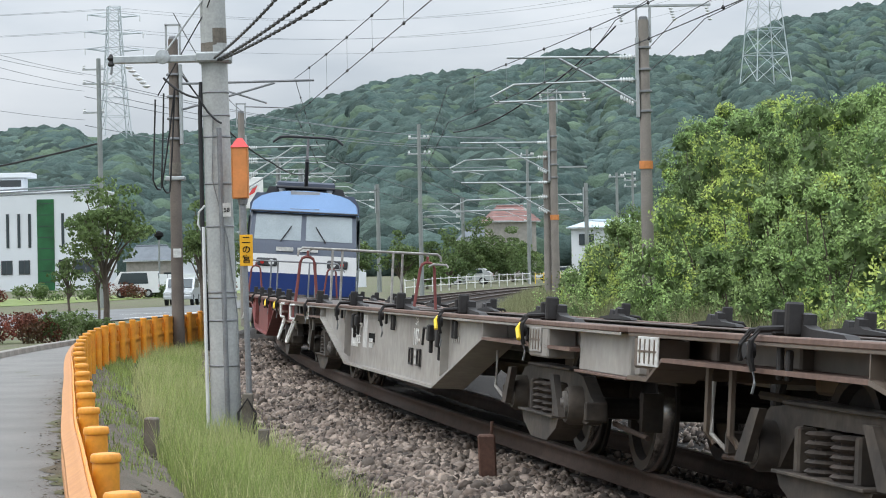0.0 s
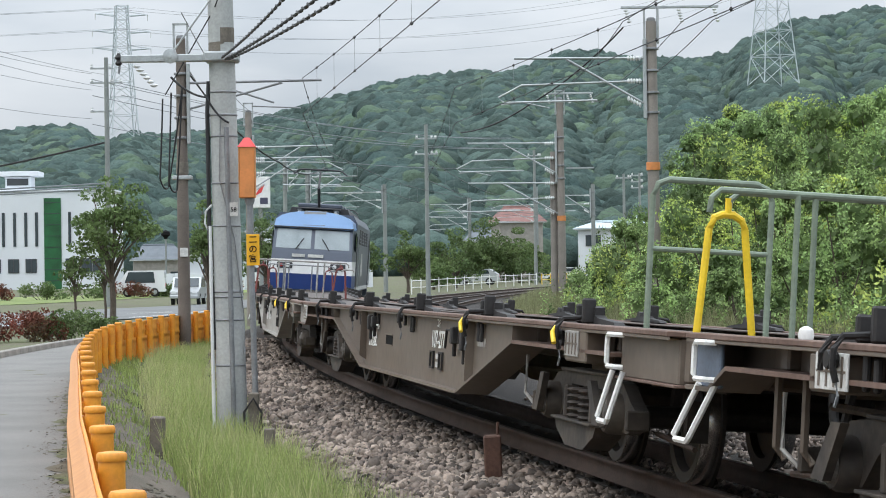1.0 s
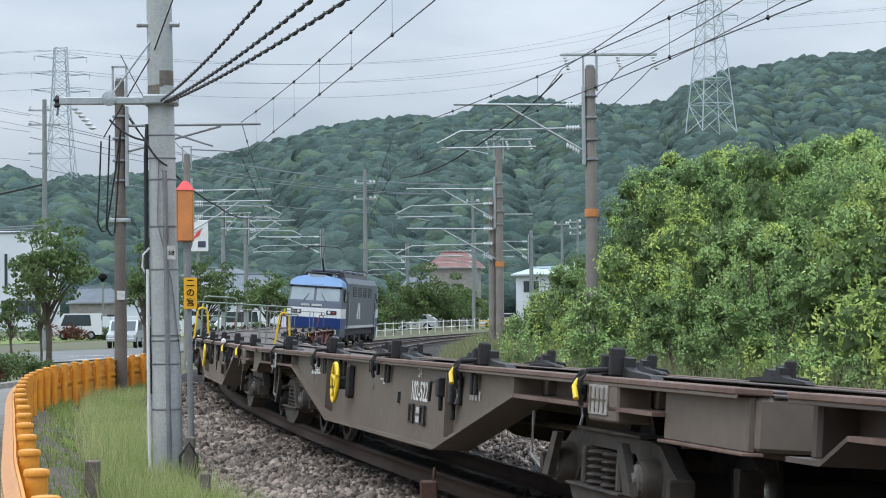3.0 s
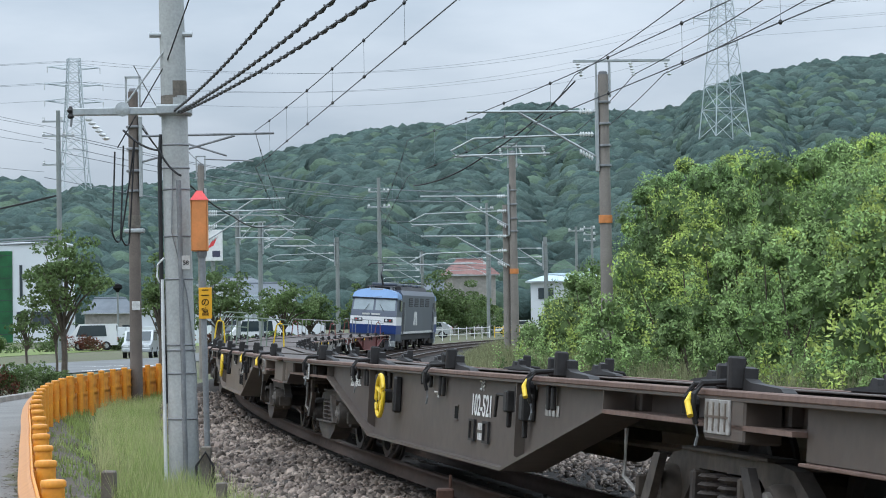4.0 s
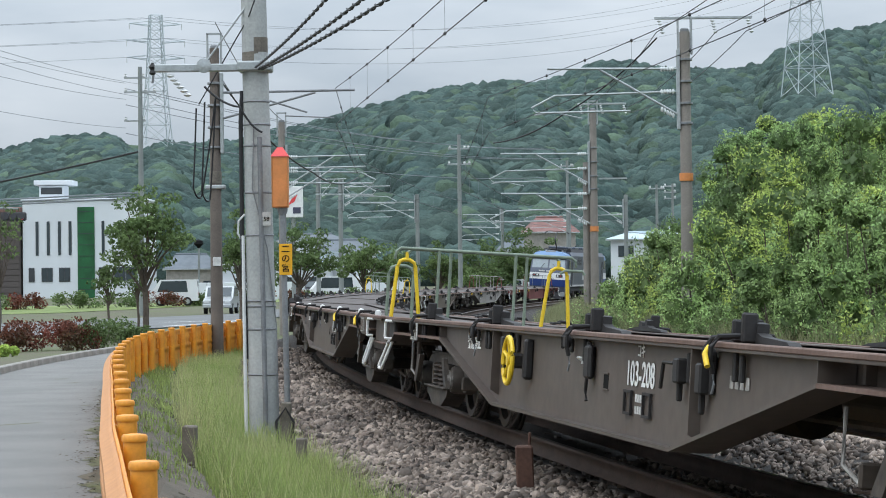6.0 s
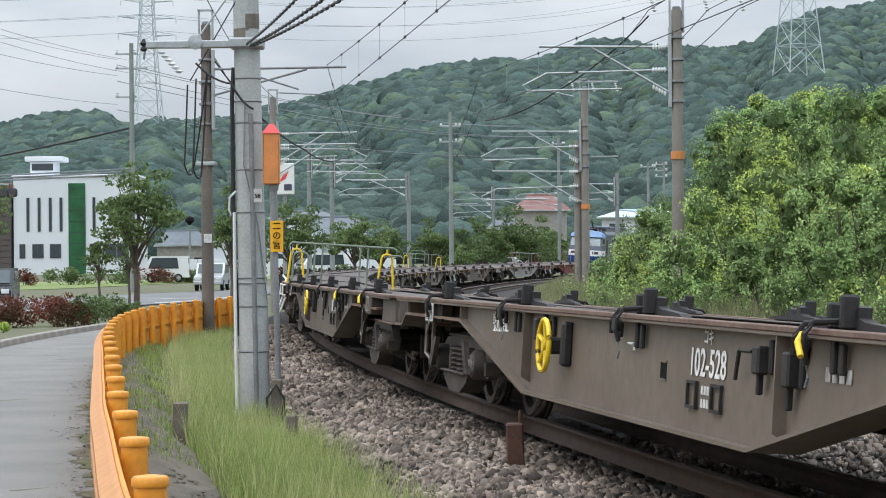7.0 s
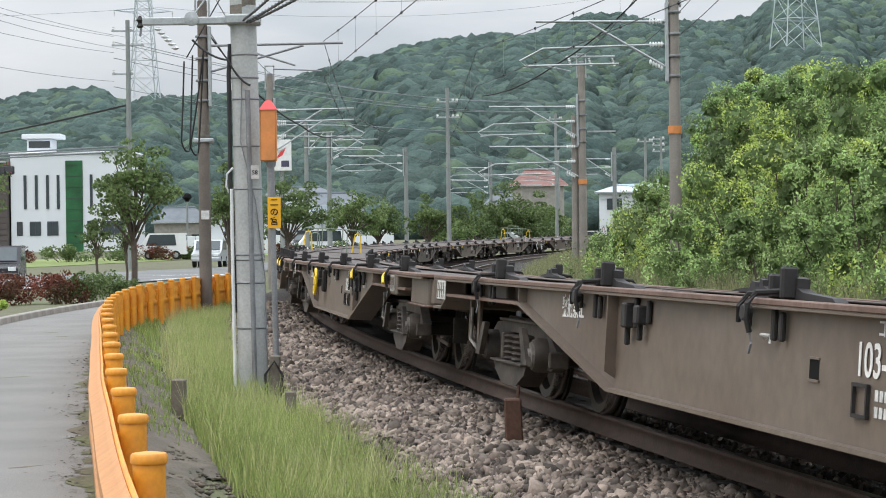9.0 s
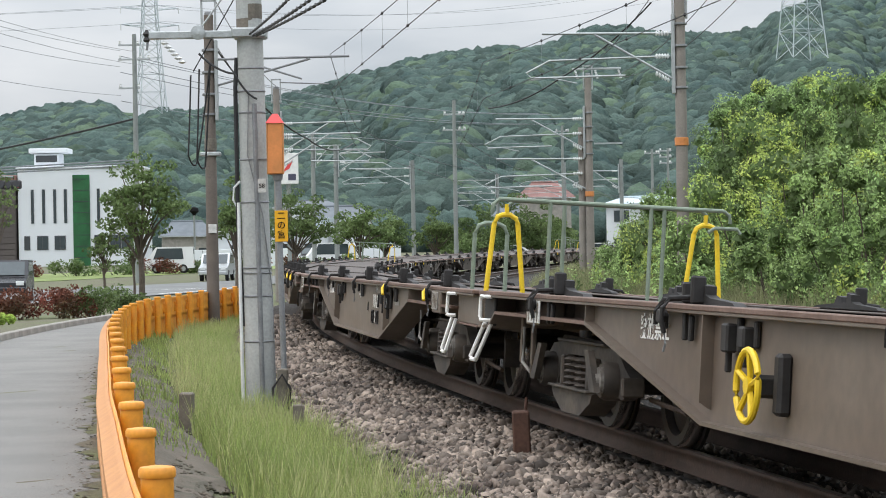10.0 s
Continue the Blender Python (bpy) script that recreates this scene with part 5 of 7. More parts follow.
def mast(name, x, y, top, material, side, reach, zarm, label, r0=0.17, r1=0.13, lean=0.0, band=None, head=True, arms=(0.0,), turn=0.0):
    z0 = gz(x, y) - 0.3
    root = thing(name, label, "catenary mast", pose(x, y, 0, 0, 0, turn), "catenary masts")
    part("shaft", Geo().tube([(0, 0, z0), (lean, 0, top)], r0, 16, r1), material, root, "", True)
    for k, dz in enumerate(arms):
        bracket(root, side, side * r0 * 0.9, reach, zarm - dz)
    ch = part("channel", Geo().box((side * (r0 + 0.01), -0.02, zarm + 0.1), (0.08, 0.2, 2.0), None, 0.01), "galv", root)
    for h in (-0.75, -0.25, 0.3, 0.85):
        part("strap", Geo().lathe((0, 0, zarm + h), 2, [(r0 + 0.005, -0.03), (r0 + 0.02, -0.02), (r0 + 0.02, 0.02), (r0 + 0.005, 0.03)], 14), "dull_steel", root)
    if band:
        part("band", Geo().lathe((0, 0, band), 2, [(r0 + 0.004, -0.10), (r0 + 0.008, -0.09), (r0 + 0.008, 0.09), (r0 + 0.004, 0.10)], 14), "lamp_orange", root, "orange warning band")
    if head:
        h = part("head_frame", Geo().box((-0.17, 0, top - 0.10), (0.05, 0.06, 0.95), None, 0.008).box((0.17, 0, top - 0.10), (0.05, 0.06, 0.95), None, 0.008).box((0, 0, top - 0.5), (0.40, 0.10, 0.10), None, 0.01).box((0, 0, top + 0.36), (0.4, 0.06, 0.05)), "galv", root)
        part("cap", Geo().lathe((0, 0, top), 2, [(r1 * 0.85, -0.05), (r1 * 0.85, 0.06), (r1 * 0.6, 0.09)], 14), "dull_steel", h)
    return root


def cross_head(root, top, left, right):
    b = part("cross_arm", Geo().box(((left + right) / 2, 0, top), (right - left, 0.08, 0.07), None, 0.01), "galv", root)
    for px in (left + 0.12, right - 1.0, right - 0.1):
        ins = Geo()
        for k in range(5):
            ins.lathe((px + k * 0.02, 0, top - 0.08 - k * 0.07), 2, [(0.025, -0.03), (0.06, 0), (0.025, 0.03)], 10)
        part("insulator", ins, "porcelain", b)


# brown mast beside the running track
bm_ = mast("catenary_mast", -5.93, 58.2, 7.45, "brown_concrete", 1, 3.4, 5.72, "dark brown concrete catenary mast with cantilever over the rails", 0.165, 0.12, 0.0, None, True, ())
plain_bracket(bm_, 0.15, 3.5, 6.34)
part("band", Geo().lathe((0, 0, 4.22), 2, [(0.150, -0.15), (0.155, -0.14), (0.152, 0.14), (0.148, 0.15)], 14), "wood", bm_, "pale worn band")
part("clamp_band", Geo().box((0.0, 0, 3.98), (0.5, 0.34, 0.10), None, 0.02), "galv", bm_)
part("sign_plate", Geo().box((0.03, -0.175, 2.12), (0.20, 0.01, 0.22), None, 0.003), "label", bm_, "small white plate")
part("side_bracket", Geo().tube([(-1.55, 0, 7.0), (0.1, 0, 6.95)], 0.03, 8).tube([(-1.5, 0, 7.0), (-1.55, 0, 6.6)], 0.03, 8), "dull_steel", bm_)
part("side_insulator", Geo().lathe((-1.55, 0, 6.95), 2, [(0.05, -0.15), (0.09, -0.1), (0.05, -0.02), (0.1, 0.05), (0.05, 0.12), (0.03, 0.16)], 10), "clamp", bm_)

m1 = mast("catenary_mast", 5.85, 58.5, 7.75, "mast", -1, 3.45, 6.2, "tall grey-brown concrete catenary mast with tubular cantilever and orange band", 0.165, 0.13, 0.0, 4.10)
cross_head(m1, 8.1, -0.75, 1.70)
m2 = mast("catenary_mast", 5.45, 90.5, 8.2, "mast", -1, 3.6, 5.9, "grey-brown concrete catenary mast with two tubular cantilevers", 0.165, 0.13, 0.0, 3.6, True, (0.0, 1.55))
cross_head(m2, 8.45, -0.6, 1.3)
part("twin_shaft", Geo().tube([(-0.30, 0.2, gz(5.45, 90.5) - 0.3), (-0.26, 0.2, 6.2)], 0.14, 14), "mast", m2, "second slimmer shaft", True)
part("bracket_arm", Geo().box((0.75, 0, 5.55), (1.1, 0.06, 0.06)), "galv", m2)
m3 = mast("catenary_mast", -6.75, 92.0, 8.0, "mast", 1, 3.3, 6.0, "grey concrete catenary mast behind the warning lamp post", 0.165, 0.13, 0.0, None, True, (0.0, 0.45))


def line_pole(x, y, top, r, label, arms=(), material="far_pole", name="line_pole", lit=False):
    root = thing(name, label, "pole", pose(x, y, 0), "line poles")
    part("shaft", Geo().tube([(0, 0, gz(x, y) - 0.3), (0, 0, top)], r, 10, r * 0.7), material, root, "", True)
    for dz, a, b in arms:
        arm = part("cross_arm", Geo().box(((a + b) / 2, 0, top - dz), (b - a, 0.10, 0.10), None, 0.01), "galv", root)
        for px in (a + 0.1, b - 0.1, (a + b) / 2 + 0.35):
            part("insulator", Geo().lathe((px, 0, top - dz + 0.12), 2, [(0.04, -0.08), (0.09, -0.02), (0.05, 0.04), (0.08, 0.09)], 8), "porcelain", arm)
    return root


def px_place(px, depth):
    """Plan place of a thing seen px to the right of the line of sight of the resting camera."""
    return px / 4130 * depth


line_pole(0.40, 150, 11.2, 0.16, "tall pale green line pole with two cross arms", ((0.9, -0.7, 0.7), (1.9, -0.75, 0.75)))
for px, dep, top, side, reach, zz, lab in ((-64, 170, 8.2, -1, 4.6, 7.0, "far concrete mast with a long inclined bracket"), (86, 215, 8.6, -1, 3.6, 7.4, "far concrete mast with a tubular bracket"),
                                           (-200, 150, 8.4, 1, 3.2, 7.3, "far concrete mast beyond the road trees"), (-240, 165, 10.0, 1, 2.0, 8.5, "far slim concrete mast"),
                                           (305, 160, 7.6, -1, 3.0, 6.2, "far concrete mast near the bank"), (205, 240, 10.5, -1, 4.2, 8.6, "far concrete mast beside the second track")):
    mast("catenary_mast", px_place(px, dep), dep, top, "far_pole", side, reach, zz, lab, 0.17, 0.13, 0.0, None, False, (0.0, 1.2) if px in (86, 205) else (0.0,))
line_pole(px_place(202, 205), 205, 12.4, 0.16, "far grey line pole", ((0.5, -0.6, 0.6),))
line_pole(px_place(360, 175), 175, 8.9, 0.13, "far grey line pole by the bank", ((0.3, -0.6, 0.6),))
line_pole(px_place(388, 190), 190, 9.6, 0.13, "slim far pole with several short arms", ((0.2, -0.7, 0.3), (0.7, -0.7, 0.3), (1.2, -0.7, 0.3)))
line_pole(px_place(-553, 130), 130, 13.9, 0.17, "tall grey utility pole at the road", ((0.6, -0.9, 0.3), (1.4, -0.9, 0.9), (3.0, -0.9, 0.3)), "far_pole", "utility_pole")


def warning_lamp():
    """Crossing warning lamp: an orange box with a red cap on a post, a yellow sign below it."""
    x, y = -1.98, 27.0
    z = gz(x, y)
    root = thing("warning_lamp", "orange warning lamp box with red cap on a grey post", "warning lamp", pose(x, y, 0))
    part("post", Geo().tube([(0.045, 0, z - 0.2), (0, 0, 2.36)], 0.034, 12), "dull_steel", root, "", True)
    box = part("lamp_box", Geo().box((-0.02, 0, 2.66), (0.185, 0.185, 0.60), None, 0.012), "lamp_orange", root, "orange lamp box")
    part("cap", Geo().add([(-0.125, -0.105, 2.95), (0.085, -0.105, 2.95), (0.085, 0.105, 2.95), (-0.125, 0.105, 2.95), (-0.05, -0.03, 3.06), (0.01, -0.03, 3.06), (0.01, 0.03, 3.06), (-0.05, 0.03, 3.06)],
                          [(0, 3, 2, 1), (4, 5, 6, 7), (0, 1, 5, 4), (1, 2, 6, 5), (2, 3, 7, 6), (3, 0, 4, 7)]), "lamp_red", box, "red pyramid cap")
    part("corner_strip", Geo().box((-0.112, -0.092, 2.66), (0.010, 0.010, 0.60)).box((0.072, -0.092, 2.66), (0.010, 0.010, 0.60)), "rusty_orange", box)
    part("socket", Geo().lathe((0, 0, 2.33), 2, [(0.05, -0.04), (0.06, 0.0), (0.06, 0.03)], 12), "dull_steel", root)
    sign = part("sign_plate", Geo().box((0.035, -0.045, 1.76), (0.15, 0.012, 0.36), None, 0.003), "yellow_sign", root, "yellow name sign with black characters")
    for k, c in enumerate("二の宮"):
        letters(c, 0.10, "ink", sign, Matrix.Translation((0.035, -0.054, 1.845 - k * 0.11)) @ Matrix.Rotation(radians(90), 4, "X"))
    part("sign_clamp", Geo().box((0.03, -0.02, 1.84), (0.09, 0.05, 0.03)).box((0.03, -0.02, 1.66), (0.09, 0.05, 0.03)), "dull_steel", sign)


warning_lamp()


def ballast_z(x, y):
    """Height of the ballast shoulder under a point beside the track."""
    best = min(((on_track(s, l, 0), l) for s in np.arange(10, 34, 0.25) for l in np.arange(-2.8, -0.5, 0.1)), key=lambda a: (a[0][0] - x) ** 2 + (a[0][1] - y) ** 2)
    p, l = best
    if (p[0] - x) ** 2 + (p[1] - y) ** 2 > 0.1:
        return -9.0
    return p[2] + float(np.interp(l, [-2.8, -2.45, -2.05, -1.55, -0.60], [-0.60, -0.57, -0.43, -0.27, -0.22]))


def stakes():
    for x, y, h, r, mat_name, lab in ((-2.70, 23.6, 0.40, 0.07, "wood", "short weathered square boundary stake in the grass"), (-1.52, 22.9, 0.36, 0.05, "wood", "thin weathered wooden stake at the edge of the ballast"),
                                      (0.53, 18.0, 0.36, 0.068, "rust", "stubby rust-brown steel marker beside the track"), (-1.96, 26.6, 0.52, 0.06, "wood", "dark weathered stake wrapped with cable beside the pole")):
        z = max(gz(x, y), ballast_z(x, y))
        root = thing("stake", lab, "stake", pose(x, y, z, random.uniform(-3, 3), random.uniform(-4, 4), random.uniform(-20, 20)), "trackside stakes")
        part("post", Geo().box((0, 0, h / 2 - 0.1), (2 * r, 2 * r, h + 0.2), None, 0.012), mat_name, root)
        if mat_name == "rust":
            part("bolt", Geo().tube([(0.04, 0, h), (0.05, 0, h + 0.10)], 0.012, 6), "rust", root)
        elif h > 0.5:
            part("cable_loop", Geo().tube([(0.08, -0.06, 0.05), (0.10, -0.09, 0.30), (0.0, -0.10, 0.46), (-0.1, -0.08, 0.3), (-0.06, -0.1, 0.0)], 0.016, 6), "black", root)


stakes()


def litter():
    rng = random.Random(4)
    for x, y in ((-2.42, 25.3), (-2.30, 24.2), (-2.22, 23.4)):
        g = Geo()
        pts = [(rng.uniform(-0.09, 0.09), rng.uniform(-0.35, 0.35), rng.uniform(0, 0.07)) for _ in range(14)]
        bm = bmesh.new()
        for p in pts:
            bm.verts.new(p)
        bmesh.ops.convex_hull(bm, input=bm.verts)
        me = bpy.data.meshes.new("litter")
        bm.to_mesh(me)
        bm.free()
        me.materials.append(M["label"])
        ob = new("litter", me)
        ob.matrix_basis = pose(x, y, gz(x, y) + 0.02)
        tagged(ob, "crumpled white plastic scrap lying in the grass", "litter", "scraps in the grass")


litter()


def catenary():
    """Contact and carrier wires over both tracks, with droppers between them."""
    for lat0, up in ((0.0, 0.0), (3.9, 0.1)):
        spans = ((-30, 5, 5.0, 5.05, 5.6, 5.7), (5, 50.6, 5.05, 5.5, 5.7, 6.4), (50.6, 84, 5.5, 5.4, 6.4, 6.3), (84, 130, 5.4, 5.3, 6.3, 6.2), (130, 180, 5.3, 5.3, 6.2, 6.2), (180, 240, 5.3, 5.3, 6.2, 6.2), (240, 320, 5.3, 5.3, 6.2, 6.2))
        for s0, s1, c0, c1, k0, k1 in spans:
            a, b = on_track(s0, lat0 * 0.98, 0), on_track(s1, lat0 * 0.98, 0)
            thick = 0.009 if s1 < 100 else 0.013
            wire("contact_wire", [a + [0, 0, c0], b + [0, 0, c1]], thick, "wire", "grooved contact wire over the track", 0.0, 6, 5, "overhead wires")
            wire("carrier_wire", [a + [0, 0, k0], b + [0, 0, k1]], thick, "wire", "stranded carrier wire over the track", 0.22, 14, 5, "overhead wires")
            if s1 > 135:
                continue
            n = int((s1 - s0) / 4.5)
            for k in range(1, n):
                t = k / n
                p = a + (b - a) * t
                hi, lo = k0 + (k1 - k0) * t - 0.88 * t * (1 - t), c0 + (c1 - c0) * t
                g = Geo().tube([tuple(p + [0, 0, lo]), tuple(p + [0, 0, hi])], 0.003, 4)
                d = tagged(part("dropper", g, "thin_wire"), "thin dropper wire with small clips", "wire", "overhead wires")
                for q in (hi, lo):
                    part("clip", Geo().lathe(tuple(p + [0, 0, q]), 2, [(0.012, -0.03), (0.028, 0), (0.012, 0.03)], 8), "black", d)
    # feeder wires from the mast heads towards the viewer
    heads = [((5.15, 58.5, 7.75), (7.5, 8.0, 8.2)), ((6.65, 58.5, 7.75), (9.0, 8.0, 8.2)), ((7.4, 58.5, 7.75), (10.0, 8.0, 8.2))]
    for a, b in heads:
        wire("feeder_wire", [a, b], 0.012, "wire", "thin feeder wire from the mast head", 0.5, 20, 5, "overhead wires")
        wire("feeder_wire", [a, (a[0] - 0.55, 90.5, 8.1)], 0.012, "wire", "thin feeder wire between the masts", 0.4, 20, 5, "overhead wires")
    wire("feeder_cable", [(5.15, 58.5, 7.6), (3.0, 62, 6.0), (1.2, 68, 5.6)], 0.02, "black", "black feeder cable dropping to the catenary", 0.15, 12, 6, "overhead wires")
    for dy, z in ((0, 8.1), (0.6, 6.9)):
        wire("feeder_wire", [(-5.9, 58.2 + dy, z), (-6.75, 92, z)], 0.012, "wire", "thin wire between the masts beside the road", 0.3, 16, 5, "overhead wires")
    wire("feeder_cable", [(-5.75, 58.2, 6.6), (-4.2, 70, 4.9), (-3.6, 88, 5.6)], 0.022, "black", "black cable slung under the cantilever", 0.3, 14, 6, "overhead wires")


catenary()


def road_wires():
    x, y = px_place(-553, 130), 130
    for dx, z in ((-0.8, 12.7), (0.2, 12.6), (-0.8, 11.8), (0.8, 11.8), (-0.8, 10.2)):
        wire("power_line", [(x + dx, y, z + 0.3), (x - 9 + dx * 2, 30, z + 1.6)], 0.012, "thin_wire", "thin grey power line along the road", 1.6, 24, 4, "power lines")
        wire("power_line", [(x + dx, y, z), (x + 26 + dx, y + 70, z + 0.5)], 0.02, "thin_wire", "thin grey power line along the road", 0.9, 24, 4, "power lines")
    for z in (6.9, 6.75, 6.6):
        wire("telephone_cable", [(x, y, z), (x - 45, y + 8, z - 0.6)], 0.045, "thin_wire", "pale bundled telephone cable", 0.25, 16, 5, "power lines")
    wire("telephone_cable", [(x, y, 9.2), (x - 26, y + 10, 5.8)], 0.06, "black", "dark slanting service cable", 0.4, 16, 5, "power lines")


road_wires()


# ---------------------------------------------------------------- lattice towers
def pylon(x, y, z0, height, width, label, top=0.4, arms=6.0):
    root = thing("lattice_tower", label, "lattice tower", pose(x, y, z0, 0, 0, 18), "lattice towers")

    def half(h):
        t = h / height
        return width / 2 * (top + (1 - top) * (1 - t) ** 1.3)
    levels = [height * q for q in (0, 0.16, 0.30, 0.42, 0.52, 0.60, 0.68, 0.75, 0.82, 0.89, 0.95, 1.0)]
    r = width * 0.010 + 0.07
    for sx in (-1, 1):
        for sy in (-1, 1):
            part("leg", Geo().tube([(sx * half(h), sy * half(h), h) for h in levels], r, 4), "tower", root)
    br = Geo()
    for a, b in zip(levels[:-1], levels[1:]):
        for k in range(4):
            c0, c1 = [((-1, -1), (1, -1)), ((1, -1), (1, 1)), ((1, 1), (-1, 1)), ((-1, 1), (-1, -1))][k]
            pa, pb = (c0[0] * half(a), c0[1] * half(a), a), (c1[0] * half(a), c1[1] * half(a), a)
            qa, qb = (c0[0] * half(b), c0[1] * half(b), b), (c1[0] * half(b), c1[1] * half(b), b)
            br.tube([pa, qb], r * 0.55, 3).tube([pb, qa], r * 0.55, 3).tube([qa, qb], r * 0.55, 3)
    part("lattice", br, "tower", root)
    for q, l in ((0.66, arms / width / 1.2), (0.79, arms / width / 1.2), (0.92, arms * 0.9 / width / 1.2)):
        h = height * q
        for sx in (-1, 1):
            g = Geo().tube([(sx * half(h), -half(h), h), (sx * width * l * 1.2, 0, h + 0.4)], r * 0.7, 4).tube([(sx * half(h), half(h), h), (sx * width * l * 1.2, 0, h + 0.4)], r * 0.7, 4).tube([(sx * half(h), 0, h + height * 0.035), (sx * width * l * 1.2, 0, h + 0.4)], r * 0.6, 4)
            arm = part("cross_arm", g, "tower", root)
            part("insulator_string", Geo().tube([(sx * width * l * 1.2, 0, h + 0.3), (sx * width * l * 1.2, 0, h - height * 0.03)], r * 0.9, 5), "porcelain", arm)
    return root


pylon(-63.5, 500, 32.5, 28, 5.8, "grey steel lattice power tower before the hill", 0.42, 6.3)
pylon(106.5, 700, 57.5, 54, 11.5, "tall grey steel lattice power tower on the wooded hill", 0.32, 9.5)


def far_lines():
    for dz, dx in ((0.0, -6), (0.0, 6), (-4.5, -6.5), (-4.5, 6.5), (-8, 7)):
        wire("transmission_line", [(-63.5 + dx * 0.5, 500, 60 + dz), (104.5 + dx * 0.7, 700, 96 + dz)], 0.035, "thin_wire", "far high-voltage line between the towers", 9, 30, 4, "transmission lines")
        wire("transmission_line", [(-63.5 + dx * 0.5, 500, 60 + dz), (-330, 420, 62 + dz)], 0.035, "thin_wire", "far high-voltage line beyond the tower", 6, 30, 4, "transmission lines")
        wire("transmission_line", [(104.5 + dx * 0.7, 700, 96 + dz), (480, 560, 130 + dz)], 0.035, "thin_wire", "far high-voltage line beyond the tower", 8, 30, 4, "transmission lines")


far_lines()
# ---------------------------------------------------------------- wooded hills
# ridge of the hills: places across the view at 1000 m and heights there
RIDGE = [(-420, 66), (-330, 70), (-260, 72), (-191, 71), (-176, 75), (-160, 77), (-145, 76), (-134, 68), (-122, 74), (-112, 72), (-92, 74), (-69, 79), (-47, 85), (-35, 88), (-20, 92), (-1, 97), (16, 98), (38, 98), (52, 102), (63, 107), (73, 107), (92, 104),
         (121, 103), (133, 105), (146, 113), (158, 118), (175, 121), (198, 125), (260, 130), (360, 138), (520, 140)]


def hill_height(a, y):
    """Height of the hills at a metres across (scaled to 1000 m) and y metres away."""
    top = np.interp(a, [p[0] for p in RIDGE], [p[1] for p in RIDGE])
    t = np.clip((y - 420) / 780, 0, 1)
    spur = 0.10 * np.sin(a * 0.045 + 1.3) + 0.07 * np.sin(a * 0.11 + y * 0.004) + 0.04 * np.sin(a * 0.23)
    shape = t ** 1.05 * (1 + spur * (1 - t) * 1.8)
    eye = 1.4 + (top - 1.4) * 1.2
    return 2.5 + (eye * 0.955 - 14.0) * shape - 25 * np.clip((y - 1200) / 400, 0, 1)


def hills():
    a = np.linspace(-520, 560, 180)
    y = np.concatenate([np.linspace(420, 1200, 50), np.linspace(1240, 1900, 6)])
    ga, gy = np.meshgrid(a, y)
    z = hill_height(ga, gy)
    v = np.stack([ga * gy / 1000, gy, z - 2.5], -1).reshape(-1, 3)
    w = len(a)
    i = np.arange(len(y) - 1)[:, None] * w + np.arange(w - 1)
    tagged(raw("hill", v, np.stack([i, i + 1, i + w + 1, i + w], -1).reshape(-1, 4), "hill"), "long wooded hill under an overcast sky", "hill", kind="structure")
    # tree crowns: noisy clumps
    rng = np.random.default_rng(21)
    bm = bmesh.new()
    bmesh.ops.create_icosphere(bm, subdivisions=2, radius=1.0)
    iv = np.array([p.co[:] for p in bm.verts])
    fi = np.array([[q.index for q in f.verts] for f in bm.faces])
    bm.free()
    for name, n, lo, hi, material, lab in (("hill_wood", 12500, 430, 1200, "hazy_hill_tree", "dense dark green broadleaf wood covering the hill, tinted blue-grey for haze"), ("hill_wood_pale", 2200, 430, 1150, "hazy_hill_tree_light", "paler green tree crowns among the wood, tinted for haze")):
        aa = rng.uniform(-235, 245, n)
        yy = lo + (hi - lo) * rng.uniform(0, 1, n) ** 0.85
        if name == "hill_wood":
            m = 1300
            aa[:m], yy[:m] = rng.uniform(-240, 250, m), rng.uniform(1165, 1205, m)
        zz = hill_height(aa, yy)
        r = rng.uniform(2.8, 5.8, n) * (0.72 + 0.28 * yy / 1000)
        c = np.stack([aa * yy / 1000, yy, zz + r * 0.15], -1)
        axes = np.stack([rng.uniform(0.85, 1.15, n), rng.uniform(0.85, 1.15, n), rng.uniform(0.8, 1.15, n)], -1)
        sh = iv[None] * (1 + rng.normal(0, 0.075, (n, len(iv), 1))) * axes[:, None]
        v = sh * r[:, None, None] + c[:, None]
        f = (fi[None] + np.arange(n)[:, None, None] * len(iv)).reshape(-1, 3)
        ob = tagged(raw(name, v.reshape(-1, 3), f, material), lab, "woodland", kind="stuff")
        ob.data.shade_smooth()


hills()


# ---------------------------------------------------------------- trees and shrubs
def leaf_clump(rng, centre, radius, n, squash=0.8):
    d = rng.normal(size=(n, 3))
    d /= np.linalg.norm(d, axis=1)[:, None]
    rr = rng.uniform(0.55, 1.05, (n, 1)) ** 0.6
    return centre + d * rr * radius * np.array([1, 1, squash]), d


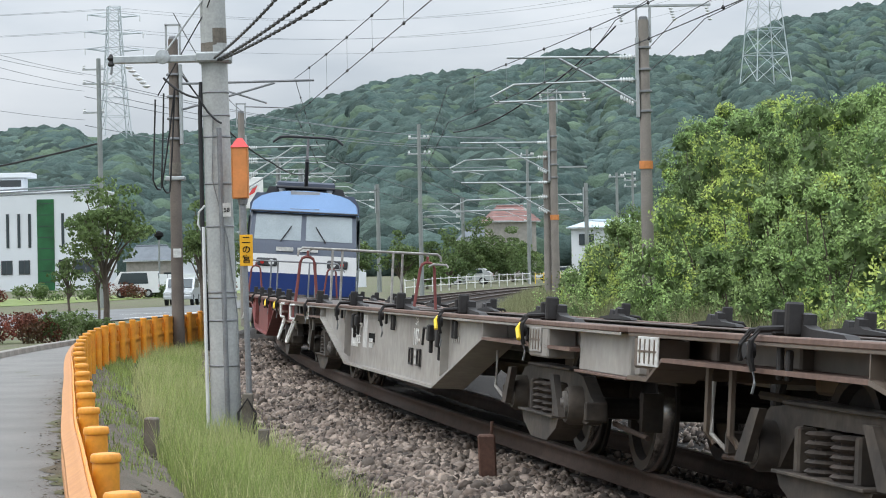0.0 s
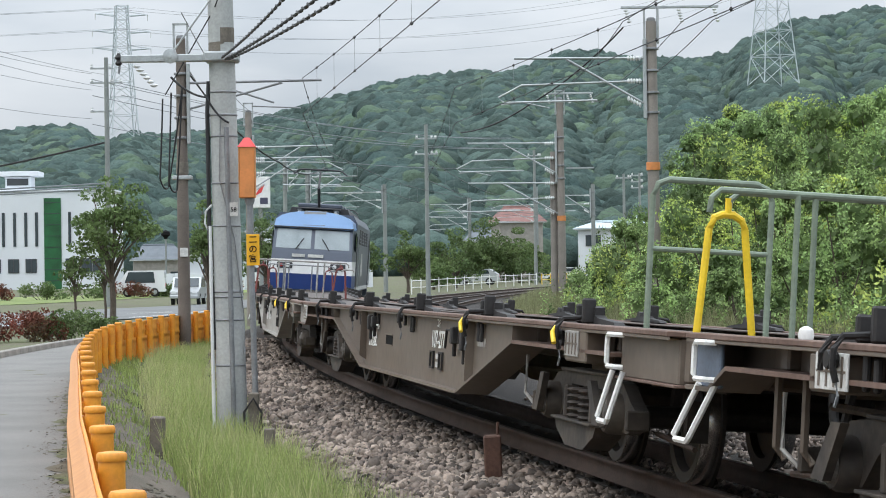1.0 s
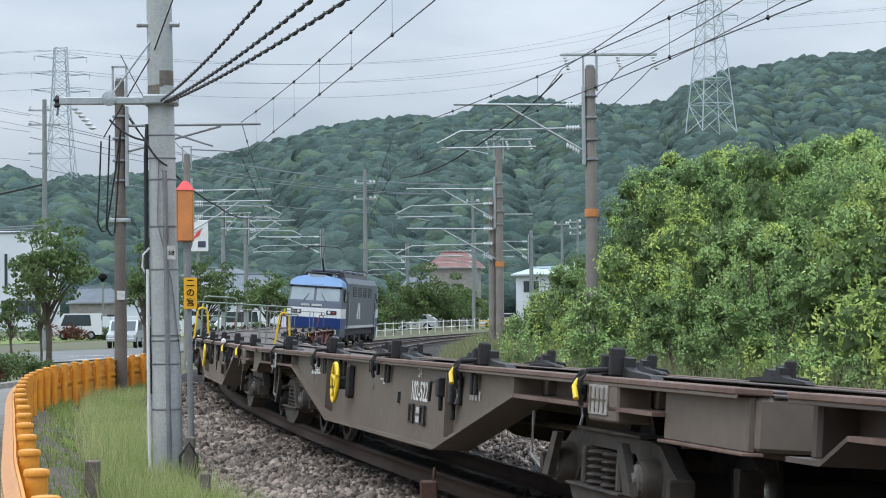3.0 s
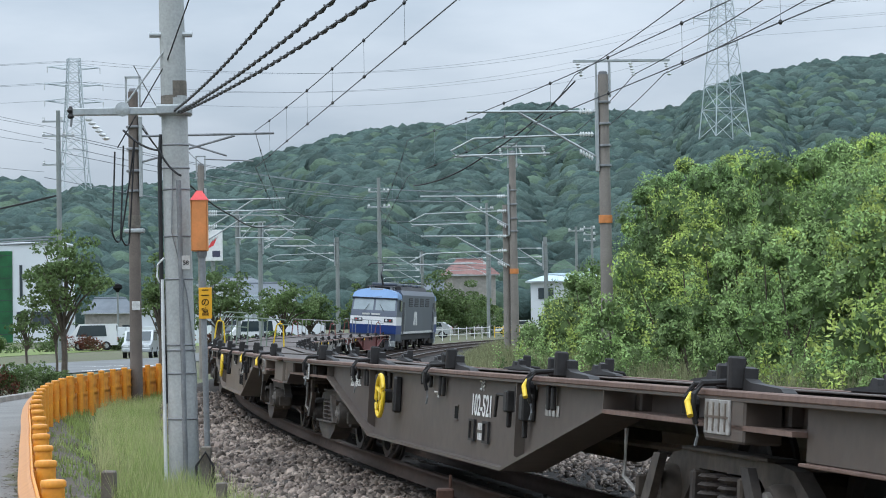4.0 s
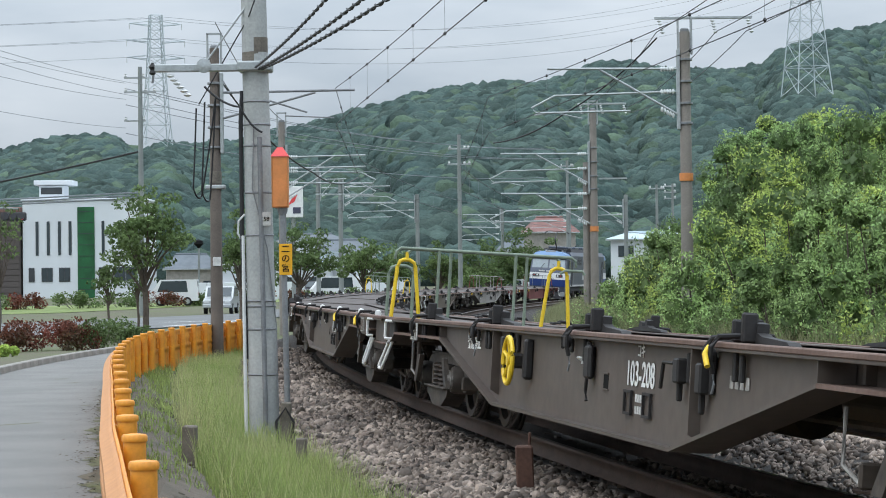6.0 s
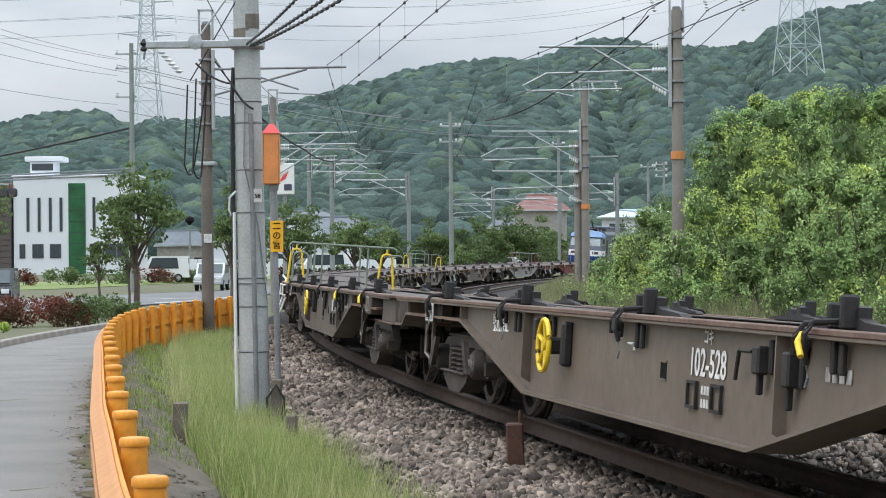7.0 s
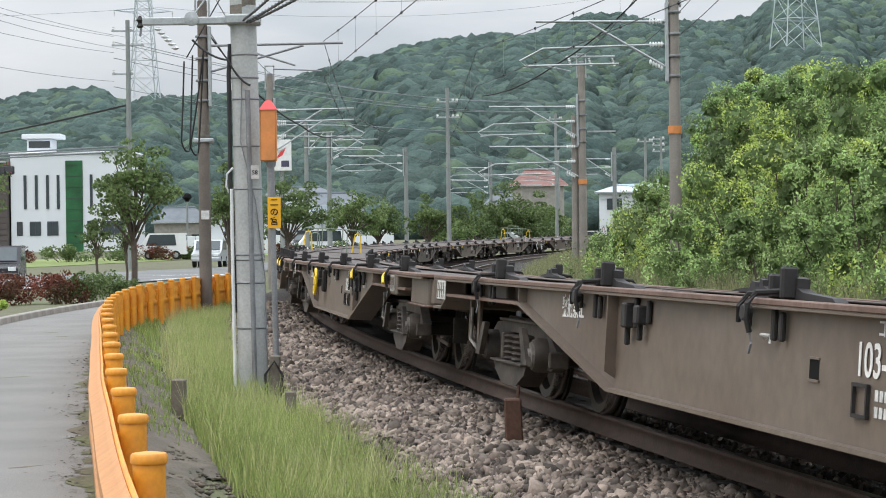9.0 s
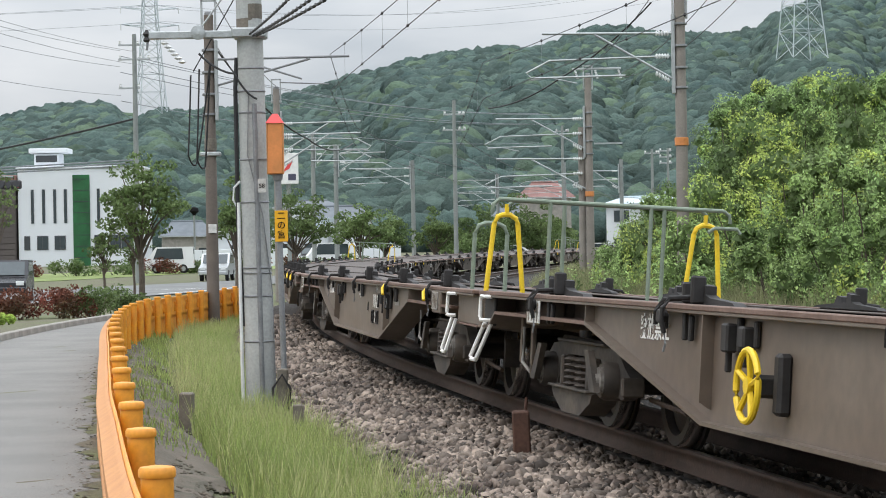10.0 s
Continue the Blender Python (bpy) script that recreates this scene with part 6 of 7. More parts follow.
def tree(x, y, height, spread, label, seed, trunk=0.10, bare=0.35, size=0.20, count=5200, material="leaf"):
    rng = np.random.default_rng(seed)
    z = gz(x, y)
    root = thing("tree", label, "tree", pose(x, y, z), "street trees")
    g = Geo()
    fork = height * bare
    g.tube([(0, 0, -0.2), (0.03, 0.02, fork * 0.5), (-0.02, 0.03, fork)], trunk, 9, trunk * 0.75)
    tips = []
    for k in range(17):
        a = k * 2.4 + rng.uniform(-0.3, 0.3)
        el = rng.uniform(0.5, 1.25)
        l = height * rng.uniform(0.28, 0.62)
        b = Vector((0, 0, fork * rng.uniform(0.75, 1.1)))
        tip = b + Vector((math.cos(a) * math.cos(el) * spread * rng.uniform(0.7, 1.1), math.sin(a) * math.cos(el) * spread * rng.uniform(0.7, 1.1), l * math.sin(el)))
        mid = b.lerp(tip, 0.5) + Vector((0, 0, 0.12))
        g.tube([b, mid, tip], trunk * 0.42, 6, trunk * 0.1)
        tips += [tip, b.lerp(tip, 0.75) + Vector(rng.normal(0, spread * 0.16, 3)), b.lerp(tip, 0.9) + Vector(rng.normal(0, spread * 0.2, 3))]
    tips.append(Vector((0, 0, height * 0.9)))
    tips.append(Vector((0.1, 0, height * 0.72)))
    part("trunk", g, "bark", root, "", True)
    cs, ds = [], []
    for t in tips:
        c, d = leaf_clump(rng, np.array(t), spread * rng.uniform(0.14, 0.30), count // len(tips), 0.5)
        cs.append(c)
        ds.append(d)
    v, f = leaves(np.concatenate(cs), np.concatenate(ds), size * 0.78, rng, 0.6)
    cr = raw("crown", v, f, material)
    cr.parent = root
    return root


tree(-9.95, 75, 5.3, 1.75, "young street tree with a loose green crown beside the road", 1, 0.11, 0.36, 0.17, 5600)
tree(-11.0, 74, 2.6, 0.6, "thin young street tree with sparse leaves", 2, 0.05, 0.5, 0.14, 700)
tree(-10.6, 78, 2.4, 0.5, "thin young street tree with few leaves", 3, 0.05, 0.55, 0.14, 500)
tree(-13.3, 68, 4.6, 0.9, "nearly bare street tree beside the road", 4, 0.05, 0.4, 0.16, 500)
tree(-9.6, 105, 5.6, 1.4, "dark street tree behind the brown mast", 5, 0.12, 0.3, 0.2, 3600)
tree(px_place(-275, 120), 120, 5.2, 2.2, "rounded green street tree behind the lamp post", 6, 0.13, 0.3, 0.2, 5200)
tree(px_place(-160, 135), 135, 4.6, 1.9, "fresh green street tree with a spreading crown", 7, 0.11, 0.36, 0.2, 4600)
tree(px_place(-115, 138), 138, 4.2, 1.8, "fresh green street tree with a spreading crown", 8, 0.11, 0.36, 0.2, 4200)
tree(px_place(-25, 165), 165, 4.4, 2.0, "olive green tree beside the line pole", 9, 0.13, 0.25, 0.24, 3800)
tree(px_place(60, 190), 190, 5.0, 3.2, "dark green tree near the track", 10, 0.13, 0.15, 0.26, 8000)
tree(px_place(120, 215), 215, 6.4, 4.4, "wide dark green tree near the track", 12, 0.16, 0.12, 0.28, 13000)
tree(px_place(172, 225), 225, 5.6, 3.8, "dark green tree in front of the houses", 13, 0.15, 0.12, 0.28, 10000)
tree(px_place(20, 180), 180, 2.6, 2.2, "low dark green tree near the track", 14, 0.12, 0.2, 0.26, 3000)


def shrub(name, x, y, rx, ry, h, label, seed, material, n, size, group="", zoff=0.0, category="shrub"):
    rng = np.random.default_rng(seed)
    z = gz(x, y) + zoff
    root = thing(name, label, category, pose(x, y, z), group)
    blobs = []
    for k in range(9):
        a = rng.uniform(0, 2 * math.pi)
        q = rng.uniform(0, 0.75) ** 0.7
        blobs.append((np.array([math.cos(a) * rx * q, math.sin(a) * ry * q, h * rng.uniform(0.25, 0.72)]), min(rx, ry, h) * rng.uniform(0.35, 0.6)))
    cs, ds = [], []
    for c, r in blobs:
        p, d = leaf_clump(rng, c, r, n // 9, 0.9)
        cs.append(p)
        ds.append(d)
    v, f = leaves(np.concatenate(cs), np.concatenate(ds), size, rng, 0.55)
    o = raw("foliage", v, f, material)
    o.parent = root
    st = Geo()
    for c, r in blobs:
        st.tube([(c[0] * 0.3, c[1] * 0.3, -0.1), tuple(c)], 0.02, 5, 0.008)
    part("stem", st, "bark", root)
    return root


for k, (x, y, rx, ry, h, m_, lab) in enumerate(((-9.7, 63.5, 1.0, 0.7, 0.95, "leaf", "dark green shrub beside the footpath"), (-10.5, 63.0, 0.9, 0.7, 0.85, "red_leaf", "reddish shrub beside the footpath"), (-11.6, 62.0, 0.9, 0.8, 0.75, "red_leaf", "reddish shrub beside the footpath"),
                                                (-9.0, 65.0, 0.8, 0.7, 0.75, "leaf", "green shrub beside the footpath"), (-12.3, 58.0, 0.7, 0.5, 0.35, "bright_leaf", "low yellow-green plant by the kerb"), (-10.9, 57.0, 0.7, 0.4, 0.28, "bright_leaf", "low yellow-green plant by the kerb"),
                                                (-7.4, 69, 0.6, 0.6, 0.5, "bank_leaf", "pale green weed clump by the guard rail"))):
    shrub("roadside_shrub", x, y, rx, ry, h, lab, 40 + k, m_, 2400, 0.085, "roadside shrubs", 0.0)
for k in range(12):
    shrub("hedge", -36 + k * 2.6, 150 + k * 2.2, 2.0, 1.2, 1.1, "low trimmed green hedge in the grass verge", 60 + k, "leaf" if k % 3 else "red_leaf", 1500, 0.16, "verge hedges")
strip("grass_verge", [(-80, 150), (-40, 165), (-22, 180), (-13, 215)], [(-80, 100), (-44, 122), (-24, 142), (-13.5, 180)], "grass", 0.03, "green grass verge between road and building", "grass", flat_z)


# outline of the overgrown bank: metres across at 60 m and height there above the eye
BANK = [(3.4, -1.2), (4.3, -0.6), (5.0, 0.45), (5.7, 1.5), (6.7, 1.8), (7.25, 2.7), (7.65, 3.9), (8.2, 4.35), (8.7, 4.3), (9.5, 4.45), (10.4, 4.2), (11.4, 4.65), (14, 5.0), (24, 5.6)]


def overgrowth():
    """Shrubs and creepers beyond the second track, many clumps of leaves."""
    rng = np.random.default_rng(78)
    kinds = (("bank_leaf", 0.58), ("bright_leaf", 0.22), ("leaf", 0.20))
    spots = []
    for s in np.arange(24, 76, 1.55):
        for lat in np.arange(9.0, 18.0, 1.4):
            p = on_track(s + rng.uniform(-0.6, 0.6), lat + rng.uniform(-0.6, 0.6))
            spots.append((p[0], p[1], lat))
    for x, y, lat in spots:
        limit = 1.42 + np.interp(x * 60 / y, [q[0] for q in BANK], [q[1] for q in BANK]) * y / 60
        z0 = gz(x, y)
        top = min(limit, 1.5 + (lat - 8.6) * 1.25 + rng.uniform(-0.4, 0.5)) - z0 - rng.uniform(0.0, 1.0) ** 2 * 1.9
        if top < 0.45 or x / y > 0.30 or x * 60 / y < 4.25:
            continue
        mname = str(rng.choice([q[0] for q in kinds], p=[q[1] for q in kinds]))
        root = thing("bank_shrub", "overgrown shrub with creepers on the railway bank" if mname != "bright_leaf" else "shrub with fresh yellow-green leaves on the railway bank", "shrub", pose(x, y, z0), "bank shrubs")
        cs, ds, inner, away = [], [], [], []
        core = Geo()
        n = max(3, int(top * 2.0))
        for b in range(n):
            rr = rng.uniform(0.26, 0.70)
            h = min(top - rr * 0.75, (top - 0.2) * (b + 0.9) / n)
            c = np.array([rng.normal(0, 0.62), rng.normal(0, 0.62), max(0.25, h)])
            p, d = leaf_clump(rng, c, rr, 330, 0.75)
            cs.append(p)
            ds.append(d)
            # darker leaves within the clump stand for its shaded depth
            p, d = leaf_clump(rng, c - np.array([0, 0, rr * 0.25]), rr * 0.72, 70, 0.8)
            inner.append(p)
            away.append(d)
            core.tube([(c[0] * 0.4, c[1] * 0.4, -0.1), (c[0] * 0.7, c[1] * 0.6, c[2] * 0.6), tuple(c)], 0.025, 5, 0.008)
        # upright leafy shoots
        for b in range(16):
            tall = rng.uniform(0.5, 1.1)
            foot = np.array([rng.normal(0, 0.8), rng.normal(0, 0.8), max(0.1, rng.uniform(0.1, 1.0) * top - tall)])
            p = foot + np.stack([rng.normal(0, 0.07, 60), rng.normal(0, 0.07, 60), rng.uniform(0, tall, 60)], 1)
            cs.append(p)
            ds.append(np.tile(np.array([0, 0, 0.6]), (60, 1)))
        v, f = leaves(np.concatenate(cs), np.concatenate(ds), 0.088, rng, 0.46, 0.35)
        o = raw("foliage", v, f, mname)
        o.parent = root
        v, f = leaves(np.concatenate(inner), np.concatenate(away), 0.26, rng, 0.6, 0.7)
        o = raw("inner_foliage", v, f, "shade_leaf")
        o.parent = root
        tagged(part("stem", core, "bark", root), kind="stuff")


overgrowth()


def blades(name, spots, height, width, material, label, seed, lean=0.35):
    """Grass: bent two-step blades."""
    rng = np.random.default_rng(seed)
    n = len(spots)
    a = rng.uniform(0, 2 * math.pi, n)
    h = height * rng.uniform(0.45, 1.25, n)
    side = np.stack([np.cos(a), np.sin(a), np.zeros(n)], 1) * width
    b = rng.uniform(0, 2 * math.pi, n)
    out = np.stack([np.cos(b), np.sin(b), np.zeros(n)], 1) * (h * lean * rng.uniform(0.2, 1.3, n))[:, None]
    up = np.stack([np.zeros(n), np.zeros(n), h], 1)
    m = spots + up * 0.55 + out * 0.3
    t = spots + up + out
    v = np.stack([spots - side, spots + side, m - side * 0.7, m + side * 0.7, t], 1).reshape(-1, 3)
    k = np.arange(n)[:, None] * 5
    f = np.concatenate([k + [0, 1, 3], k + [0, 3, 2], k + [2, 3, 4]]).reshape(-1, 3)
    return tagged(raw(name, v, f, material), label, "grass", kind="stuff")


def lawn():
    rng = np.random.default_rng(31)

    def spread(s0, s1, l0, l1, n, clump=0.25):
        m = max(1, n // 25)
        cs, cl = rng.uniform(s0, s1, m), rng.uniform(l0, l1, m)
        pick = rng.integers(0, m, n)
        s, l = cs[pick] + rng.normal(0, clump, n), np.clip(cl[pick] + rng.normal(0, clump * 0.6, n), l0 - 0.15, l1 + 0.1)
        p = on_track(s, 0.0)
        a = np.interp(s, S_, HEAD)
        x, y = p[:, 0] + l * np.cos(a), p[:, 1] - l * np.sin(a)
        return np.stack([x, y, ground_z(x, y) - 0.02], 1)
    blades("verge_grass", spread(11, 60, -3.25, -2.45, 22000), 0.42, 0.006, "grass", "long green grass between guard rail and ballast", 1)
    blades("foreground_grass", spread(3, 16, -3.40, -2.2, 16000), 0.40, 0.0045, "grass", "long green grass beside the ballast", 2)
    blades("dry_grass", spread(3, 50, -3.4, -2.35, 15000), 0.46, 0.0045, "dry_grass", "pale dry grass blades among the green", 3)
    blades("low_weeds", spread(12, 60, -4.2, -3.5, 5000), 0.16, 0.008, "grass", "short weeds along the guard rail", 4)
    blades("track_weeds", spread(95, 200, 1.4, 2.6, 9000, 0.5), 0.22, 0.03, "dry_grass", "pale green weeds between the two tracks", 5)
    blades("bank_grass", spread(24, 110, 6.9, 9.4, 26000, 0.5), 0.75, 0.012, "reed", "tall pale reeds and grass at the foot of the bank", 6)


lawn()
# ---------------------------------------------------------------- buildings and vehicles
def office():
    """White three-storey building with a green glass strip and a dark brown wing."""
    x0, x1, y0, d = -44.4, -31.9, 240.0, 10.0
    zb, zt = 0.45, 10.75
    root = thing("office_building", "white rendered building with tall slit windows and a green glass strip", "building")
    part("wall", Geo().box(((x0 + x1) / 2, y0 + d / 2, (zb + zt) / 2), (x1 - x0, d, zt - zb), None, 0.05), "wall_white", root)
    part("parapet", Geo().box(((x0 + x1) / 2, y0 + d / 2, zt + 0.12), (x1 - x0 + 0.3, d + 0.3, 0.24), None, 0.05), "wall_white", root)
    part("green_strip", Geo().box((-37.85, y0 - 0.03, 5.4), (1.75, 0.16, 9.4), None, 0.02), "wall_green", root, "green glass strip")
    for z in np.arange(1.6, 9.8, 1.15):
        part("transom", Geo().box((-37.85, y0 - 0.12, float(z)), (1.75, 0.05, 0.05)), "frame_dark", root)
    for x in (-42.9, -41.75, -40.6, -39.5, -36.1):
        w = part("slit_window", Geo().box((x, y0 - 0.02, 6.9), (0.30, 0.12, 3.5), None, 0.02), "frame_dark", root, "tall narrow window")
        part("pane", Geo().box((x, y0 - 0.085, 6.9), (0.20, 0.02, 3.4)), "pane", w)
    for x in (-43.5, -41.9, -40.1, -36.0, -34.4, -33.2):
        w = part("window", Geo().box((x, y0 - 0.02, 3.15), (1.15 if x != -43.5 else 0.6, 0.12, 1.45), None, 0.02), "frame_dark", root)
        for o in (-0.27, 0.27):
            if x != -43.5:
                part("pane", Geo().box((x + o, y0 - 0.085, 3.15), (0.46, 0.02, 1.25)), "pane", w)
    rt = part("roof_room", Geo().box((-41.8, y0 + 4, 11.6), (2.6, 3.0, 1.7), None, 0.05), "wall_white", root, "white rooftop room")
    part("roof_slab", Geo().box((-41.6, y0 + 4, 12.75), (4.0, 3.6, 0.5), None, 0.05), "wall_white", rt)
    part("louvre", Geo().box((-41.8, y0 + 2.48, 11.9), (2.2, 0.06, 0.7)), "frame_dark", rt)
    br = thing("brown_building", "dark brown clad building with a tiled band", "building")
    part("wall", Geo().box((-52.2, y0 + 4.2, 5.0), (15.2, 9.0, 9.4), None, 0.05), "wall_brown", br)
    part("roof_band", Geo().box((-52.2, y0 + 4.2, 9.9), (15.5, 9.3, 0.5), None, 0.05), "roof_red", br)
    for z in np.arange(1.0, 9.4, 0.6):
        part("cladding_board", Geo().box((-52.2, y0 - 0.33, float(z)), (15.0, 0.05, 0.5), None, 0.01), "wall_brown", br)


office()


def house(x, y, w, d, h, roof_h, wall, roof, label, turn=0.0, windows=2):
    root = thing("house", label, "house", pose(x, y, gz(x, y) - 0.2, 0, 0, turn), "houses below the hill")
    part("wall", Geo().box((0, 0, h / 2), (w, d, h), None, 0.03), wall, root)
    e = 0.5
    g = Geo().add([(-w / 2 - e, -d / 2 - e, h), (w / 2 + e, -d / 2 - e, h), (w / 2 + e, d / 2 + e, h), (-w / 2 - e, d / 2 + e, h), (-w / 3.2, 0, h + roof_h), (w / 3.2, 0, h + roof_h)],
                  [(0, 1, 5, 4), (2, 3, 4, 5), (1, 2, 5), (3, 0, 4), (0, 3, 2, 1)])
    r = part("roof", g, roof, root)
    part("ridge", Geo().tube([(-w / 3.2, 0, h + roof_h), (w / 3.2, 0, h + roof_h)], 0.14, 8), roof, r)
    part("eave", Geo().box((0, 0, h - 0.06), (w + 2 * e - 0.1, d + 2 * e - 0.1, 0.12)), "wall_white", r)
    for fl in range(max(1, int(h // 2.7))):
        for k in range(windows):
            px = (k + 0.5) / windows * w - w / 2
            win = part("window", Geo().box((px, -d / 2 - 0.02, 1.5 + fl * 2.7), (1.5, 0.12, 1.1), None, 0.02), "frame_dark", root)
            for o in (-0.36, 0.36):
                part("pane", Geo().box((px + o, -d / 2 - 0.085, 1.5 + fl * 2.7), (0.64, 0.02, 0.98)), "pane", win)


house(12.3, 300, 5.6, 5, 7.7, 2.0, "kerb", "roof_red", "two-storey house with a faded red tiled roof", 12)
house(8.5, 310, 5.0, 5, 5.6, 1.5, "wall_white", "roof_grey", "house with a grey roof among trees", 0)
house(22.6, 285, 4.5, 5, 5.4, 1.3, "kerb", "roof_grey", "small house with a grey roof", 5)
house(-33.8, 300, 6.4, 6, 3.6, 1.9, "kerb", "roof_grey", "house with a dark grey tiled roof beyond the road", 8, 3)
house(-28.6, 312, 5.4, 6, 3.4, 1.6, "kerb", "roof_grey", "low house with a grey tiled roof", -4)
house(-17.0, 280, 7.5, 6, 6.6, 0.8, "wall_white", "roof_grey", "pale house with a flat dark roof behind street trees", 3, 3)
house(-10.2, 220, 5.5, 5, 4.4, 1.1, "wall_white", "roof_grey", "white house with small windows behind street trees", 0)
house(-17.8, 200, 4.2, 4, 3.3, 0.5, "wall_white", "roof_grey", "white shed with dark windows", 0, 1)
house(-13.8, 215, 5.0, 4, 3.2, 0.5, "wall_white", "roof_pale", "low white building beside the track", 0)
house(19.0, 232, 6.0, 8, 5.4, 0.7, "wall_white", "roof_pale", "white building with a pale sheet roof behind the mast", -10)
house(23.6, 240, 5.5, 8, 6.2, 0.9, "wall_white", "roof_pale", "white building with a pale blue roof beside the bank", -10)


def block_walls():
    for x0, x1, y, h in ((-11.5, -3.2, 205, 1.9), (-22, -13, 196, 1.6)):
        z = gz((x0 + x1) / 2, y)
        root = thing("boundary_wall", "low white boundary wall beside the far track", "wall", None, "", "structure")
        n = int((x1 - x0) / 1.2)
        me = Geo().box((0, 0, 0), (1.16, 0.15, h), None, 0.02).mesh("wall_panel", "wall_white")
        for k in range(n):
            o = new("wall_panel", me)
            o.parent = root
            o.matrix_basis = pose(x0 + (k + 0.5) * 1.2, y, z + h / 2 - 0.1)


block_walls()


def fence(pts, label, material, h=1.0):
    root = thing("fence", label, "fence", None, "", "structure")
    post = Geo().box((0, 0, h / 2), (0.07, 0.07, h + 0.1), None, 0.01).mesh("fence_post", material)
    for a, b in zip(pts[:-1], pts[1:]):
        a, b = Vector(a), Vector(b)
        n = max(1, int((b - a).length / 3.0))
        for k in range(n + 1):
            p = a.lerp(b, k / n)
            o = new("fence_post", post)
            o.parent = root
            o.matrix_basis = pose(p.x, p.y, p.z)
        for q in (0.45, 0.92):
            part("fence_rail", Geo().tube([a + Vector((0, 0, h * q)), b + Vector((0, 0, h * q))], 0.028, 6), material, root)


def edge_point(s, lat):
    p = on_track(s, lat)
    return (p[0], p[1], gz(p[0], p[1]))


fence([edge_point(s, -5.0) for s in (150, 165, 180, 195)], "white pipe fence along the far curve", "white")
fence([edge_point(s, -5.2) for s in (198, 215, 232, 250)], "yellow guard fence along the far curve", "yellow", 0.9)


def car(x, y, turn, paint, label, van=False, w=1.5, h=1.5, l=3.9):
    root = thing("car", label, "car", pose(x, y, gz(x, y) + 0.03, 0, 0, turn), "cars on the road")
    if van:
        prof = [(-l / 2, 0.35), (l / 2, 0.35), (l / 2, 0.9), (l / 2 - 0.25, 1.15), (l / 2 - 0.75, h), (-l / 2 + 0.05, h), (-l / 2, 1.0)]
    else:
        prof = [(-l / 2, 0.35), (l / 2, 0.35), (l / 2, 0.72), (l / 2 - 0.9, 0.92), (l / 2 - 1.45, h), (-l / 2 + 0.7, h), (-l / 2 + 0.1, 1.0), (-l / 2, 0.9)]
    part("body", Geo().prism(prof, 0, -w / 2, w / 2), paint, root)
    hood = 0.75 if van else 1.45
    part("windscreen", Geo().prism([(l / 2 - (0.22 if van else 0.92), 1.0), (l / 2 - hood + 0.08, h - 0.06), (l / 2 - hood + 0.05, h - 0.06), (l / 2 - (0.25 if van else 0.96), 1.0)], 0, -w / 2 + 0.12, w / 2 - 0.12), "pane", root)
    part("rear_window", Geo().box((0, -l / 2 + (0.02 if van else 0.38), h - 0.32), (w - 0.3, 0.05, 0.36)), "pane", root)
    for sx in (-1, 1):
        part("side_window", Geo().prism([(-l / 2 + 0.7, 0.98), (l / 2 - hood + 0.2, 0.98), (l / 2 - hood - 0.1, h - 0.1), (-l / 2 + 0.8, h - 0.1)], 0, sx * w / 2, sx * (w / 2 + 0.012)), "pane", root)
        part("headlight", Geo().box((sx * (w / 2 - 0.22), l / 2 + 0.005, 0.70), (0.28, 0.03, 0.15), None, 0.01), "porcelain", root)
        part("tail_light", Geo().box((sx * (w / 2 - 0.15), -l / 2 - 0.005, 0.82), (0.18, 0.03, 0.22), None, 0.01), "tail_red", root)
        for wy in (-l / 2 + 0.75, l / 2 - 0.75):
            wheel = part("wheel", Geo().lathe((sx * (w / 2 - 0.08), wy, 0.31), 0, [(0.2, -0.1), (0.31, -0.09), (0.31, 0.09), (0.2, 0.1)], 18), "tyre", root, "", True)
            part("rim", Geo().lathe((sx * (w / 2 + 0.01), wy, 0.31), 0, [(0.19, 0), (0.17, sx * 0.02), (0.05, sx * 0.015)], 14), "galv", wheel)
    for e in (-1, 1):
        part("bumper", Geo().box((0, e * l / 2, 0.45), (w, 0.12, 0.22), None, 0.04), paint, root)
    return root


car(-13.2, 132, 178, "car_silver", "silver small car waiting on the road", False, 1.6, 1.55, 3.7)
car(-19.8, 165, 92, "car_white", "white mini van parked beyond the verge", True, 1.48, 1.85, 3.4)
car(-11.6, 196, 172, "car_dark", "dark red-brown small car on the road", False, 1.6, 1.5, 3.7)
car(4.8, 205, 80, "car_silver", "silver car on the road beyond the track", False, 1.6, 1.4, 3.9)
car(14.0, 232, 95, "car_white", "white car parked beyond the track", False, 1.6, 1.4, 3.9)
car(-9.4, 185, 100, "car_white", "white van parked by the white building", True, 1.6, 1.9, 4.0)
MOVER = car(-30.0, 118, 0, "car_dark", "dark car driving along the road", False, 1.7, 1.55, 4.2)


def sign_tower():
    x, y = px_place(-284, 150), 150
    root = thing("sign_tower", "white advertising board with a red mark on a pole", "sign", pose(x, y, 0))
    part("post", Geo().tube([(0, 0, gz(x, y) - 0.2), (0, 0, 7.6)], 0.14, 10), "far_pole", root)
    b = part("board", Geo().box((0.1, -0.1, 7.0), (1.1, 0.25, 2.0), None, 0.03), "white", root, "white board")
    part("mark", Geo().prism([(-0.35, 6.75), (0.1, 7.0), (0.35, 7.6), (0.0, 7.3)], 1, -0.24, -0.228), "lamp_red", b)
    part("mark", Geo().box((0.25, -0.232, 6.45), (0.5, 0.01, 0.4)), "sign_blue", b)


sign_tower()


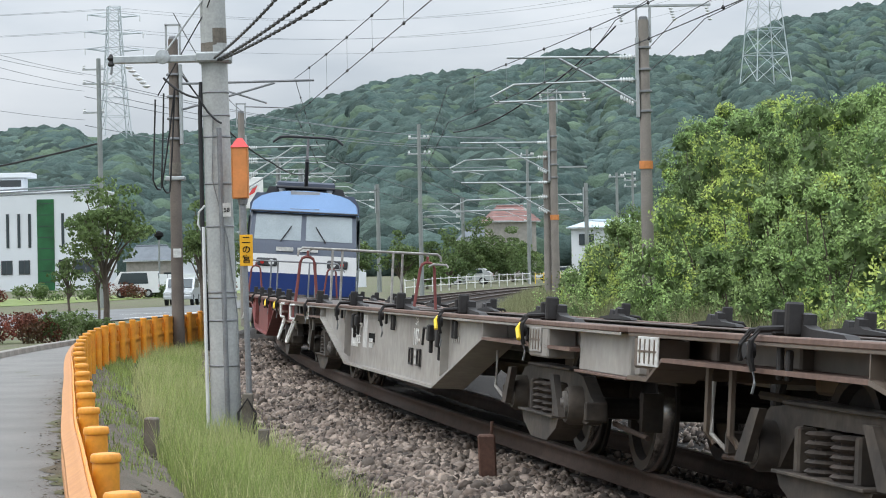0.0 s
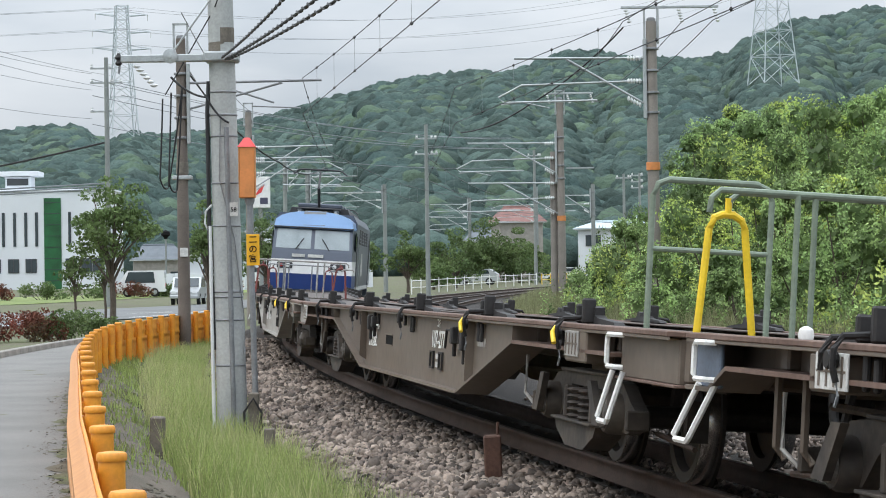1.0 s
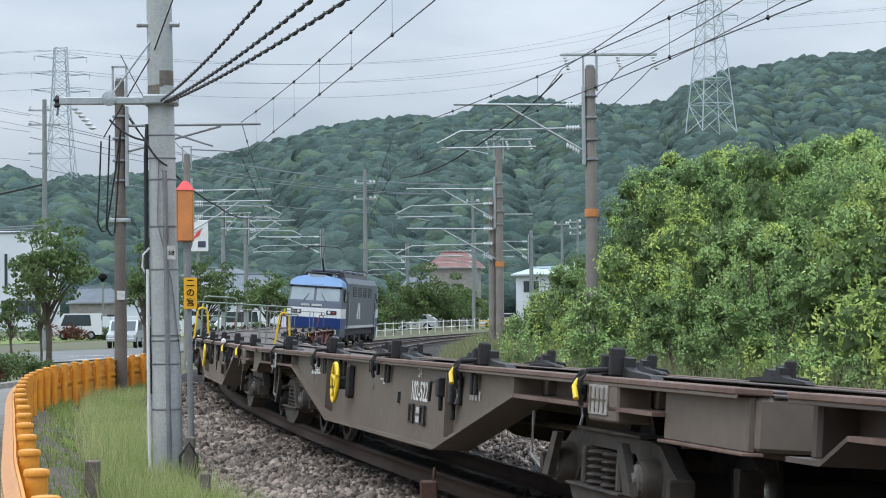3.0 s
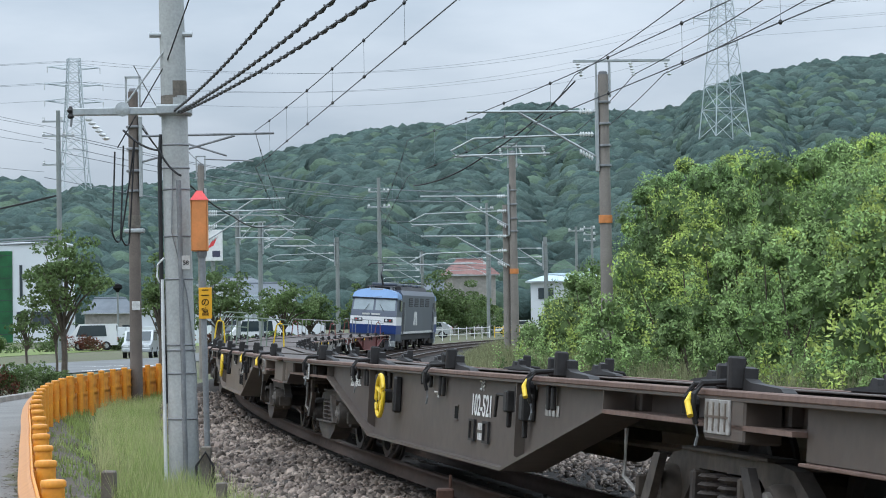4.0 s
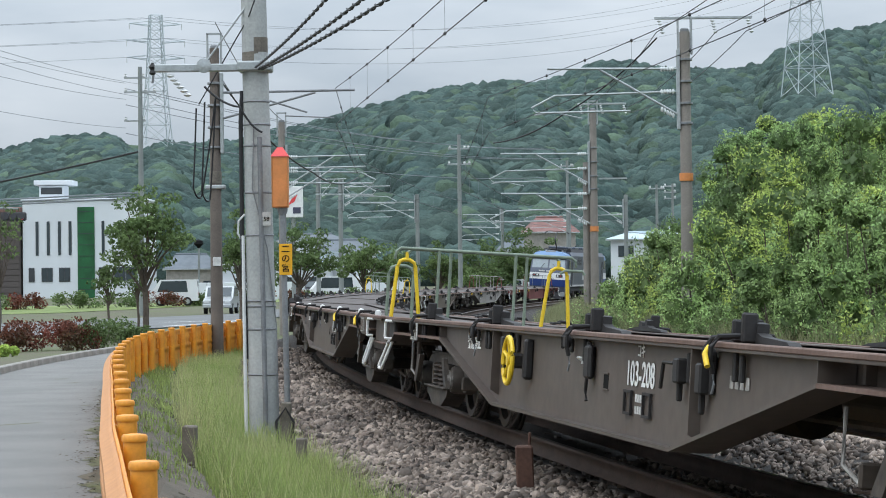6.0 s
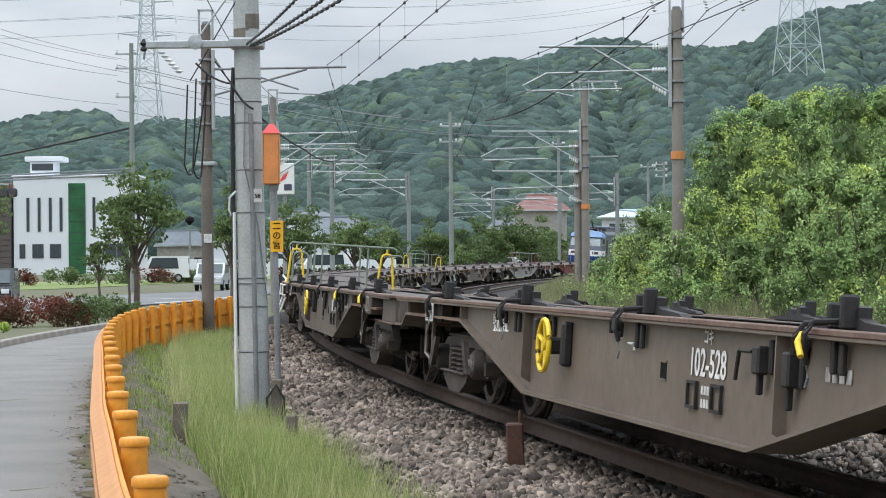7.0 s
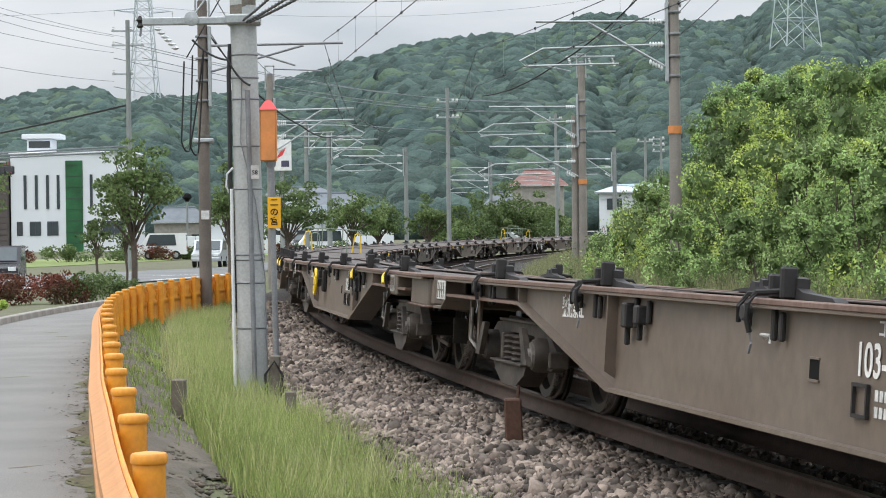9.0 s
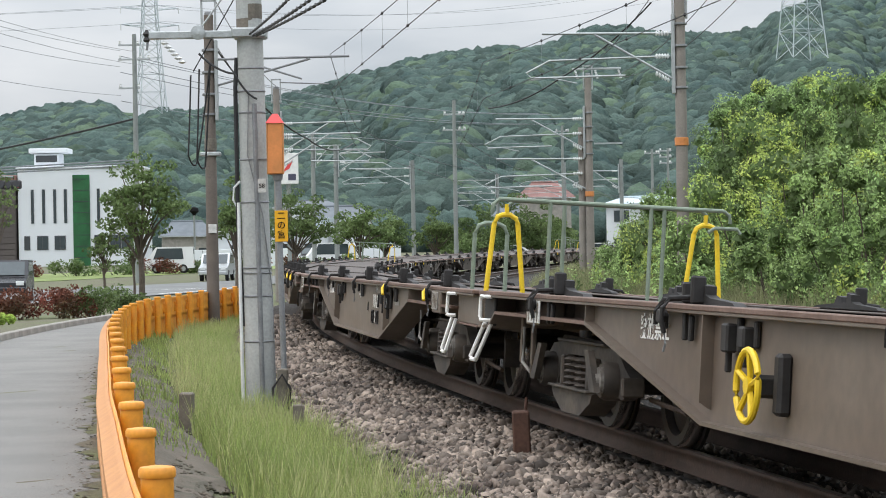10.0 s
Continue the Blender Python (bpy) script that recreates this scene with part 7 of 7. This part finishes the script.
def traffic_signal():
    x, y = -20.0, 106
    root = thing("traffic_signal", "road traffic signal showing red on an arm", "traffic signal", pose(x, y, 0))
    part("post", Geo().tube([(-1.9, 0, gz(x, y) - 0.2), (-1.9, 0, 5.6)], 0.10, 10), "far_pole", root)
    part("arm", Geo().tube([(-1.9, 0, 5.3), (0.2, 0, 5.2)], 0.05, 8), "far_pole", root)
    hd = part("signal_head", Geo().box((0, 0, 4.85), (1.15, 0.2, 0.40), None, 0.06), "loco_dark", root)
    for k, m_ in ((-1, "ink"), (0, "ink"), (1, "red_glow")):
        part("lens", Geo().lathe((k * 0.36, -0.11, 4.85), 1, [(0.15, 0), (0.14, -0.03), (0.05, -0.05)], 18), m_, hd)
        part("hood", Geo().lathe((k * 0.36, -0.12, 4.87), 1, [(0.165, 0), (0.17, -0.10)], 18), "loco_dark", hd)


traffic_signal()


def chimney():
    x, y = px_place(-452, 290), 290
    root = thing("flue", "tall dark flue with a round cowl beyond the road", "flue", pose(x, y, 0))
    part("pipe", Geo().tube([(0, 0, gz(x, y) - 0.3), (0, 0, 6.9)], 0.12, 10), "far_pole", root)
    part("cowl", Geo().lathe((0, 0, 7.2), 2, [(0.2, -0.6), (0.25, -0.4), (0.6, -0.1), (0.5, 0.3), (0.1, 0.5)], 14), "ink", root, "", True)


chimney()
# ---------------------------------------------------------------- litter and stains at the edges
def path_edge():
    """Dead leaves and grit gathered along the foot of the guard rail."""
    rng = np.random.default_rng(55)
    n = 1500
    y = rng.uniform(9, 46, n)
    band = np.abs(rng.normal(0, 0.09, n)) + 0.15
    patch = (np.sin(y * 2.1) + np.sin(y * 0.83 + 1) + rng.normal(0, 0.6, n)) > 0.0
    band = np.where(patch, band * 1.5, band)
    x = np.interp(y, GYS, GXS) - band
    z = np.array([flat_z(q) for q in y]) + 0.036 + rng.uniform(0, 0.006, n)
    c = np.stack([x, y, z], 1)
    a = rng.uniform(0, 2 * math.pi, n)
    s = rng.uniform(0.008, 0.026, n)
    u = np.stack([np.cos(a), np.sin(a), rng.normal(0, 0.15, n)], 1) * s[:, None]
    w = np.stack([-np.sin(a), np.cos(a), rng.normal(0, 0.15, n)], 1) * s[:, None] * 0.6
    v = np.stack([c - u, c + w, c + u, c - w], 1).reshape(-1, 3)
    tagged(raw("leaf_litter", v, np.arange(4 * n).reshape(n, 4), "dirt"), "dead leaves and grit along the path edge", "leaf litter", kind="stuff")


path_edge()


def dirt_clods():
    rng = np.random.default_rng(56)
    n = 2600
    y = rng.uniform(9, 36, n)
    x = np.interp(y, GYS, GXS) + rng.uniform(0.05, 1.0, n)
    z = ground_z(x, y) + 0.03
    size = rng.uniform(0.008, 0.030, n)
    o = np.array([(1, 0, 0), (-1, 0, 0), (0, 1, 0), (0, -1, 0), (0, 0, 1), (0, 0, -1)])
    v = o[None] * (1 + rng.normal(0, 0.3, (n, 6, 1))) * size[:, None, None] * np.array([1.2, 1.2, 0.7]) + np.stack([x, y, z], 1)[:, None]
    f = np.array([(0, 2, 4), (2, 1, 4), (1, 3, 4), (3, 0, 4), (2, 0, 5), (1, 2, 5), (3, 1, 5), (0, 3, 5)])
    tagged(raw("dirt_clods", v.reshape(-1, 3), (f[None] + np.arange(n)[:, None, None] * 6).reshape(-1, 3), "dirt"), "crumbly soil and dead weeds beside the posts", "soil", kind="stuff")


dirt_clods()



def moss_patches():
    """Thin dark growth and silt spreading from the foot of the guard rail over the path."""
    rng = np.random.default_rng(57)
    y = 10.0
    while y < 50:
        r = rng.uniform(0.05, 0.17)
        n = 18
        ring = [(-r * rng.uniform(0.5, 1.5) * abs(math.cos(a)) - 0.02 if math.cos(a) < 0 else 0.04, r * 3.2 * math.sin(a) * rng.uniform(0.7, 1.2)) for a in np.linspace(0, 2 * math.pi, n, endpoint=False)]
        x0 = guard_x(y) - 0.14
        g = Geo().add([(x0 + p, y + q, flat_z(y) + 0.0345) for p, q in ring] + [(x0 - r * 0.3, y, flat_z(y) + 0.036)], [(i, (i + 1) % n, n) for i in range(n)])
        tagged(part("silt_patch", g, "soil"), "dark silt and moss on the path edge", "silt", "silt patches", "structure")
        y += rng.uniform(0.25, 0.9)


moss_patches()

# ---------------------------------------------------------------- what moves
def motions():
    times = [k * 0.25 for k in range(41)]
    # small surges of the train about its even speed, and play in the couplings
    when = [0, 0.5, 1, 1.5, 2, 2.5, 3, 4.5, 5, 5.5, 7, 7.5, 8, 8.5, 9, 9.5, 10]
    surge = [-0.34, -0.21, 0.04, -0.32, -0.40, 0.33, 0.07, -0.02, 0.30, 0.09, -0.04, 0.11, 0.16, -0.07, 0.18, -0.58, -0.51]
    play = [0.0, -0.25, -0.16, -0.23, 0.39, -0.02, 0.44, 0.30, 0.02, 0.23, -0.26, -0.25, -0.25]
    for j, w in enumerate(WAGONS):
        walk(w, [(t, ride(HEAD_START + SPEED * t + float(np.interp(t, when, surge)) + play[j] - WAGON_LENGTH * j)) for t in times])
    walk(LOCO, [(t, ride(HEAD_START + SPEED * t + WAGON_LENGTH / 2 + 2.2 + 8.55, 5.6)) for t in times])
    # the dark car on the road
    walk(MOVER, [(t, pose(x, y, flat_z(y) + 0.04, 0, 0, 186)) for t, x, y in ((0.0, -22.5, 82.0), (5.5, -18.4, 86.0), (7.0, -16.9, 87.0), (8.5, -16.6, 87.2), (10.0, -16.6, 87.3))])


motions()
